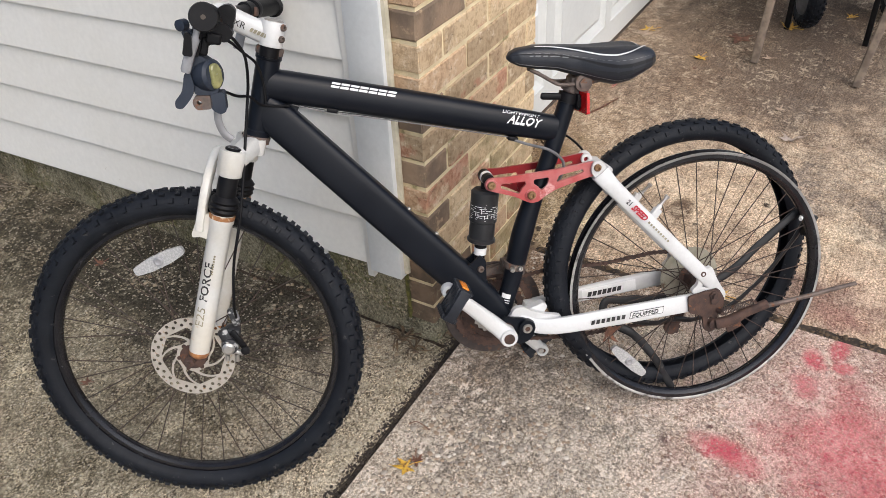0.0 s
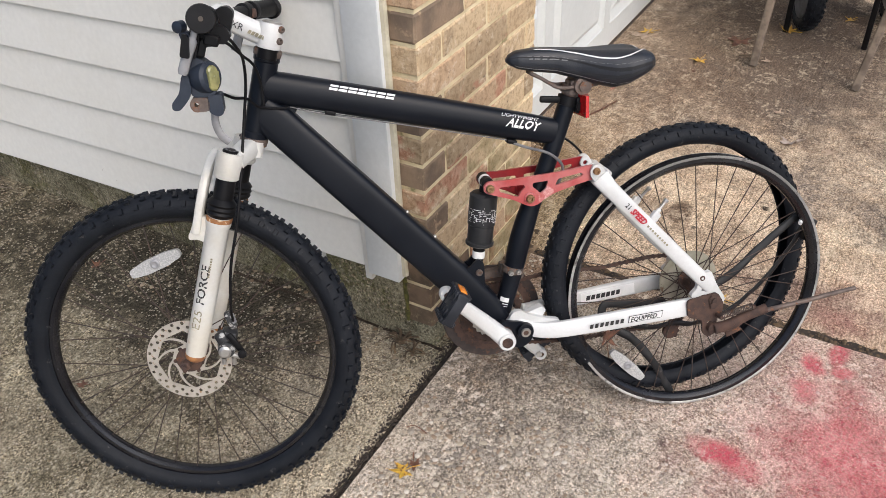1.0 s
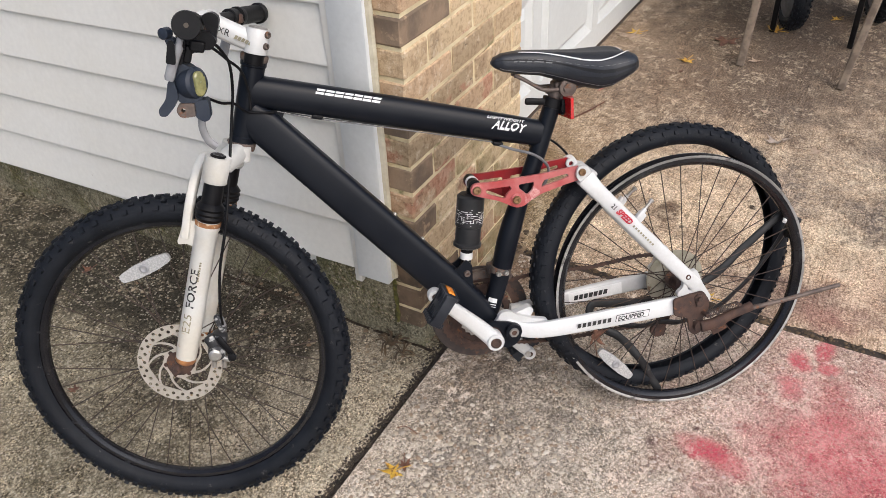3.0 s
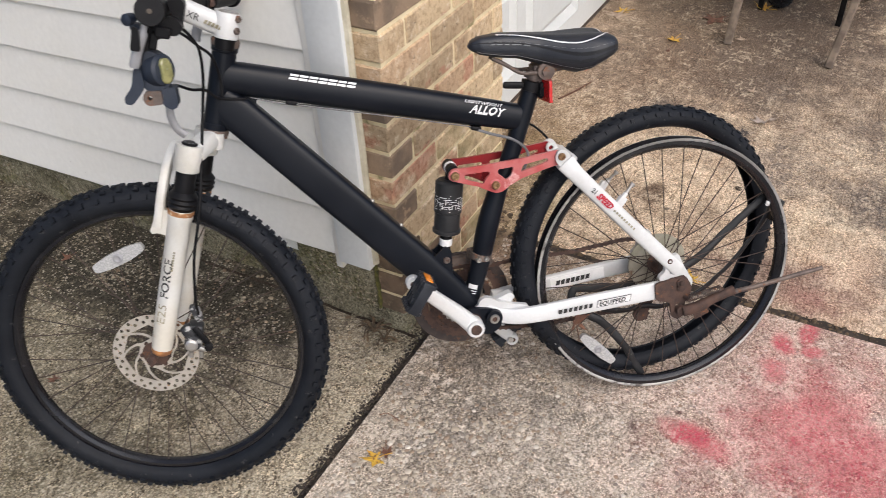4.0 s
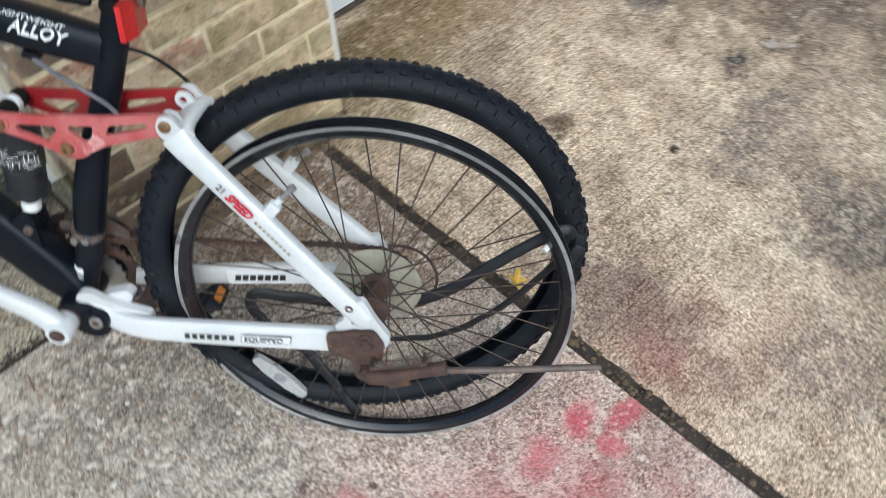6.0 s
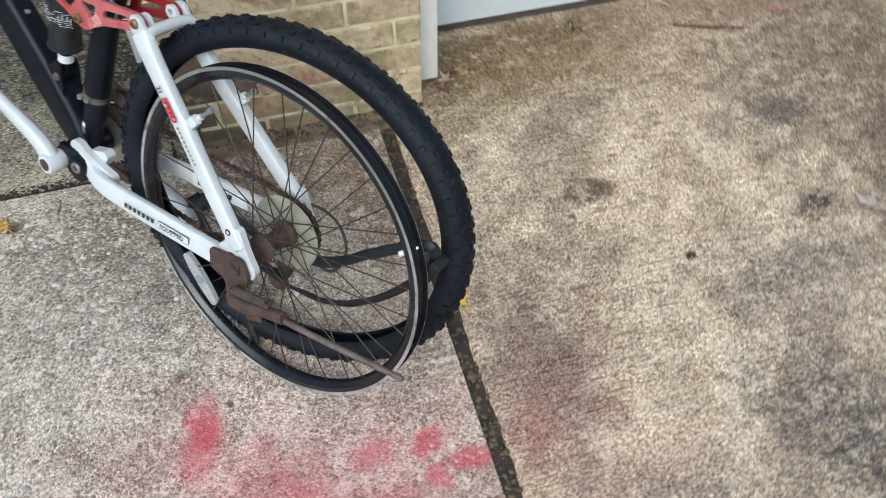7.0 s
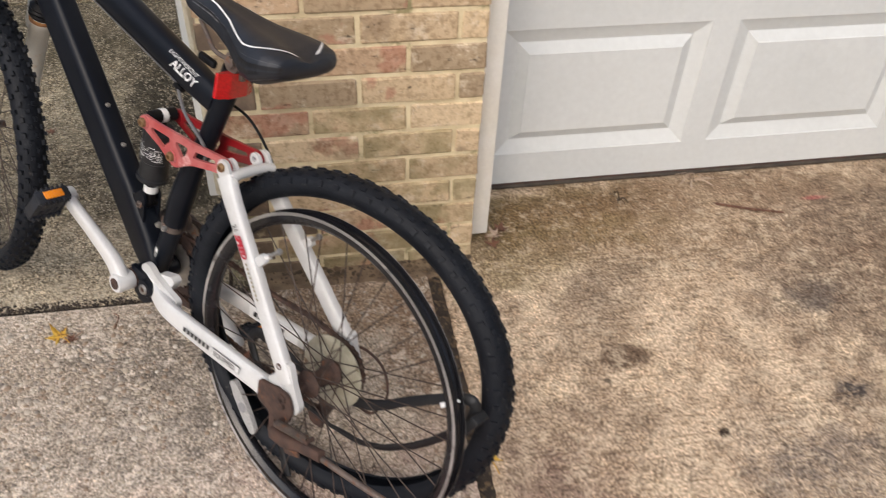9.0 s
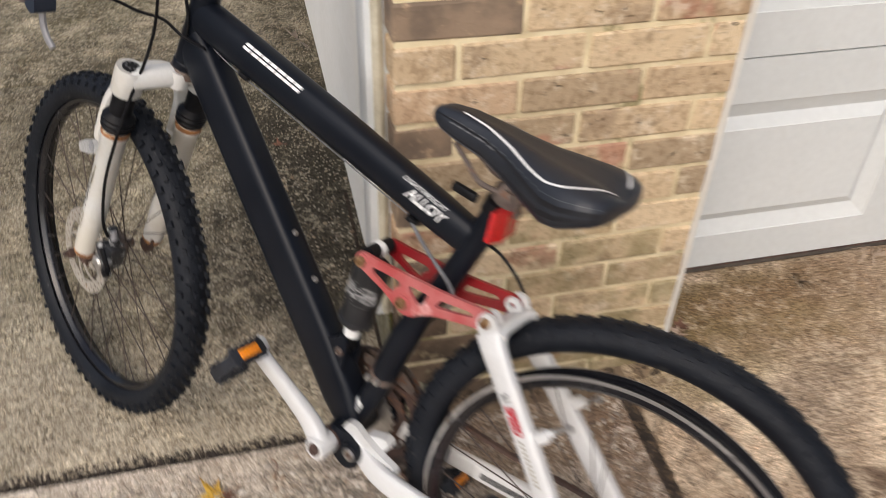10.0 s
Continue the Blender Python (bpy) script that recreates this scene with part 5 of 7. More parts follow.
def hub_mesh(half, flange, body, fl_y):
    return lathe([(0.004, -half), (0.0085, -half), (0.0085, -fl_y - 0.010), (body, -fl_y - 0.006), (flange, -fl_y - 0.0015), (flange, -fl_y + 0.0015), (body, -fl_y + 0.006), (body * 0.85, 0), (body, fl_y - 0.006), (flange, fl_y - 0.0015), (flange, fl_y + 0.0015), (body, fl_y + 0.006), (0.0085, fl_y + 0.010), (0.0085, half), (0.004, half)], seg=28)


def spokes(parent, fl_r, fl_y, rim_r, mat, n=36, skip=()):
    """Laced spokes, one object each on one mesh, with nipples at the rim."""
    base = None
    for k in range(n):
        side = 1 if k % 2 else -1
        lead = 1 if (k // 2) % 2 else -1
        a = 2 * math.pi * k / n
        b = a + lead * radians(58)
        p = Vector((rim_r * math.cos(a), side * 0.003, rim_r * math.sin(a)))
        q = Vector((fl_r * math.cos(b), side * (fl_y + lead * 0.0012), fl_r * math.sin(b)))
        d = q - p
        rot = d.to_track_quat("Z", "Y").to_matrix().to_4x4()
        if base is None:
            base = mesh("spoke", join(sweep([(0, 0, 0.0), (0, 0, d.length)], 0.00115, 5), sweep([(0, 0, 0.012), (0, 0, 0.014)], 0.0013, 5)), mat, parent)
            tip = mesh("spoke_nipple", sweep([(0, 0, -0.003), (0, 0, 0.013)], 0.0026, 6), M_NIPPLE, parent)
            ob = base
        else:
            ob = new("spoke", base.data)
            ob.parent = parent
        if k in skip:
            rot = rot @ pose(0, 0, 0, 4, 3, 0)
        ob.matrix_local = Matrix.Translation(p) @ rot
        nip = tip if k == 0 else new("spoke_nipple", tip.data)
        nip.parent = parent
        nip.matrix_local = ob.matrix_local


# front wheel, steered a little to the house
FA = Vector((0.150, 1.0, -0.045)).normalized()
FX = (Vector((1, 0, 0)) - FA.x * FA).normalized()
FZ = FX.cross(FA)
FC = Vector((-0.608, -0.022, 0.309))
FRONT = Matrix(((FX.x, FA.x, FZ.x, FC.x), (FX.y, FA.y, FZ.y, FC.y), (FX.z, FA.z, FZ.z, FC.z), (0, 0, 0, 1)))
front = mesh("front_wheel", hub_mesh(0.052, 0.026, 0.014, 0.028), M_RUSTG, bike, "front wheel with black rim, knobbly tyre and rusty spokes")
front.matrix_local = FRONT
ft = mesh("tyre", tyre_mesh(0.2955, 0.0245), M_RUBBER, front, "dusty black knobbly tyre")
mesh("tread", knob_mesh(0.2955, 0.0245), M_RUBBER, ft, sharp=10)
mesh("rim", rim_mesh(0.281, 0.262, 0.0125), M_RIMB, front, "black alloy rim")
spokes(front, 0.023, 0.028, 0.264, M_SPOKE)
arms = []
for k in range(8):
    a0 = 2 * math.pi * k / 8
    lead = lambda r: 0.75 * (r - 0.0325) / 0.029
    rows = [0.0325, 0.042, 0.052, 0.0612]
    one = [(r * math.cos(a0 + lead(r) + 0.0030 / r), r * math.sin(a0 + lead(r) + 0.0030 / r)) for r in rows]
    two = [(r * math.cos(a0 + lead(r) + math.pi / 4 - 0.0030 / r), r * math.sin(a0 + lead(r) + math.pi / 4 - 0.0030 / r)) for r in reversed(rows)]
    arms.append(rounded(one + two, 0.004, 2))
dots = [ring_pts(r * math.cos(2 * math.pi * (k + o) / 24), r * math.sin(2 * math.pi * (k + o) / 24), 0.0036, 8) for k in range(24) for r, o in ((0.0755, 0.0), (0.0672, 0.5))]
rotor = mesh("disc_rotor", plate(ring_pts(0, 0, 0.0805, 96), [*arms, *dots, ring_pts(0, 0, 0.020, 20)], -0.0415, -0.0397), M_ROTOR, front, "spotted drilled disc brake rotor", smooth=False)
mesh("rotor_hub", lathe([(0.015, -0.0435), (0.025, -0.043), (0.025, -0.036), (0.015, -0.035)], seg=24), M_RUST, rotor)
for k in range(6):
    bolt("bolt", (0.0265 * math.cos(k * math.pi / 3), -0.0415, 0.0265 * math.sin(k * math.pi / 3)), (0, -1, 0), 0.004, 0.003, M_RUST, rotor)
mesh("axle_nut", lathe([(0.003, 0), (0.010, 0), (0.0105, 0.002), (0.0095, 0.010), (0.005, 0.011), (0.005, 0.018), (0.001, 0.018)], (0, -0.062, 0), (0, -1, 0), 6), M_RUST, front, "rust-brown axle nut")


def wheel_reflector(parent, a, r, y, tilt, size=(0.105, 0.026)):
    """A clear plastic spoke reflector with its screw boss."""
    m = pose(r * math.cos(a), y, r * math.sin(a), 0, tilt, 0)
    w, h = size
    out = rounded([(-w / 2, -h * 0.30), (-w / 2, h * 0.30), (-w * 0.2, h / 2), (w * 0.2, h / 2), (w / 2, h * 0.30), (w / 2, -h * 0.30), (w * 0.2, -h / 2), (-w * 0.2, -h / 2)], 0.006, 3)
    ob = mesh("spoke_reflector", moved(m, plate(out, [], -0.005, 0.004)), M_REFW, parent, "white plastic spoke reflector", smooth=False)
    mesh("boss", moved(m, lathe([(0.0095, 0), (0.0095, 0.0015), (0.006, 0.003), (0.0035, 0.0018), (0.001, 0.0018)], (0, -0.005, 0), (0, -1, 0), 18)), M_GREYP, ob)
    return ob


pr = FRONT.inverted() @ Vector((-0.646, -0.035, 0.499))
wheel_reflector(front, math.atan2(pr.z, pr.x), math.hypot(pr.x, pr.z), -0.012, -20)

# rear wheel on its bare rim
RA = Vector((0.0, 1.0, -0.02)).normalized()
RX = Vector((1, 0, 0))
RZ = RX.cross(RA)
RC = Vector((0.437, 0.000, 0.2725))
REAR = Matrix(((RX.x, RA.x, RZ.x, RC.x), (RX.y, RA.y, RZ.y, RC.y), (RX.z, RA.z, RZ.z, RC.z), (0, 0, 0, 1)))
rear = mesh("rear_wheel", hub_mesh(0.075, 0.024, 0.0165, 0.026), M_RUST, bike, "rear wheel on its bare silver rim with rusty hub and spokes")
rear.matrix_local = REAR
rr = mesh("rim", rim_mesh(0.2855, 0.264, 0.0130), M_RIMB, rear, "black alloy rim with scuffed silver brake tracks")
for s in (-1, 1):
    mesh("brake_track", lathe([(0.2855, s * 0.01305), (0.2857, s * 0.0134), (0.2810, s * 0.0134), (0.2802, s * 0.01305)], seg=96, closed=True), M_ALLOY, rr, "scuffed silver brake track")
mesh("rim_tape", lathe([(0.2752, -0.0045), (0.2785, -0.0040), (0.2790, 0.0), (0.2785, 0.0040), (0.2752, 0.0045)], seg=96, closed=True), M_TUBE, rr, "black rubber rim tape")
spokes(rear, 0.0215, 0.026, 0.266, M_SPOKE, skip=(7, 20))
mesh("spoke_guard", lathe([(0.020, 0.0325), (0.030, 0.0315), (0.062, 0.0285), (0.0655, 0.0285), (0.066, 0.030), (0.062, 0.0305), (0.030, 0.0335), (0.020, 0.0345)], seg=48, closed=True), M_PROT, rear, "yellowed clear spoke guard")
teeth = lambda n, r, d: [((r + (d if k % 2 else 0)) * math.cos(math.pi * k / n), (r + (d if k % 2 else 0)) * math.sin(math.pi * k / n)) for k in range(2 * n)]
for k, (n, r) in enumerate(((28, 0.054), (24, 0.046), (20, 0.039), (17, 0.033), (14, 0.028), (12, 0.024))):
    mesh("sprocket", plate(teeth(n, r, 0.004), [ring_pts(0, 0, 0.017, 16)], 0.0365 + 0.0045 * k, 0.0383 + 0.0045 * k), M_RUST, rear, smooth=False)
mesh("axle_nut", lathe([(0.003, 0), (0.010, 0), (0.0105, 0.002), (0.0095, 0.010), (0.005, 0.011), (0.005, 0.016), (0.001, 0.016)], (0, -0.079, 0), (0, -1, 0), 6), M_RUST, rear)
pr = REAR.inverted() @ Vector((0.281, -0.008, 0.107))
wheel_reflector(rear, math.atan2(pr.z, pr.x), math.hypot(pr.x, pr.z), -0.006, 48, (0.106, 0.025))

# ---------------------------------------------------------------- fork and steering
SR = Matrix.Translation(HB) @ Matrix.Rotation(radians(9.0), 4, -HD) @ Matrix.Translation(-HB)
FD = Vector((-0.334, 0, -0.943)).normalized()
LT = Vector((-0.4555, 0, 0.700))
fork = mesh("fork", join(rod(HB - HD * 0.002, HB - HD * 0.03, 0.019), sweep(smoothed([LT + Vector((0.000, -0.066, -0.018)), LT + Vector((0.010, -0.035, -0.012)), LT + Vector((0.016, 0, -0.008)), LT + Vector((0.010, 0.035, -0.012)), LT + Vector((0.000, 0.066, -0.018))], 6), (0.020, 0.0175), 18, 2.8, side=(1, 0, 0))), M_FORKW, bike, "white suspension fork with rust stains")
SHIFT = Matrix.Translation((0, -0.012, 0))
fork.matrix_local = SHIFT @ SR
for s in (-1, 1):
    base = LT + Vector((0, s * 0.066, 0))
    leg = mesh("fork_leg", lathe([(0.012, 0.120), (0.0205, 0.121), (0.0225, 0.124), (0.0225, 0.136), (0.0205, 0.139), (0.0205, 0.33), (0.0195, 0.385), (0.0185, 0.405), (0.011, 0.412)], base, FD, 28), M_FORKW, fork, "white fork leg with rusty foot")
    mesh("crown_end", lathe([(0.0185, 0.001), (0.0225, 0.0), (0.0238, 0.006), (0.0238, 0.044), (0.0215, 0.048), (0.017, 0.048)], base, FD, 28), M_FORKW, fork)
    cap = mesh("fork_cap", lathe([(0.001, -0.003), (0.0125, -0.003), (0.0145, -0.0015), (0.0145, 0.004)], base, FD, 24), M_BLACK, fork, "black fork cap with holes")
    across = FD.orthogonal().normalized()
    mesh("cap_holes", join(*[lathe([(0.0022, 0.0), (0.0022, -0.0035), (0.0005, -0.0035)], base + Matrix.Rotation(k * math.pi / 4, 3, FD) @ across * 0.0095, FD, 8) for k in range(8)]), M_HOUSING, cap)
    mesh("dust_boot", lathe([(0.0165, 0.046), (0.0176, 0.05), (0.0180, 0.086), (0.0222, 0.090), (0.0262, 0.095), (0.0238, 0.0995), (0.0268, 0.104), (0.0242, 0.1085), (0.0260, 0.113), (0.0225, 0.119), (0.014, 0.124)], base, FD, 28), M_BLACK, fork, "black rubber dust boot")
    foot = base + FD * 0.412
    mesh("fork_foot", join(block(foot + Vector((0.004, -s * 0.008, 0.004)), (0.030, 0.010, 0.034), 0.004, pose(0, 0, 0, 0, 20, 0)), lathe([(0.006, -0.008), (0.0155, -0.007), (0.0165, 0.0), (0.014, 0.007), (0.006, 0.008)], foot + Vector((-0.004, -s * 0.006, -0.008)), (0, 1, 0), 16)), M_RUST, leg, "rust-brown fork foot")
    mesh("rust_band", lathe([(0.0180, 0.3990), (0.0192, 0.4000), (0.0190, 0.405), (0.0165, 0.410), (0.0110, 0.414)], base, FD, 28), M_STAIN, leg, "rusty lower end")
    mesh("rust_ring", lathe([(0.0228, 0.1215), (0.0232, 0.124), (0.0230, 0.1265), (0.0224, 0.130)], base, FD, 28), M_STAIN, leg)
arch = []
for k in range(25):
    q = math.pi * k / 24
    y = -0.066 * math.cos(q)
    up = math.sin(q) ** 0.55
    arch.append(LT + FD * (0.148 - 0.130 * up) + Vector((-0.037 - 0.004 * up, y, 0)))
mesh("brake_arch", sweep(arch, [(0.0085, 0.0130)] * 25, 14, 3.2, side=(1, 0, 0)), M_FORKW, fork, "white fork brace")
AHEAD = Vector((-0.943, 0, 0.334))
lug = [LT + FD * a + AHEAD * f for a, f in ((0.126, 0.0), (0.126, 0.030), (0.134, 0.043), (0.152, 0.044), (0.170, 0.047), (0.176, 0.044), (0.171, 0.030), (0.178, 0.0))]
for s in (-1, 1):
    mesh("brace_lug", plate(rounded([(p.x, p.z) for p in lug], 0.006, 3), [], s * 0.066 - 0.007, s * 0.066 + 0.007), M_FORKW, fork, smooth=False)


def leg_at(u, v):
    q = 0.35 + v / 0.0215
    ahead = Vector((-FD.z, 0, FD.x))
    if ahead.x > 0:
        ahead = -ahead
    return LT + Vector((0, -0.066, 0)) + FD * (0.372 - u) + (Vector((0, -1, 0)) * math.cos(q) + ahead * math.sin(q)) * 0.0214


letters("E25", 0.023, lambda u, v: leg_at(u * 1.20 + 0.030, v - 0.010), M_DECALG, fork)
letters("FORCE", 0.023, lambda u, v: leg_at(u * 1.10 + 0.082, v - 0.010), M_DECALK, fork, bold=0.0004)
bars([(0.138 + k * 0.005, -0.012, 0.0035, 0.0035) for k in range(8)], leg_at, M_DECALG, fork, "faint_print", shear=0)

# caliper
caliper = mesh("brake_caliper", join(block((-0.537, -0.058, 0.325), (0.030, 0.034, 0.052), 0.008, pose(0, 0, 0, 0, 18, 0)), block((-0.545, -0.070, 0.338), (0.022, 0.022, 0.030), 0.006, pose(0, 0, 0, 0, -20, 0)), block((-0.524, -0.066, 0.372), (0.014, 0.016, 0.036), 0.004, pose(0, 0, 0, 0, -14, 0)), lathe([(0.004, -0.014), (0.0155, -0.013), (0.017, -0.003), (0.017, 0.012), (0.004, 0.014)], (-0.540, -0.070, 0.318), (0, 1, 0), 22)), M_CALIPER, bike, "dark disc brake caliper with bright worn faces")
mesh("caliper_face", join(lathe([(0.003, 0), (0.0115, 0), (0.012, 0.003), (0.008, 0.006), (0.001, 0.006)], (-0.543, -0.084, 0.316), (0, -1, 0), 18), block((-0.527, -0.078, 0.303), (0.022, 0.010, 0.009), 0.003, pose(0, 0, 0, 0, 30, 0)), rod((-0.548, -0.078, 0.300), (-0.550, -0.078, 0.288), 0.0042), rod((-0.530, -0.078, 0.298), (-0.531, -0.078, 0.284), 0.0042)), M_STEEL, caliper, "bright worn alloy face")
mesh("adjuster", lathe([(0.002, 0), (0.0062, 0.001), (0.0062, 0.008), (0.005, 0.009), (0.0062, 0.010), (0.0062, 0.018), (0.002, 0.019)], (-0.522, -0.068, 0.384), (0.15, 0, -1), 14), M_GREYP, caliper, "grey cable adjuster")
mesh("caliper_arm", join(block((-0.520, -0.086, 0.330), (0.012, 0.006, 0.050), 0.003, pose(0, 0, 0, 0, -25, 0)), lathe([(0.002, 0), (0.0085, 0), (0.0085, 0.006), (0.002, 0.008)], (-0.512, -0.088, 0.310), (0, -1, 0), 8)), M_BLACK, caliper)

caliper.location.z += 0.010

# stem and bar
SC = HT + HD * 0.024
stem = mesh("stem", join(lathe([(0.017, -0.013), (0.0205, -0.012), (0.0215, -0.004), (0.0215, 0.026), (0.0195, 0.031), (0.012, 0.032)], SC, HD, 28),
                         sweep(smoothed([SC + Vector((-0.004, 0, 0.008)), SC + Vector((-0.038, 0, 0.027)), SC + Vector((-0.070, 0, 0.046))], 5), [(0.0165, 0.0185)] * 11, 18, 2.8),
                         lathe([(0.0125, -0.024), (0.0200, -0.023), (0.0205, 0.023), (0.0125, 0.024)], SC + Vector((-0.076, 0, 0.050)), (0, 1, 0), 24)), M_WHITE, bike, "white bicycle stem with dark print")
stem.matrix_local = SHIFT @ SR
mesh("spacer", lathe([(0.0145, -0.032), (0.0182, -0.031), (0.0182, -0.013), (0.0145, -0.012)], SC, HD, 24), M_BLACK, stem)
mesh("top_cap", lathe([(0.001, 0.034), (0.015, 0.034), (0.0175, 0.032), (0.0175, 0.030)], SC, HD, 24), M_STEEL, stem)
for z in (0.000, 0.020):
    bolt("bolt", SC + HD * (z - 0.002) + Vector((0.0185, -0.010, 0)), (0.75, -0.66, 0), 0.0062, 0.006, M_RUSTG, stem, "rusty pinch bolt")
letters("XR", 0.017, lambda u, v: SC + Vector((-0.056, -0.0206, 0.0375)) + Vector((0.87, 0, -0.49)) * u + Vector((0.49, 0, 0.87)) * (v - 0.006), M_DECALK, stem)
bars([(k * 0.0065, 0, 0.005, 0.007) for k in range(5)], lambda u, v: SC + Vector((-0.030, -0.0203, 0.0215)) + Vector((0.87, 0, -0.49)) * u + Vector((0.49, 0, 0.87)) * (v - 0.004), M_DECALG, stem, "faint_print")
BC = SC + Vector((-0.076, 0, 0.050))
bar_pts = [BC + Vector((0.042 * (abs(k) / 8) ** 1.4, (0.285 if k < 0 else 0.248) * k / 8, (0.006 if k < 0 else -0.002) * abs(k) / 8)) for k in range(-8, 9)]
bar = mesh("handlebar", sweep(bar_pts, 0.0112, 16, side=(1, 0, 0)), M_BLACK, bike, "black steel handlebar")
bar.matrix_local = SHIFT @ SR
for s in (-1, 1):
    e = bar_pts[0] if s < 0 else bar_pts[-1]
    d = (e - (bar_pts[2] if s < 0 else bar_pts[-3])).normalized()
    prof = [(0.004, 0.004), (0.0195, 0.004), (0.0208, 0.001), (0.0208, -0.004)]
    prof += [(0.0162 + (0.0009 if k % 2 else 0), -0.006 - 0.0045 * k) for k in range(20)] + [(0.0185, -0.098), (0.0185, -0.106), (0.0115, -0.107)]
    grip = mesh("grip", lathe(prof, e, d, 24), M_BLACK, bar, "black rubber grip")
    mesh("grip_hole", lathe([(0.0036, 0.0), (0.0036, 0.0012), (0.001, 0.0012)], e + d * 0.0035, d, 12), M_SEAL, grip)
    # lever clamp, body and blade
    c = e - d * 0.128
    lever = mesh("brake_lever", join(lathe([(0.0115, -0.012), (0.0165, -0.011), (0.0165, 0.011), (0.0115, 0.012)], c, d, 20), block(c + Vector((-0.006, s * 0.010, -0.026)), (0.040, 0.040, 0.030), 0.008, pose(0, 0, 0, 0, 10, 0))), M_BLACK, bar, "black brake lever with grey blade")
    mesh("clamp_bolt", block(c + Vector((0.014, s * 0.006, -0.004)), (0.012, 0.020, 0.018), 0.004), M_RUST, lever, "rusty lever clamp bolt")
    if s > 0:
        mesh("blade", sweep(smoothed([c + Vector((-0.018, 0.040, -0.012)), c + Vector((-0.026, 0.050, -0.036)), c + Vector((-0.036, 0.055, -0.058)), c + Vector((-0.042, 0.058, -0.072))], 6), [(0.0045, 0.0075)] * 8 + [(0.0055, 0.0095)] * 11, 12, 2.6), M_GREYP, lever, "grey alloy lever blade")
lev = mesh("lever_body", join(plate(rounded([(-0.474, 0.902), (-0.468, 0.926), (-0.445, 0.930), (-0.424, 0.926), (-0.417, 0.910), (-0.428, 0.899), (-0.446, 0.903), (-0.458, 0.896)], 0.005, 3), [], -0.222, -0.196), block((-0.446, -0.228, 0.908), (0.022, 0.014, 0.016), 0.003, pose(0, 0, 0, 0, 18, 0)), block((-0.462, -0.226, 0.898), (0.012, 0.010, 0.026), 0.003, pose(0, 0, 0, 0, 20, 0)),
                              plate(rounded([(-0.436, 0.950), (-0.418, 0.953), (-0.409, 0.943), (-0.414, 0.928), (-0.424, 0.904), (-0.438, 0.902), (-0.430, 0.925)], 0.007, 3), [], -0.204, -0.178),
                              plate(rounded([(-0.492, 0.892), (-0.482, 0.925), (-0.474, 0.920), (-0.478, 0.888)], 0.004, 3), [], -0.256, -0.250), plate(rounded([(-0.484, 0.890), (-0.466, 0.922), (-0.460, 0.918), (-0.472, 0.884)], 0.004, 3), [], -0.238, -0.230)), M_BLACK, bike, "black plastic brake lever body", smooth=False)
mesh("blade", sweep(smoothed([(-0.463, -0.245, 0.930), (-0.471, -0.246, 0.912), (-0.483, -0.246, 0.890), (-0.494, -0.246, 0.866)], 6), [(0.0035, 0.0050)] * 6 + [(0.0045, 0.0078)] * 12 + [(0.0040, 0.0060)], 12, 2.6), M_GREYP, lev, "grey alloy lever blade")
mesh("lever_knob", lathe([(0.004, 0), (0.0085, 0.001), (0.0085, 0.014), (0.004, 0.016)], (-0.480, -0.246, 0.934), (-0.5, -0.85, 0), 14), M_NAVY, lev)

# shifter pod hanging from its cable under the bar
pod = mesh("shifter", join(plate(rounded([(-0.486, 0.882), (-0.472, 0.887), (-0.457, 0.876), (-0.452, 0.866), (-0.452, 0.832), (-0.460, 0.826), (-0.488, 0.829), (-0.492, 0.850)], 0.006, 3), [], -0.232, -0.195),
                           lathe([(0.008, -0.010), (0.0225, -0.009), (0.0245, 0.004), (0.0235, 0.016), (0.019, 0.020), (0.004, 0.020)], (-0.470, -0.218, 0.855), (0.80, -0.60, 0.05), 26),
                           plate(rounded([(-0.492, 0.925), (-0.478, 0.925), (-0.470, 0.885), (-0.484, 0.880)], 0.005, 3), [], -0.222, -0.206)), M_NAVY, bike, "faded navy shifter pod hanging loose below the bar", sharp=30)
mesh("gauge", moved(Matrix.Translation((-0.4530, -0.2320, 0.8540)) @ pose(0, 0, 0, 0, 4, 50), join(lathe([(0.001, 0.0035), (0.0075, 0.003), (0.0098, 0.001), (0.0102, -0.003)], (0, 0, 0.009), (0, -1, 0), 18), lathe([(0.001, 0.0035), (0.0075, 0.003), (0.0098, 0.001), (0.0102, -0.003)], (0, 0, -0.009), (0, -1, 0), 18), block((0, -0.0005, 0), (0.0196, 0.006, 0.020), 0.001))), M_GAUGE, pod, "yellowed gear indicator window")
mesh("thumb_lever", plate(rounded([(-0.488, 0.868), (-0.486, 0.840), (-0.494, 0.826), (-0.509, 0.812), (-0.519, 0.814), (-0.519, 0.824), (-0.505, 0.838), (-0.497, 0.864)], 0.006, 3), [], -0.240, -0.222), M_NAVY, pod, smooth=False)
mesh("clamp_band", join(plate(rounded([(-0.495, 0.818), (-0.489, 0.829), (-0.464, 0.826), (-0.466, 0.806), (-0.490, 0.807)], 0.006, 3), [ring_pts(-0.484, 0.818, 0.0035, 8)], -0.236, -0.216)), M_RUSTG, pod, "rusty brown clamp band", smooth=False)
mesh("clamp_body", plate(rounded([(-0.466, 0.829), (-0.445, 0.830), (-0.446, 0.800), (-0.456, 0.796), (-0.468, 0.805)], 0.005, 3), [], -0.236, -0.205), M_NAVY, pod, smooth=False)
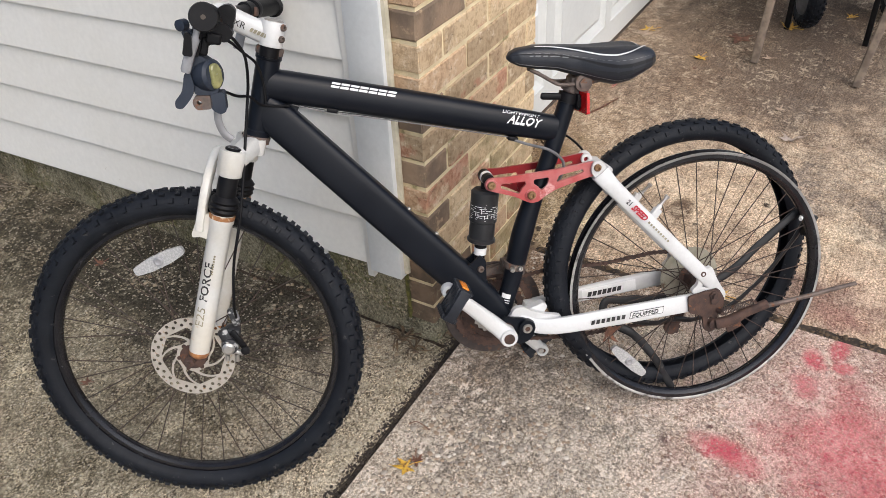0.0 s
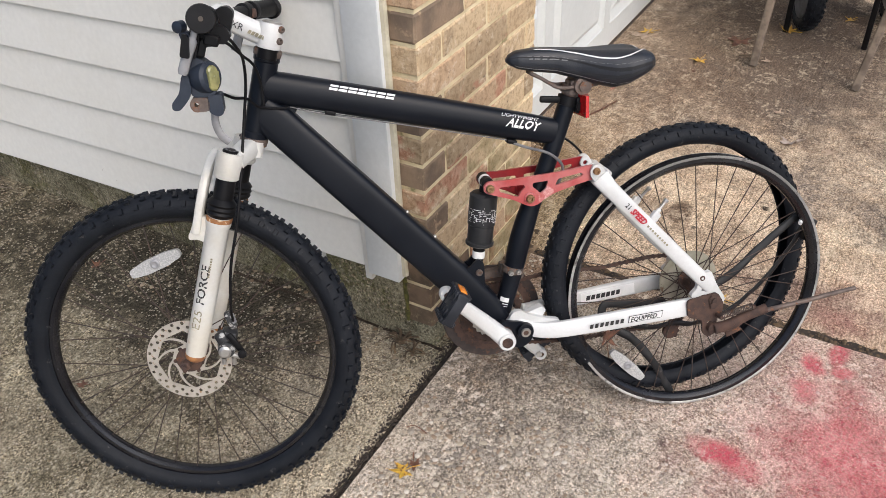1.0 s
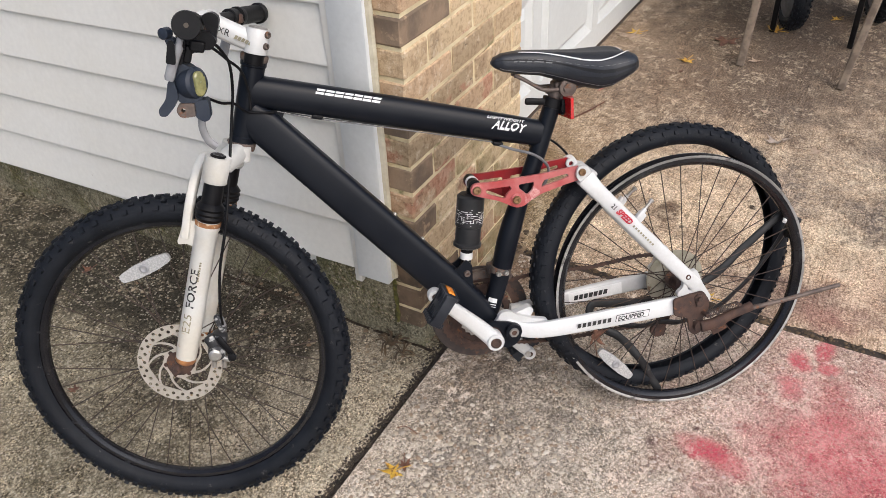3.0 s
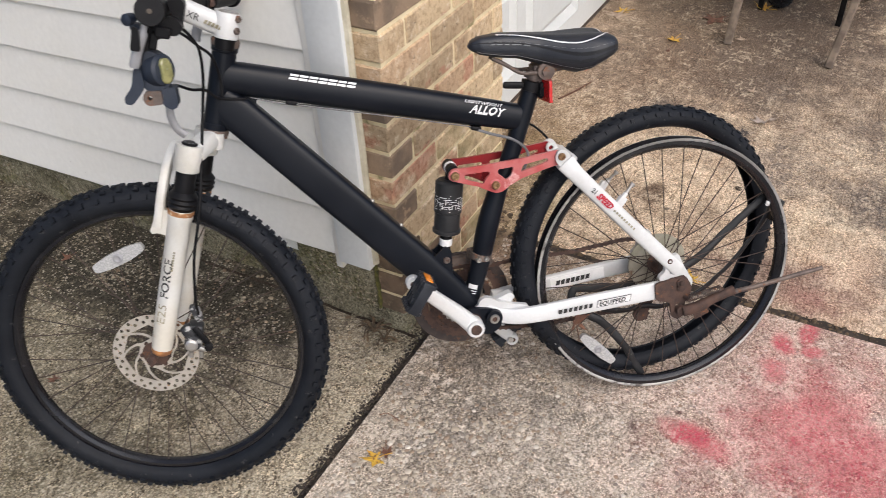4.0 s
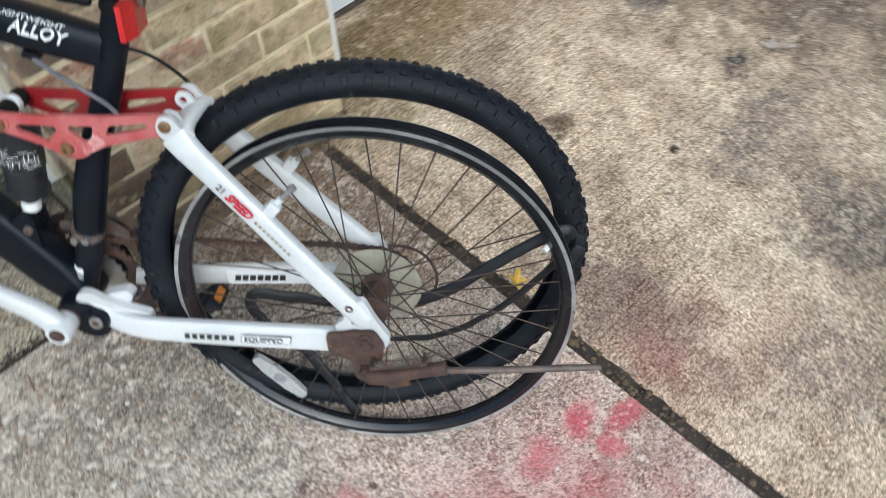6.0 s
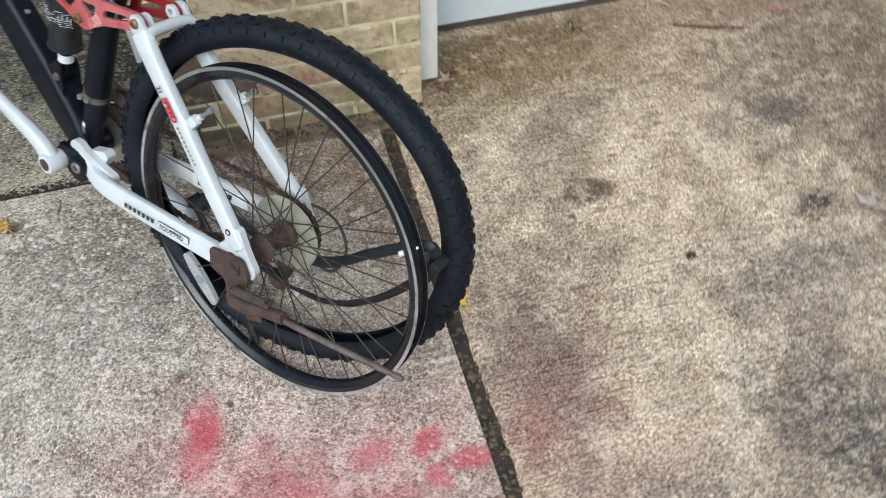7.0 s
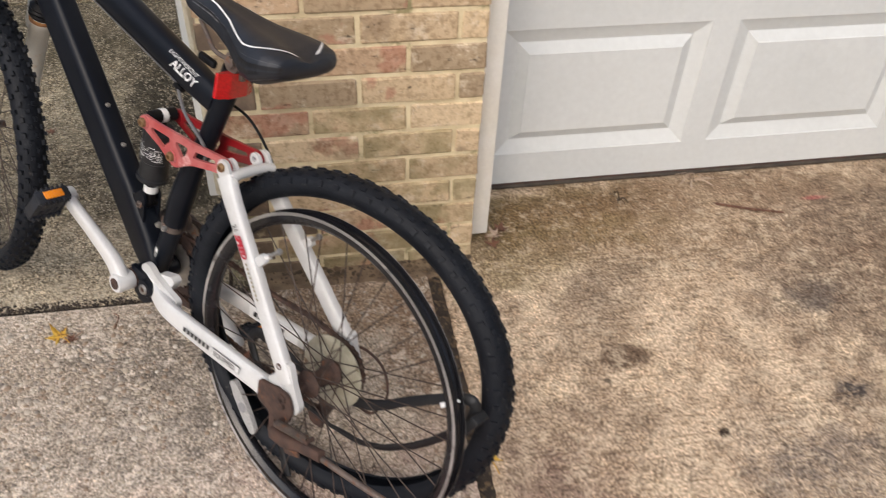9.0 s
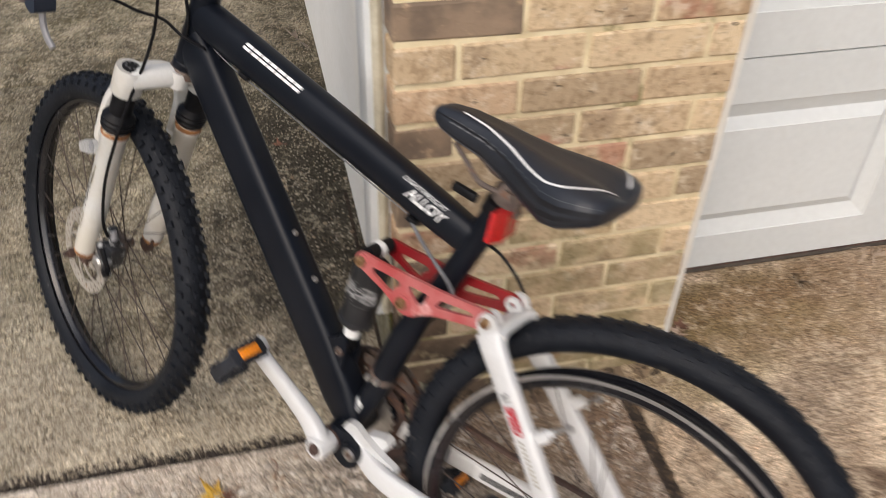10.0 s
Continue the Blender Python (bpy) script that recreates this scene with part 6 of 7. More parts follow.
mesh("spare_blade", sweep(smoothed([(-0.462, -0.215, 0.803), (-0.464, -0.214, 0.782), (-0.459, -0.212, 0.762), (-0.449, -0.210, 0.750)], 5), [(0.0035, 0.0060)] * 16, 10, 2.6), M_GREYP, pod, "grey alloy lever blade")

# ---------------------------------------------------------------- drive train
for s in (-1, 1):
    ex, ez = (0.1165, 0.136) if s < 0 else (0.118, 0.150)
    arm_pts = [(0.0, s * 0.075, 0.252)] + [(s * ex * a, s * b, 0.252 - s * ez * a) for a, b in ((0.24, 0.076), (0.62, 0.094), (0.89, 0.108), (1.0, 0.109))]
    arm_sz = [(0.013, 0.0178), (0.012, 0.0165), (0.0098, 0.0142), (0.0095, 0.0135), (0.0085, 0.0100)]
    crank = mesh("crank_arm", join(sweep(smoothed(arm_pts, 5), [tuple(a + (b - a) * (i % 5) / 5 for a, b in zip(arm_sz[min(i // 5, 3)], arm_sz[min(i // 5, 3) + 1])) if i < 20 else arm_sz[-1] for i in range(21)], 20, 3.0),
                                   lathe([(0.0105, 0.0), (0.0175, 0.0), (0.0185, 0.003), (0.0185, 0.030), (0.0165, 0.034), (0.0105, 0.034)], (0, s * 0.057, 0.252), (0, s, 0), 26)), M_WHITE, bike, "chipped white crank arm")
    mesh("pedal_eye", lathe([(0.0065, -0.010), (0.0125, -0.010), (0.0140, -0.007), (0.0140, 0.007), (0.0125, 0.010), (0.0065, 0.010)], (s * ex, s * 0.109, 0.252 - s * ez), (0, 1, 0), 22, closed=True), M_WHITE, crank)
    mesh("pedal_axle", lathe([(0.001, -0.0085), (0.0066, -0.0085), (0.0066, 0.0085), (0.001, 0.0085)], (s * ex, s * 0.109, 0.252 - s * ez), (0, 1, 0), 14), M_RUST, crank, "rusty pedal axle end")
    mesh("crank_bolt", lathe([(0.0112, 0.0), (0.0112, 0.0018), (0.0095, 0.0024), (0.0080, 0.0010), (0.0075, 0.0022), (0.0045, 0.0022), (0.0040, 0.001), (0.001, 0.001)], (0, s * 0.0905, 0.252), (0, s, 0), 20), M_RUST, crank, "rusty crank bolt")
    pc = Vector((s * 0.112, s * 0.150, 0.252 - s * (0.131 if s < 0 else 0.146)))
    tilt = -54 if s < 0 else -38
    pm = Matrix.Translation(pc) @ pose(0, 0, 0, 0, tilt, 0) @ Matrix.Diagonal((0.76, 0.64, 0.95, 1))
    body = join(block((0, 0.0, 0), (0.084, 0.084, 0.019), 0.006), *[block((e * 0.019, -0.022 + 0.022 * k, 0), (0.022, 0.012, 0.024), 0.003) for k in range(3) for e in (-1, 1)], block((0.038, 0, 0), (0.014, 0.092, 0.026), 0.004), block((-0.038, 0, 0), (0.014, 0.092, 0.026), 0.004),
                block((0, 0.042, 0), (0.080, 0.009, 0.022), 0.003), block((0, -0.042, 0), (0.080, 0.009, 0.022), 0.003), *[block((e * 0.038, -0.036 + 0.0145 * k, h), (0.013, 0.006, 0.006), 0.0015) for k in range(6) for e in (-1, 1) for h in (-0.014, 0.014)],
                *[block((0.019 * e, 0, 0), (0.010, 0.006, 0.020), 0.002) for e in (-1, 1)])
    ped = mesh("pedal", moved(pm, body), M_PEDAL, bike, "scuffed black plastic pedal with orange reflectors")
    for e in (-1, 1):
        mesh("reflector", moved(pm, block((e * 0.0458, 0, 0), (0.004, 0.052, 0.015), 0.001)), M_REFO, ped, "orange pedal reflector")
    mesh("spindle", rod(pc + Vector((0, -s * 0.056, 0)), pc + Vector((0, s * 0.02, 0)), 0.0065), M_STEEL, ped)
for n, r, y, m_ in ((42, 0.0865, 0.054, M_RUST), (32, 0.066, 0.047, M_RUST), (22, 0.046, 0.040, M_STEEL)):
    slots = [rounded([((r - 0.012) * math.cos(q + t), (r - 0.012) * math.sin(q + t)) for t in (0.15, 0.5, 0.85)] + [((r - 0.026) * math.cos(q + t), (r - 0.026) * math.sin(q + t)) for t in (0.80, 0.5, 0.20)], 0.003, 2) for q in (2 * math.pi * k / 5 for k in range(5))] if r > 0.05 else []
    mesh("chainring", moved(Matrix.Translation((0, 0, 0.252)), plate(teeth(n, r, 0.0045), [*slots, ring_pts(0, 0, 0.018, 16)], y, y + 0.0022)), m_, bike, "rusted chainring" if m_ is M_RUST else "small worn chainring", smooth=False)
guard = mesh("chain_guard", lathe([(0.086, 0.061), (0.106, 0.0605), (0.108, 0.063), (0.106, 0.0655), (0.098, 0.0665), (0.086, 0.065)], (0, 0, 0.252), (0, 1, 0), 64, closed=True), M_GUARD, bike, "dark brown chain guard ring")
mesh("spider", lathe([(0.018, 0.060), (0.07, 0.0605), (0.07, 0.0635), (0.018, 0.066)], (0, 0, 0.252), (0, 1, 0), 5, closed=True), M_BLACK, guard)


def chain_links(pts, y, step_=0.0127):
    """Rusted links along a path in the frame's plane."""
    v, f = [], []
    p = [Vector((a, y, b)) for a, b in pts]
    acc, out = 0.0, [p[0]]
    for a, b in zip(p, p[1:]):
        d, l = (b - a), (b - a).length
        while acc + l >= step_:
            a = a + d.normalized() * (step_ - acc)
            l -= step_ - acc
            acc = 0.0
            out.append(a)
        acc += l
    parts = []
    for i, (a, b) in enumerate(zip(out, out[1:])):
        ang = math.atan2(b.z - a.z, b.x - a.x)
        m = Matrix.Translation((a + b) / 2) @ Matrix.Rotation(-ang, 4, "Y")
        w = 0.0030 if i % 2 else 0.0021
        for e in (-1, 1):
            parts.append(moved(m, block((0, e * w, 0), (0.0160, 0.0011, 0.0056), 0)))
        parts.append(moved(Matrix.Translation(a), lathe([(0.0046, -0.0036), (0.0046, 0.0036)], seg=8)))
    return join(*parts)


arc = lambda cx, cz, r, a0, a1, n=24: [(cx + r * math.cos(a0 + (a1 - a0) * k / n), cz + r * math.sin(a0 + (a1 - a0) * k / n)) for k in range(n + 1)]
chain_path = arc(0.437, 0.2725, 0.052, -1.2, 1.62) + [(0.36, 0.330), (0.25, 0.322), (0.13, 0.328)] + arc(0, 0.252, 0.068, 1.35, 4.75) + [(0.10, 0.166), (0.20, 0.158), (0.30, 0.160), (0.38, 0.156)] + arc(0.405, 0.140, 0.018, 1.6, -1.2, 8) + arc(0.428, 0.195, 0.018, 3.0, 0.4, 8)
mesh("chain", chain_links(chain_path, 0.048), M_RUST, bike, "rusted brown chain", smooth=False)
derail = mesh("rear_derailleur", join(block((0.436, 0.066, 0.222), (0.026, 0.018, 0.060), 0.005, pose(0, 0, 0, 0, 12, 0)), plate(rounded([(0.393, 0.130), (0.412, 0.122), (0.443, 0.188), (0.436, 0.206), (0.418, 0.200)], 0.008), [], 0.042, 0.0435), plate(rounded([(0.393, 0.130), (0.412, 0.122), (0.443, 0.188), (0.436, 0.206), (0.418, 0.200)], 0.008), [], 0.052, 0.0535), lathe([(0.004, 0.0435), (0.0165, 0.0435), (0.0165, 0.0515), (0.004, 0.0515)], (0.405, 0, 0.140), (0, 1, 0), 14), lathe([(0.004, 0.0435), (0.0165, 0.0435), (0.0165, 0.0515), (0.004, 0.0515)], (0.428, 0, 0.195), (0, 1, 0), 14)), M_RUST, bike, "rusted rear derailleur")
front_mech = mesh("front_derailleur", join(lathe([(0.0185, -0.007), (0.0222, -0.0065), (0.0222, 0.0065), (0.0185, 0.007)], (0.040, 0, 0.372), (0.26, 0, 0.966), 22), block((0.030, 0.030, 0.362), (0.024, 0.020, 0.030), 0.004), plate(rounded([(-0.03, 0.352), (0.05, 0.358), (0.075, 0.338), (0.07, 0.325), (0.02, 0.338), (-0.03, 0.336)], 0.006), [], 0.058, 0.0595), plate(rounded([(-0.03, 0.352), (0.05, 0.358), (0.075, 0.338), (0.07, 0.325), (0.02, 0.338), (-0.03, 0.336)], 0.006), [], 0.043, 0.0445)), M_RUSTG, bike, "rusted front derailleur")
for x in (-0.006, 0.010):
    bolt("bolt", (0.036 + x, -0.0215, 0.372), (0.1, -1, 0), 0.0055, 0.007, M_STEEL, front_mech, "bright clamp bolt")

# kickstand at the rear axle
kick = tagged(mesh("kickstand", plate(rounded([(0.382, 0.279), (0.448, 0.288), (0.462, 0.262), (0.458, 0.236), (0.448, 0.230), (0.446, 0.196), (0.432, 0.188), (0.418, 0.196), (0.414, 0.232), (0.384, 0.240)], 0.008), [ring_pts(0.430, 0.222, 0.004, 8)], -0.0855, -0.0800), M_RUST, bike, smooth=False), "rust-brown kickstand bracket with spring and leg")
mesh("stand_body", join(sweep(smoothed([(0.438, -0.096, 0.212), (0.470, -0.100, 0.218), (0.505, -0.101, 0.232), (0.548, -0.101, 0.243)], 5), [(0.009, 0.0115)] * 8 + [(0.008, 0.0095)] * 8, 14, 3), lathe([(0.003, 0), (0.011, 0), (0.011, 0.012), (0.003, 0.013)], (0.436, -0.084, 0.212), (0, -1, 0), 12), block((0.478, -0.093, 0.205), (0.034, 0.004, 0.030), 0.002, pose(0, 0, 0, 0, -20, 0))), M_RUST, kick)
mesh("stand_leg", sweep(smoothed([(0.510, -0.101, 0.236), (0.60, -0.098, 0.240), (0.70, -0.093, 0.247), (0.756, -0.090, 0.2505)], 5), [0.0050] * 12 + [0.0046] * 3 + [0.0042], 12), M_RUSTG, kick, "dull steel stand leg")
helix = [Vector((0.450 + 0.066 * k / 190, -0.104 + 0.0062 * math.cos(k * 2 * math.pi / 10), 0.243 + 0.012 * k / 190 + 0.0062 * math.sin(k * 2 * math.pi / 10))) for k in range(191)]
mesh("spring", sweep(helix, 0.0011, 5), M_RUSTG, kick, "coiled return spring")
for a, b in (((0.447, -0.086, 0.238), (0.447, -0.108, 0.240)), ((0.518, -0.092, 0.252), (0.518, -0.108, 0.254))):
    mesh("spring_hook", rod(a, b, 0.004), M_RUST, kick)
mesh("stand_bolt", join(lathe([(0.003, 0), (0.0085, 0), (0.0085, 0.005), (0.003, 0.006)], (0.438, -0.0855, 0.262), (0, -1, 0), 6)), M_RUST, kick)

# cables
def cable(name, pts, r, mat, label=""):
    return mesh(name, sweep(smoothed(pts, 8), r, 8), mat, bike, label)


cable("brake_cable", [(-0.462, -0.150, 0.915), (-0.437, -0.095, 0.898), (-0.422, -0.078, 0.872), (-0.418, -0.070, 0.85), (-0.422, -0.062, 0.81), (-0.432, -0.060, 0.765), (-0.442, -0.066, 0.72), (-0.455, -0.082, 0.66), (-0.475, -0.096, 0.58), (-0.500, -0.098, 0.50), (-0.515, -0.092, 0.42), (-0.518, -0.080, 0.385)], 0.0027, M_BLACK, "black brake cable")
cable("gear_cable", [(-0.455, -0.130, 0.900), (-0.441, -0.070, 0.886), (-0.421, -0.055, 0.862), (-0.404, -0.034, 0.838), (-0.398, -0.026, 0.80), (-0.400, -0.026, 0.765)], 0.0025, M_BLACK, "black gear cable")
cable("gear_cable", [(-0.455, -0.200, 0.825), (-0.458, -0.120, 0.812), (-0.442, -0.080, 0.795), (-0.424, -0.050, 0.786), (-0.405, -0.030, 0.765), (-0.36, -0.024, 0.757)], 0.0025, M_BLACK)
for y in (-0.010, 0.004):
    cable("inner_wire", [(-0.355, y, 0.756), (-0.30, y, 0.737), (-0.15, y, 0.697), (0.045, y, 0.643)], 0.0011, M_HOUSING, "thin dark gear wire")
for x, z in ((-0.285, 0.737), (0.050, 0.640)):
    mesh("cable_stop", block((x, -0.006, z), (0.020, 0.022, 0.008), 0.002, pose(0, 0, 0, 0, 16, 0)), M_BLACK, bike)
cable("brake_hose", [(0.045, -0.010, 0.640), (0.075, -0.026, 0.629), (0.112, -0.042, 0.617), (0.140, -0.036, 0.590), (0.142, -0.022, 0.560), (0.125, -0.019, 0.53)], 0.0028, M_HOUSING, "grey cable housing")
cable("gear_cable", [(0.05, 0.008, 0.640), (0.10, 0.030, 0.635), (0.16, 0.038, 0.625), (0.20, 0.045, 0.592), (0.225, 0.052, 0.55), (0.24, 0.056, 0.51)], 0.0024, M_BLACK)
cable("gear_cable", [(0.385, 0.078, 0.262), (0.44, 0.086, 0.300), (0.495, 0.088, 0.290), (0.520, 0.084, 0.245), (0.500, 0.078, 0.195), (0.455, 0.074, 0.196)], 0.0024, M_RUST, "brown looped cable housing")

# ---------------------------------------------------------------- loose rear tyre and inner tube
TA = Vector((-0.150, 1.0, -0.030)).normalized()
TX = (Vector((1, 0, 0)) - TA.x * TA).normalized()
TZ = TX.cross(TA)
TC = Vector((0.422, 0.050, 0.3115))
TYRE = BIKE @ Matrix(((TX.x, TA.x, TZ.x, TC.x), (TX.y, TA.y, TZ.y, TC.y), (TX.z, TA.z, TZ.z, TC.z), (0, 0, 0, 1)))
tyre = mesh("rear_tyre", tyre_mesh(0.2975, 0.0245, 0.935), M_RUBBER, bike, "loose black knobbly tyre slipped off the rear rim")
tyre.matrix_local = BIKE.inverted() @ TYRE
mesh("tread", knob_mesh(0.2975, 0.0245, 0.935, tall=0.55), M_RUBBER, tyre, sharp=10)
tube_path = smoothed([(0.392, 0.010, 0.006), (0.372, 0.010, 0.045), (0.352, 0.012, 0.088), (0.306, 0.020, 0.152), (0.262, 0.027, 0.182), (0.240, 0.030, 0.215), (0.250, 0.034, 0.238), (0.300, 0.040, 0.230), (0.37, 0.042, 0.222), (0.44, 0.040, 0.226), (0.525, 0.032, 0.258), (0.61, 0.030, 0.325), (0.685, 0.028, 0.384),
                      (0.706, 0.030, 0.386), (0.708, 0.034, 0.358), (0.682, 0.038, 0.308), (0.62, 0.040, 0.232), (0.54, 0.040, 0.172), (0.46, 0.036, 0.156), (0.40, 0.026, 0.172), (0.345, 0.010, 0.178), (0.285, 0.004, 0.202)], 8)
nt = len(tube_path)
tube = mesh("inner_tube", sweep([p + Vector((0, 0.002 * noise.noise(p * 30), 0.002 * noise.noise(p * 41))) for p in tube_path], [(0.0042 + 0.002 * noise.noise(Vector((i * 0.21, 0, 0))), 0.0088 + 0.003 * noise.noise(Vector((i * 0.17, 3, 0)))) for i in range(nt)], 14, 2.4), M_TUBE, bike, "limp black inner tube looped through the rear spokes")
mesh("valve", join(rod((0.690, 0.016, 0.390), (0.676, -0.002, 0.382), 0.0030), rod((0.680, 0.003, 0.384), (0.672, -0.006, 0.379), 0.0042)), M_DECAL, tube, "pale valve cap")
mesh("strap", block((0.712, 0.030, 0.350), (0.016, 0.030, 0.050), 0.003, pose(0, 0, 0, 0, 25, 0)), M_TUBE, tube)

# ---------------------------------------------------------------- joints, leaves and litter
def rough_strip(name, x0, x1, y0, y1, top, mat, label, seed, amp=0.005, res=0.012):
    """A rotten, uneven strip lying in a joint."""
    nx, ny = max(2, int((x1 - x0) / res)), max(2, int((y1 - y0) / res))
    nx, ny = min(nx, 140), min(ny, 140)
    v = [(x0 + (x1 - x0) * i / nx, y0 + (y1 - y0) * j / ny, top + amp * noise.noise(Vector((x0 + (x1 - x0) * i / nx, y0 + (y1 - y0) * j / ny, seed)) * 28)) for i in range(nx + 1) for j in range(ny + 1)]
    f = [(i * (ny + 1) + j, (i + 1) * (ny + 1) + j, (i + 1) * (ny + 1) + j + 1, i * (ny + 1) + j + 1) for i in range(nx) for j in range(ny)]
    return tagged(mesh(name, (v, f), mat), label, "joint filler", kind="structure")


M_SANDY = plain("damp_sandy_soil", (0.27, 0.195, 0.12), (0.16, 0.112, 0.072), 0.95, 0, 22, 220, 0.9, 0.004, c3=(0.07, 0.05, 0.034), amount=0.55, spot=26)
M_ROT = plain("rotten_joint_wood", (0.050, 0.036, 0.025), (0.024, 0.018, 0.014), 0.9, 0, 30, 200, 0.9, 0.003, c3=(0.14, 0.10, 0.06), amount=0.61, spot=60)
rough_strip("joint_board", 0.444, 0.480, -1.24, 0.01, G - 0.006, M_ROT, "rotten dark wooden joint strip between slabs", 3)
rough_strip("joint_soil", -3.2, 0.05, -0.060, -0.035, G - 0.012, M_ROT, "dark soil in the slab joint", 5)
rough_strip("joint_soil_far", -3.2, 0.03, 1.535, 1.568, G - 0.014, M_ROT, "dark soil in the walk joint", 15)
rough_strip("base_crack", -0.019, -0.010, -0.03, 0.75, G - 0.0005, M_DIRT, "dark wet crack with soil along the foundation", 21, 0.0045, 0.008)
rough_strip("joint_soil_wall", 0.03, 0.56, -0.066, 0.012, G - 0.0005, M_SANDY, "damp sandy soil along the brick pier", 6, 0.004)
rough_strip("bed_mulch", -3.2, 0.474, -2.6, -1.245, G - 0.016, M_DIRT, "dark mulch bed with leaf litter", 9, 0.012, 0.02)


def leaf_mesh(size, lobes, seed, curl):
    """A lobed leaf with veins' fold, curled edges and a stalk."""
    rnd = random.Random(seed)
    out = []
    n = lobes
    for k in range(n):
        a = radians(-126 + 252 * k / (n - 1)) + rnd.uniform(-0.08, 0.08)
        r = size * (1.0 - 0.30 * abs(k - (n - 1) / 2) / ((n - 1) / 2)) * rnd.uniform(0.85, 1.1)
        for da, q in ((-0.24, 0.56), (-0.14, 0.74), (-0.09, 0.70), (0.0, 1.0), (0.09, 0.72), (0.14, 0.76), (0.24, 0.55)):
            out.append((a + da, r * q))
        if k < n - 1:
            out.append((a + radians(126 / (n - 1)), size * 0.38 * rnd.uniform(0.8, 1.2)))
    ph = rnd.uniform(0, 6)
    lift = lambda r, a: curl * size * ((r / size) ** 2 * (0.55 + 0.45 * math.sin(2 * a + ph)) + 0.10 * math.sin(9 * a + ph) * r / size)
    v, f = [(0, 0, 0.002)], []
    m = len(out)
    for q in (0.5, 1.0):
        for a, r in out:
            v.append((q * r * math.sin(a), q * r * math.cos(a), 0.002 + lift(q * r, a)))
    for i in range(m - 1):
        f += [(0, 1 + i, 2 + i), (1 + i, 1 + m + i, 2 + m + i, 2 + i)]
    stalk = sweep(smoothed([(0, 0, 0.002), (0.1 * size, -0.5 * size, 0.004), (0.05 * size, -1.0 * size, 0.006 + 0.1 * size * curl)], 4), 0.0011, 5)
    return join((v, f), stalk)


def leaf(x, y, size, mat, label, turn, seed, curl=0.35, z=None, tilt=(0, 0), lobes=5):
    ob = tagged(mesh("leaf", leaf_mesh(size, lobes, seed, curl), mat, sharp=60), label, "leaf", "fallen leaves")
    ob.matrix_world = pose(x, y, G + 0.0005 if z is None else z, tilt[0], tilt[1], turn)
    sol = ob.modifiers.new("thickness", "SOLIDIFY")
    sol.thickness = 0.0006
    return ob


leaf(-0.372, -0.142, 0.036, M_LEAFY, "yellow maple leaf with brown spots on the slab", 40, 1, 0.55)
leaf(-0.345, -0.152, 0.024, M_LEAFB, "shrivelled brown leaf on the slab", 120, 21, 0.9)
leaf(-0.565, -0.138, 0.046, M_LEAFC, "pale cream leaf by the slab joint", 150, 2, 0.3)
leaf(0.476, -0.585, 0.036, M_LEAFY, "orange-yellow leaf stuck in the slab joint", 20, 3, 0.9, G + 0.008, (25, 10))
leaf(1.915, -0.128, 0.050, M_LEAFY, "bright yellow maple leaf on the driveway", 75, 4, 0.4)
leaf(2.365, -0.388, 0.055, M_LEAFY, "yellow maple leaf below the cart", -20, 5, 0.6)
leaf(2.60, -0.60, 0.035, M_LEAFY, "greenish yellow leaf on the driveway", 50, 25, 0.4)
leaf(1.390, -0.582, 0.066, M_LEAFG, "curled grey-brown leaf on the driveway", 110, 6, 0.9, None, (12, 0))
leaf(1.372, -0.702, 0.044, M_LEAFT, "pale curled leaf on the driveway", 200, 7, 0.6)
leaf(2.05, 0.165, 0.068, M_LEAFT, "pale dry leaf near the garage door", 250, 8, 0.4)
leaf(2.11, 0.150, 0.050, M_LEAFY, "dull yellow leaf near the garage door", 30, 9, 0.5)
leaf(2.014, -0.372, 0.030, M_LEAFT, "small pale leaf on the driveway", 10, 10, 0.5)
leaf(2.10, -0.727, 0.032, M_LEAFT, "small pale leaf beside the cart", 60, 11, 0.5)
leaf(2.503, -0.729, 0.045, M_LEAFT, "pale dry leaf below the cart", 160, 12, 0.5)
leaf(1.588, -0.500, 0.026, M_LEAFT, "small crumpled pale leaf", 310, 13, 0.9)
leaf(2.177, -0.222, 0.085, M_LEAFB, "broad red-brown leaf on the driveway", 85, 14, 0.25)
leaf(-0.062, 1.66, 0.085, M_LEAFG, "large grey lobed leaf against the foundation", 140, 15, 0.35, 0.012, (35, -30))
leaf(-0.523, 0.676, 0.022, M_LEAFB, "small rusty leaf on the mossy walk", 15, 16, 0.5)
leaf(-0.175, 1.02, 0.026, M_LEAFB, "small curled brown leaf by the wall", 70, 26, 0.9)
leaf(0.640, 0.062, 0.034, M_LEAFT, "curled tan leaf at the jamb's foot", 100, 17, 0.9)
leaf(0.622, 0.030, 0.030, M_LEAFB, "crumpled brown leaf at the jamb's foot", 200, 18, 0.9)
leaf(0.655, 0.080, 0.030, M_LEAFB, "dark dry leaf at the jamb's foot", 330, 27, 0.8)
leaf(0.387, -1.308, 0.050, M_LEAFG, "pale leaf on the mulch", 40, 19, 0.6)
leaf(0.239, -1.351, 0.050, M_LEAFT, "pale maple leaf on the mulch", 240, 20, 0.6)
leaf(0.466, -1.375, 0.040, M_LEAFT, "dry leaf on the mulch", 80, 28, 0.6)
leaf(0.897, -1.186, 0.038, M_LEAFT, "pale curled maple leaf on the driveway", 130, 31, 0.6)
leaf(1.339, -1.097, 0.032, M_LEAFY, "dull yellow leaf on the driveway", 15, 32, 0.5)
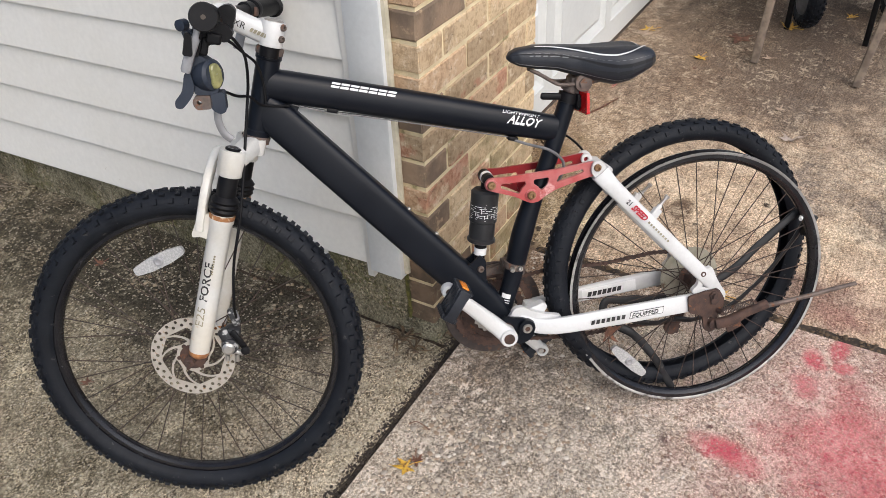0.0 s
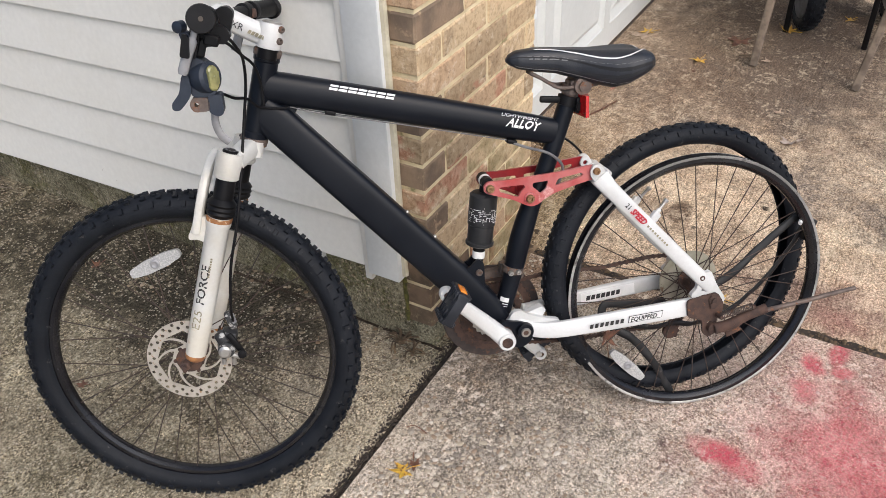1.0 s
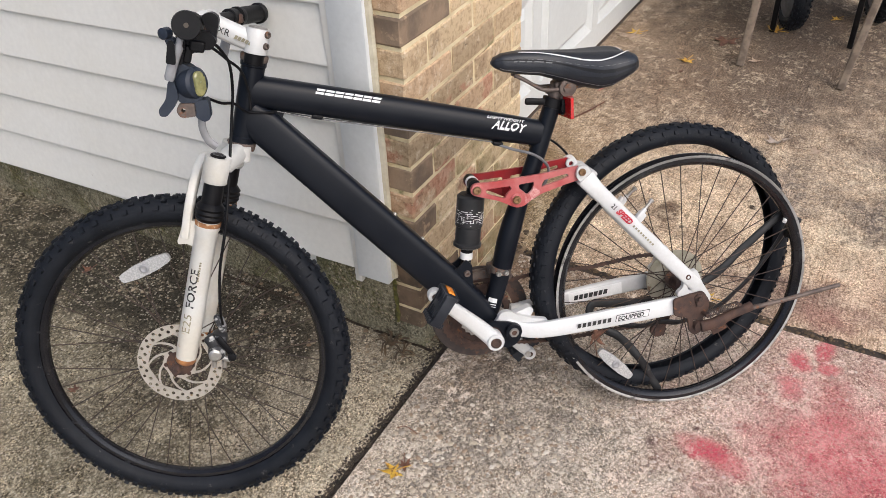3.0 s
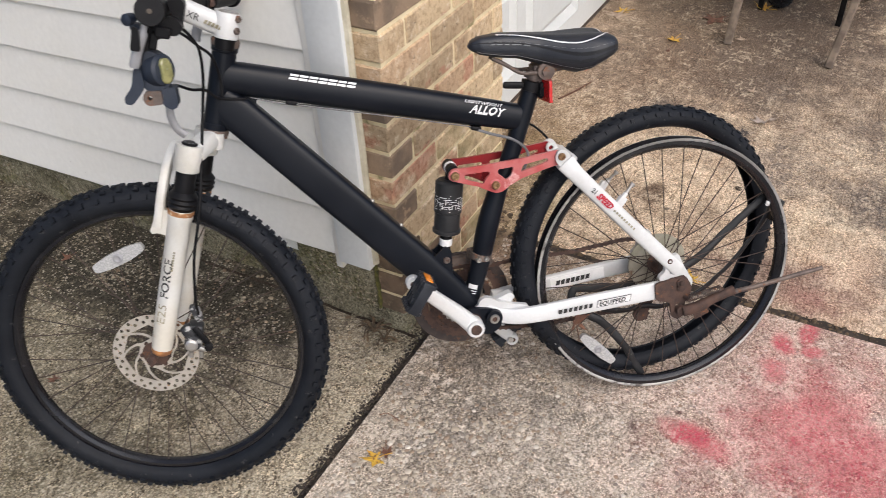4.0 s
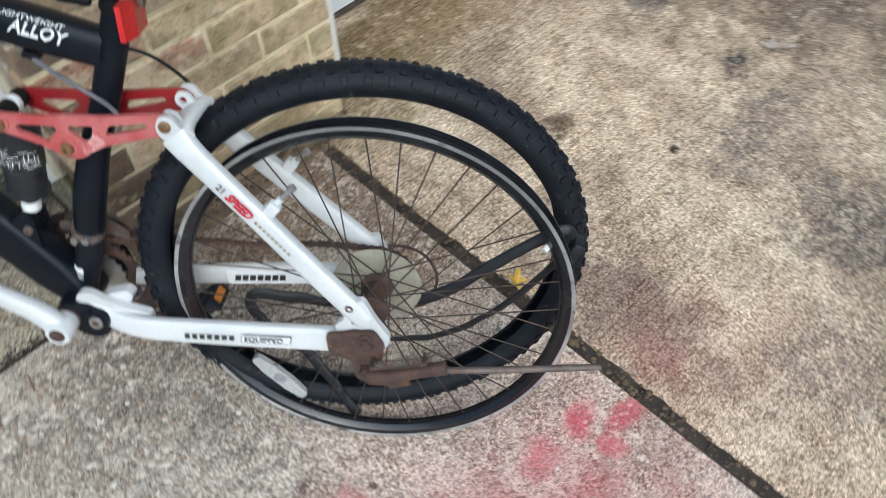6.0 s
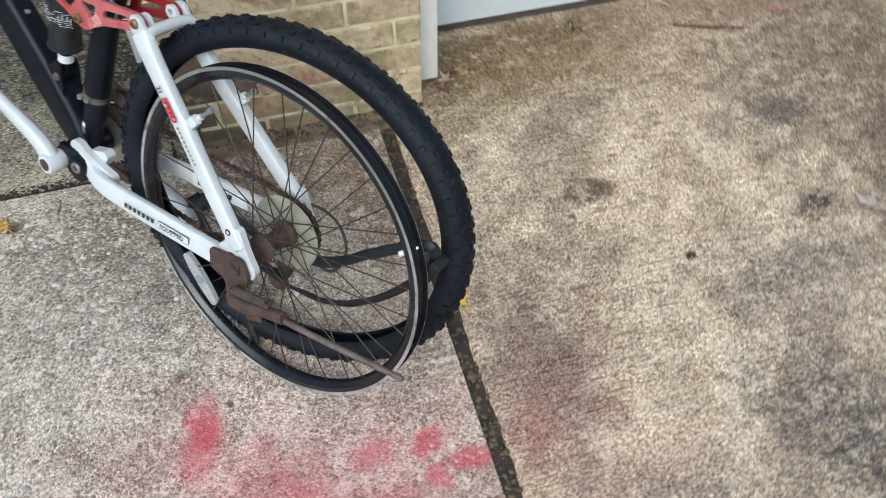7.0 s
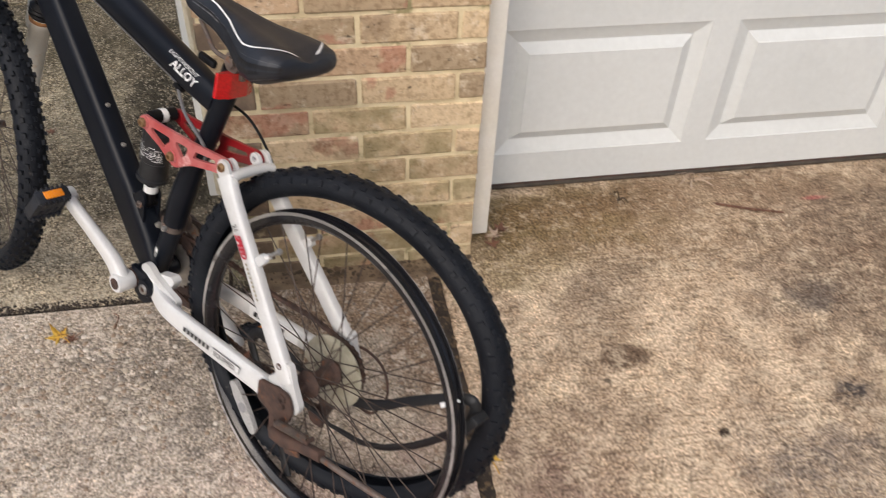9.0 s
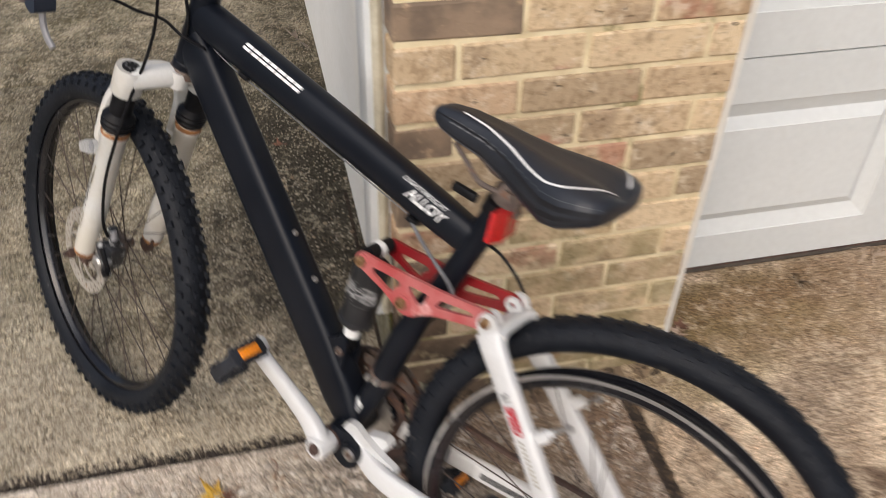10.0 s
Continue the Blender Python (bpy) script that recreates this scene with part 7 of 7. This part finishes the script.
leaf(1.80, -0.135, 0.016, M_LEAFB, "crumpled dark brown leaf on the driveway", 80, 33, 0.9)
caught = leaf(0, 0, 0.042, M_LEAFB, "dark red-brown leaf caught in the rear spokes", 0, 22, 0.8)
caught.matrix_world = BIKE @ pose(0.240, 0.012, 0.168, 80, 15, 30)


def tuft(x, y, n, length, seed, label):
    """A few stiff dry blades on one root."""
    rnd = random.Random(seed)
    parts = []
    for k in range(n):
        a, l = rnd.uniform(0, 6.28), length * rnd.uniform(0.6, 1.1)
        parts.append(sweep(smoothed([(0, 0, 0.001), (0.45 * l * math.cos(a), 0.45 * l * math.sin(a), 0.010 + 0.012 * rnd.random()), (l * math.cos(a + 0.3), l * math.sin(a + 0.3), 0.002 + 0.014 * rnd.random())], 4), [(0.0022, 0.0008)] * 8 + [(0.0006, 0.0004)], 6))
    ob = tagged(mesh("dry_tuft", join(*parts), M_LITTER if seed > 2 else M_LEAFT), label, "dry grass", "litter tufts")
    ob.location = (x, y, G)


tuft(1.248, 0.215, 9, 0.055, 2, "pale dry grass tuft by the garage door")
tuft(1.004, 0.158, 9, 0.035, 3, "brown dry tuft on the driveway")
tuft(-0.045, 0.075, 14, 0.06, 4, "dry weed stalks at the pier's corner")
tuft(-0.06, 0.03, 10, 0.05, 5, "brown dry roots at the pier's corner")
tw = tagged(mesh("twig", sweep(smoothed([(1.26, 0.107, G + 0.004), (1.33, 0.075, G + 0.006), (1.385, 0.060, G + 0.004), (1.43, 0.046, G + 0.004)], 5), [0.0034] * 10 + [0.0024] * 6, 7), M_LEAFB), "thin brown twig on the driveway", "twig")
st = tagged(mesh("stalk", sweep(smoothed([(-0.268, -0.085, G + 0.002), (-0.256, -0.10, G + 0.003), (-0.262, -0.135, G + 0.002)], 5), 0.0012, 6), M_LEAFB), "thin dark leaf stalk on the slab", "stalk")

# ---------------------------------------------------------------- cart at the drive's far side
cart = tagged(new("garden_cart", None), "old wooden garden cart with black wheels on the driveway", "cart")
cart.location = (2.2, -0.55, G)


def at_cart(vf):
    return moved(Matrix.Translation((-2.2, 0.55, -G)), vf)


for a, b in (((1.964, -0.327, G), (2.10, -0.345, 0.50)), ((1.900, -0.711, G), (2.06, -0.775, 0.50))):
    mesh("leg", at_cart(sweep([a, tuple(0.5 * (p + q) for p, q in zip(a, b)), b], [(0.015, 0.023)] * 3, 12, 4)), M_WOOD, cart, "weathered grey wooden leg", sharp=25)
for x, y in ((2.355, -0.372), (2.30, -0.690)):
    mesh("strut", at_cart(block((x, y, G + 0.26), (0.022, 0.022, 0.52), 0.003)), M_BLACK, cart, "black steel strut")
for x, y, turn in ((2.43, -0.425, 25), (2.66, -0.745, 25)):
    m = Matrix.Translation((x, y, G + 0.135)) @ Matrix.Rotation(radians(turn), 4, "Z")
    wh = mesh("wheel", at_cart(moved(m, lathe([(0.012, -0.040), (0.060, -0.036), (0.085, -0.030), (0.085, 0.030), (0.060, 0.036), (0.012, 0.040)], seg=28))), M_HOUSING, cart, "black-tyred cart wheel with grey hub")
    mesh("tyre", at_cart(moved(m, tyre_mesh(0.106, 0.030, 1.0, 1.15, 48))), M_RUBBER, wh)
    mesh("tread", at_cart(moved(m, knob_mesh(0.106, 0.030, 1.0, 1.15, 30))), M_RUBBER, wh, sharp=10)
mesh("axle", at_cart(rod((2.36, -0.28, G + 0.135), (2.72, -0.90, G + 0.135), 0.010)), M_BLACK, cart)
# Bed stays out of view: added to join the legs and shade the ground.
mesh("bed", at_cart(join(block((2.45, -0.60, 0.50), (0.85, 0.75, 0.022), 0.003), block((2.45, -0.235, 0.58), (0.85, 0.022, 0.15), 0.003), block((2.45, -0.965, 0.58), (0.85, 0.022, 0.15), 0.003))), M_WOOD, cart, "unseen grey plank cart bed, added to shade the driveway")

# ---------------------------------------------------------------- loose grit set in the paving
def pebbles(name, x0, x1, y0, y1, top, count, lo, hi, mat, seed, label, freq, cut):
    """Worn stones standing a little proud of the cement."""
    rnd = random.Random(seed)
    v, f = [], []
    made = 0
    while made < count:
        x, y = rnd.uniform(x0, x1), rnd.uniform(y0, y1)
        if noise.noise(Vector((x * freq, y * freq, seed))) + 0.45 * rnd.uniform(-1, 1) < cut:
            continue
        made += 1
        r = lo + (hi - lo) * rnd.random() ** 2
        e, a0 = rnd.uniform(0.6, 1.0), rnd.uniform(0, 3.2)
        ca, sa_ = math.cos(a0), math.sin(a0)
        k = len(v)
        h = r * rnd.uniform(0.16, 0.34)
        for q, z in ((1.0, -0.0015), (0.72, 0.72 * h)):
            for j in range(6):
                w = math.pi * j / 3
                px, py = q * r * math.cos(w) * rnd.uniform(0.85, 1.1), q * r * e * math.sin(w) * rnd.uniform(0.85, 1.1)
                v.append((x + px * ca - py * sa_, y + px * sa_ + py * ca, top + z))
        v.append((x, y, top + h))
        f += [(k + j, k + (j + 1) % 6, k + 6 + (j + 1) % 6, k + 6 + j) for j in range(6)] + [(k + 6 + j, k + 6 + (j + 1) % 6, k + 12) for j in range(6)]
    me = bpy.data.meshes.new(name)
    me.from_pydata(v, [], f)
    me.polygons.foreach_set("use_smooth", [True] * len(f))
    me.materials.append(mat)
    return tagged(new(name, me), label, "gravel", kind="stuff")


pebbles("aggregate", -1.25, 0.438, -1.225, -0.072, G + 0.0002, 8500, 0.0015, 0.0070, M_PEBBLE, 3, "small mixed stones exposed in the pale slab", 4.0, -0.12)
pebbles("aggregate_coarse", -0.95, -0.12, -0.48, -0.078, G - 0.0006, 1500, 0.0040, 0.0105, M_PEBBLE, 23, "larger brown and grey stones worn flush in the slab", 5.0, -0.02)
pebbles("aggregate_walk", -1.6, 0.02, -0.03, 1.9, G - 0.0028, 9000, 0.0009, 0.0034, M_PEBBLED, 5, "small pale stones exposed in the dark walk", 3.0, 0.0)
pebbles("litter_bits", 0.444, 0.479, -1.30, 0.0, G - 0.004, 420, 0.002, 0.008, M_LITTER, 8, "brown leaf crumbs in the joint", 5.0, -0.5)
pebbles("joint_crumbs", -1.6, 0.04, -0.070, -0.026, G - 0.003, 3600, 0.0012, 0.0050, M_ROT, 17, "dark soil crumbs in the slab joint", 5.0, -0.5)
pebbles("wall_litter", 0.02, 0.56, -0.045, 0.0, G + 0.001, 200, 0.002, 0.009, M_LITTER, 9, "leaf crumbs along the pier", 5.0, -0.5)
pebbles("wall_stones", -0.22, 0.02, -0.02, 0.9, G - 0.002, 160, 0.003, 0.009, M_PEBBLED, 12, "loose stones along the wall", 5.0, -0.3)
pebbles("dirt_specks", 1.35, 2.35, -0.62, -0.16, G + 0.0004, 260, 0.0010, 0.0042, M_ROT, 19, "black dirt specks on the driveway", 4.0, -0.05)
pebbles("bed_litter", -0.4, 0.50, -1.9, -1.25, G - 0.016, 2600, 0.004, 0.016, M_LITTER, 10, "leaf crumbs on the mulch", 5.0, -0.5)

# ---------------------------------------------------------------- bricks of the pier
def brick_mesh(lx, ly, lz, seed):
    """A sand-faced brick with broken arrises."""
    rnd = random.Random(seed)
    bm = bmesh.new()
    bmesh.ops.create_cube(bm, size=1.0, matrix=Matrix.Diagonal((lx, ly, lz, 1)))
    bmesh.ops.bevel(bm, geom=bm.edges[:], offset=0.0035, segments=1, affect="EDGES")
    for q in bm.verts:
        q.co += Vector([rnd.uniform(-0.0012, 0.0012) for _ in range(3)])
    me = bpy.data.meshes.new("brick")
    bm.to_mesh(me)
    bm.free()
    return me


C = 0.0677
STOCK = {}


def brick(x0, x1, y0, y1, z0, mat, rnd):
    key = (round(x1 - x0, 3), round(y1 - y0, 3), rnd.randrange(4), mat.name)
    if key not in STOCK:
        STOCK[key] = brick_mesh(key[0], key[1], C - 0.0090, hash(key[:3]) % 999)
        STOCK[key].materials.append(mat)
    ob = new("brick", STOCK[key])
    ob.parent = pier
    ob.location = ((x0 + x1) / 2 + rnd.uniform(-0.001, 0.001), (y0 + y1) / 2 + rnd.uniform(-0.0015, 0.0015), z0 + C / 2)
    ob.rotation_euler = (rnd.uniform(-0.006, 0.006), rnd.uniform(-0.004, 0.004), rnd.uniform(-0.004, 0.004))


rb = random.Random(11)
for k in range(-1, 33):
    z = 0.022 + C * k
    j = 0.0042
    even = k % 2 == 0
    cuts = [0.0, 0.0985, 0.3015, 0.5045, 0.562] if even else [0.0, 0.2, 0.403, 0.562]
    for n, (a, b) in enumerate(zip(cuts, cuts[1:])):
        corner = n == 0
        mat = M_BRICKG if rb.random() < (0.75 if k < 3 else 0.25 if k < 6 else 0.0) else M_BRICK
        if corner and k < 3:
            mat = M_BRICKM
        # Dark-faced corner bricks; shade on the pier's side is partly in their colour.
        if corner and k in (4, 6, 8, 11, 14, 17, 20):
            mat = M_BRICKD
        deep = (0.098 if not even else 0.2) if corner else 0.09
        brick(a + (0 if corner else j), b - (0 if b == 0.562 else j), 0.0, deep - (0.004 if corner else 0), z, mat, rb)
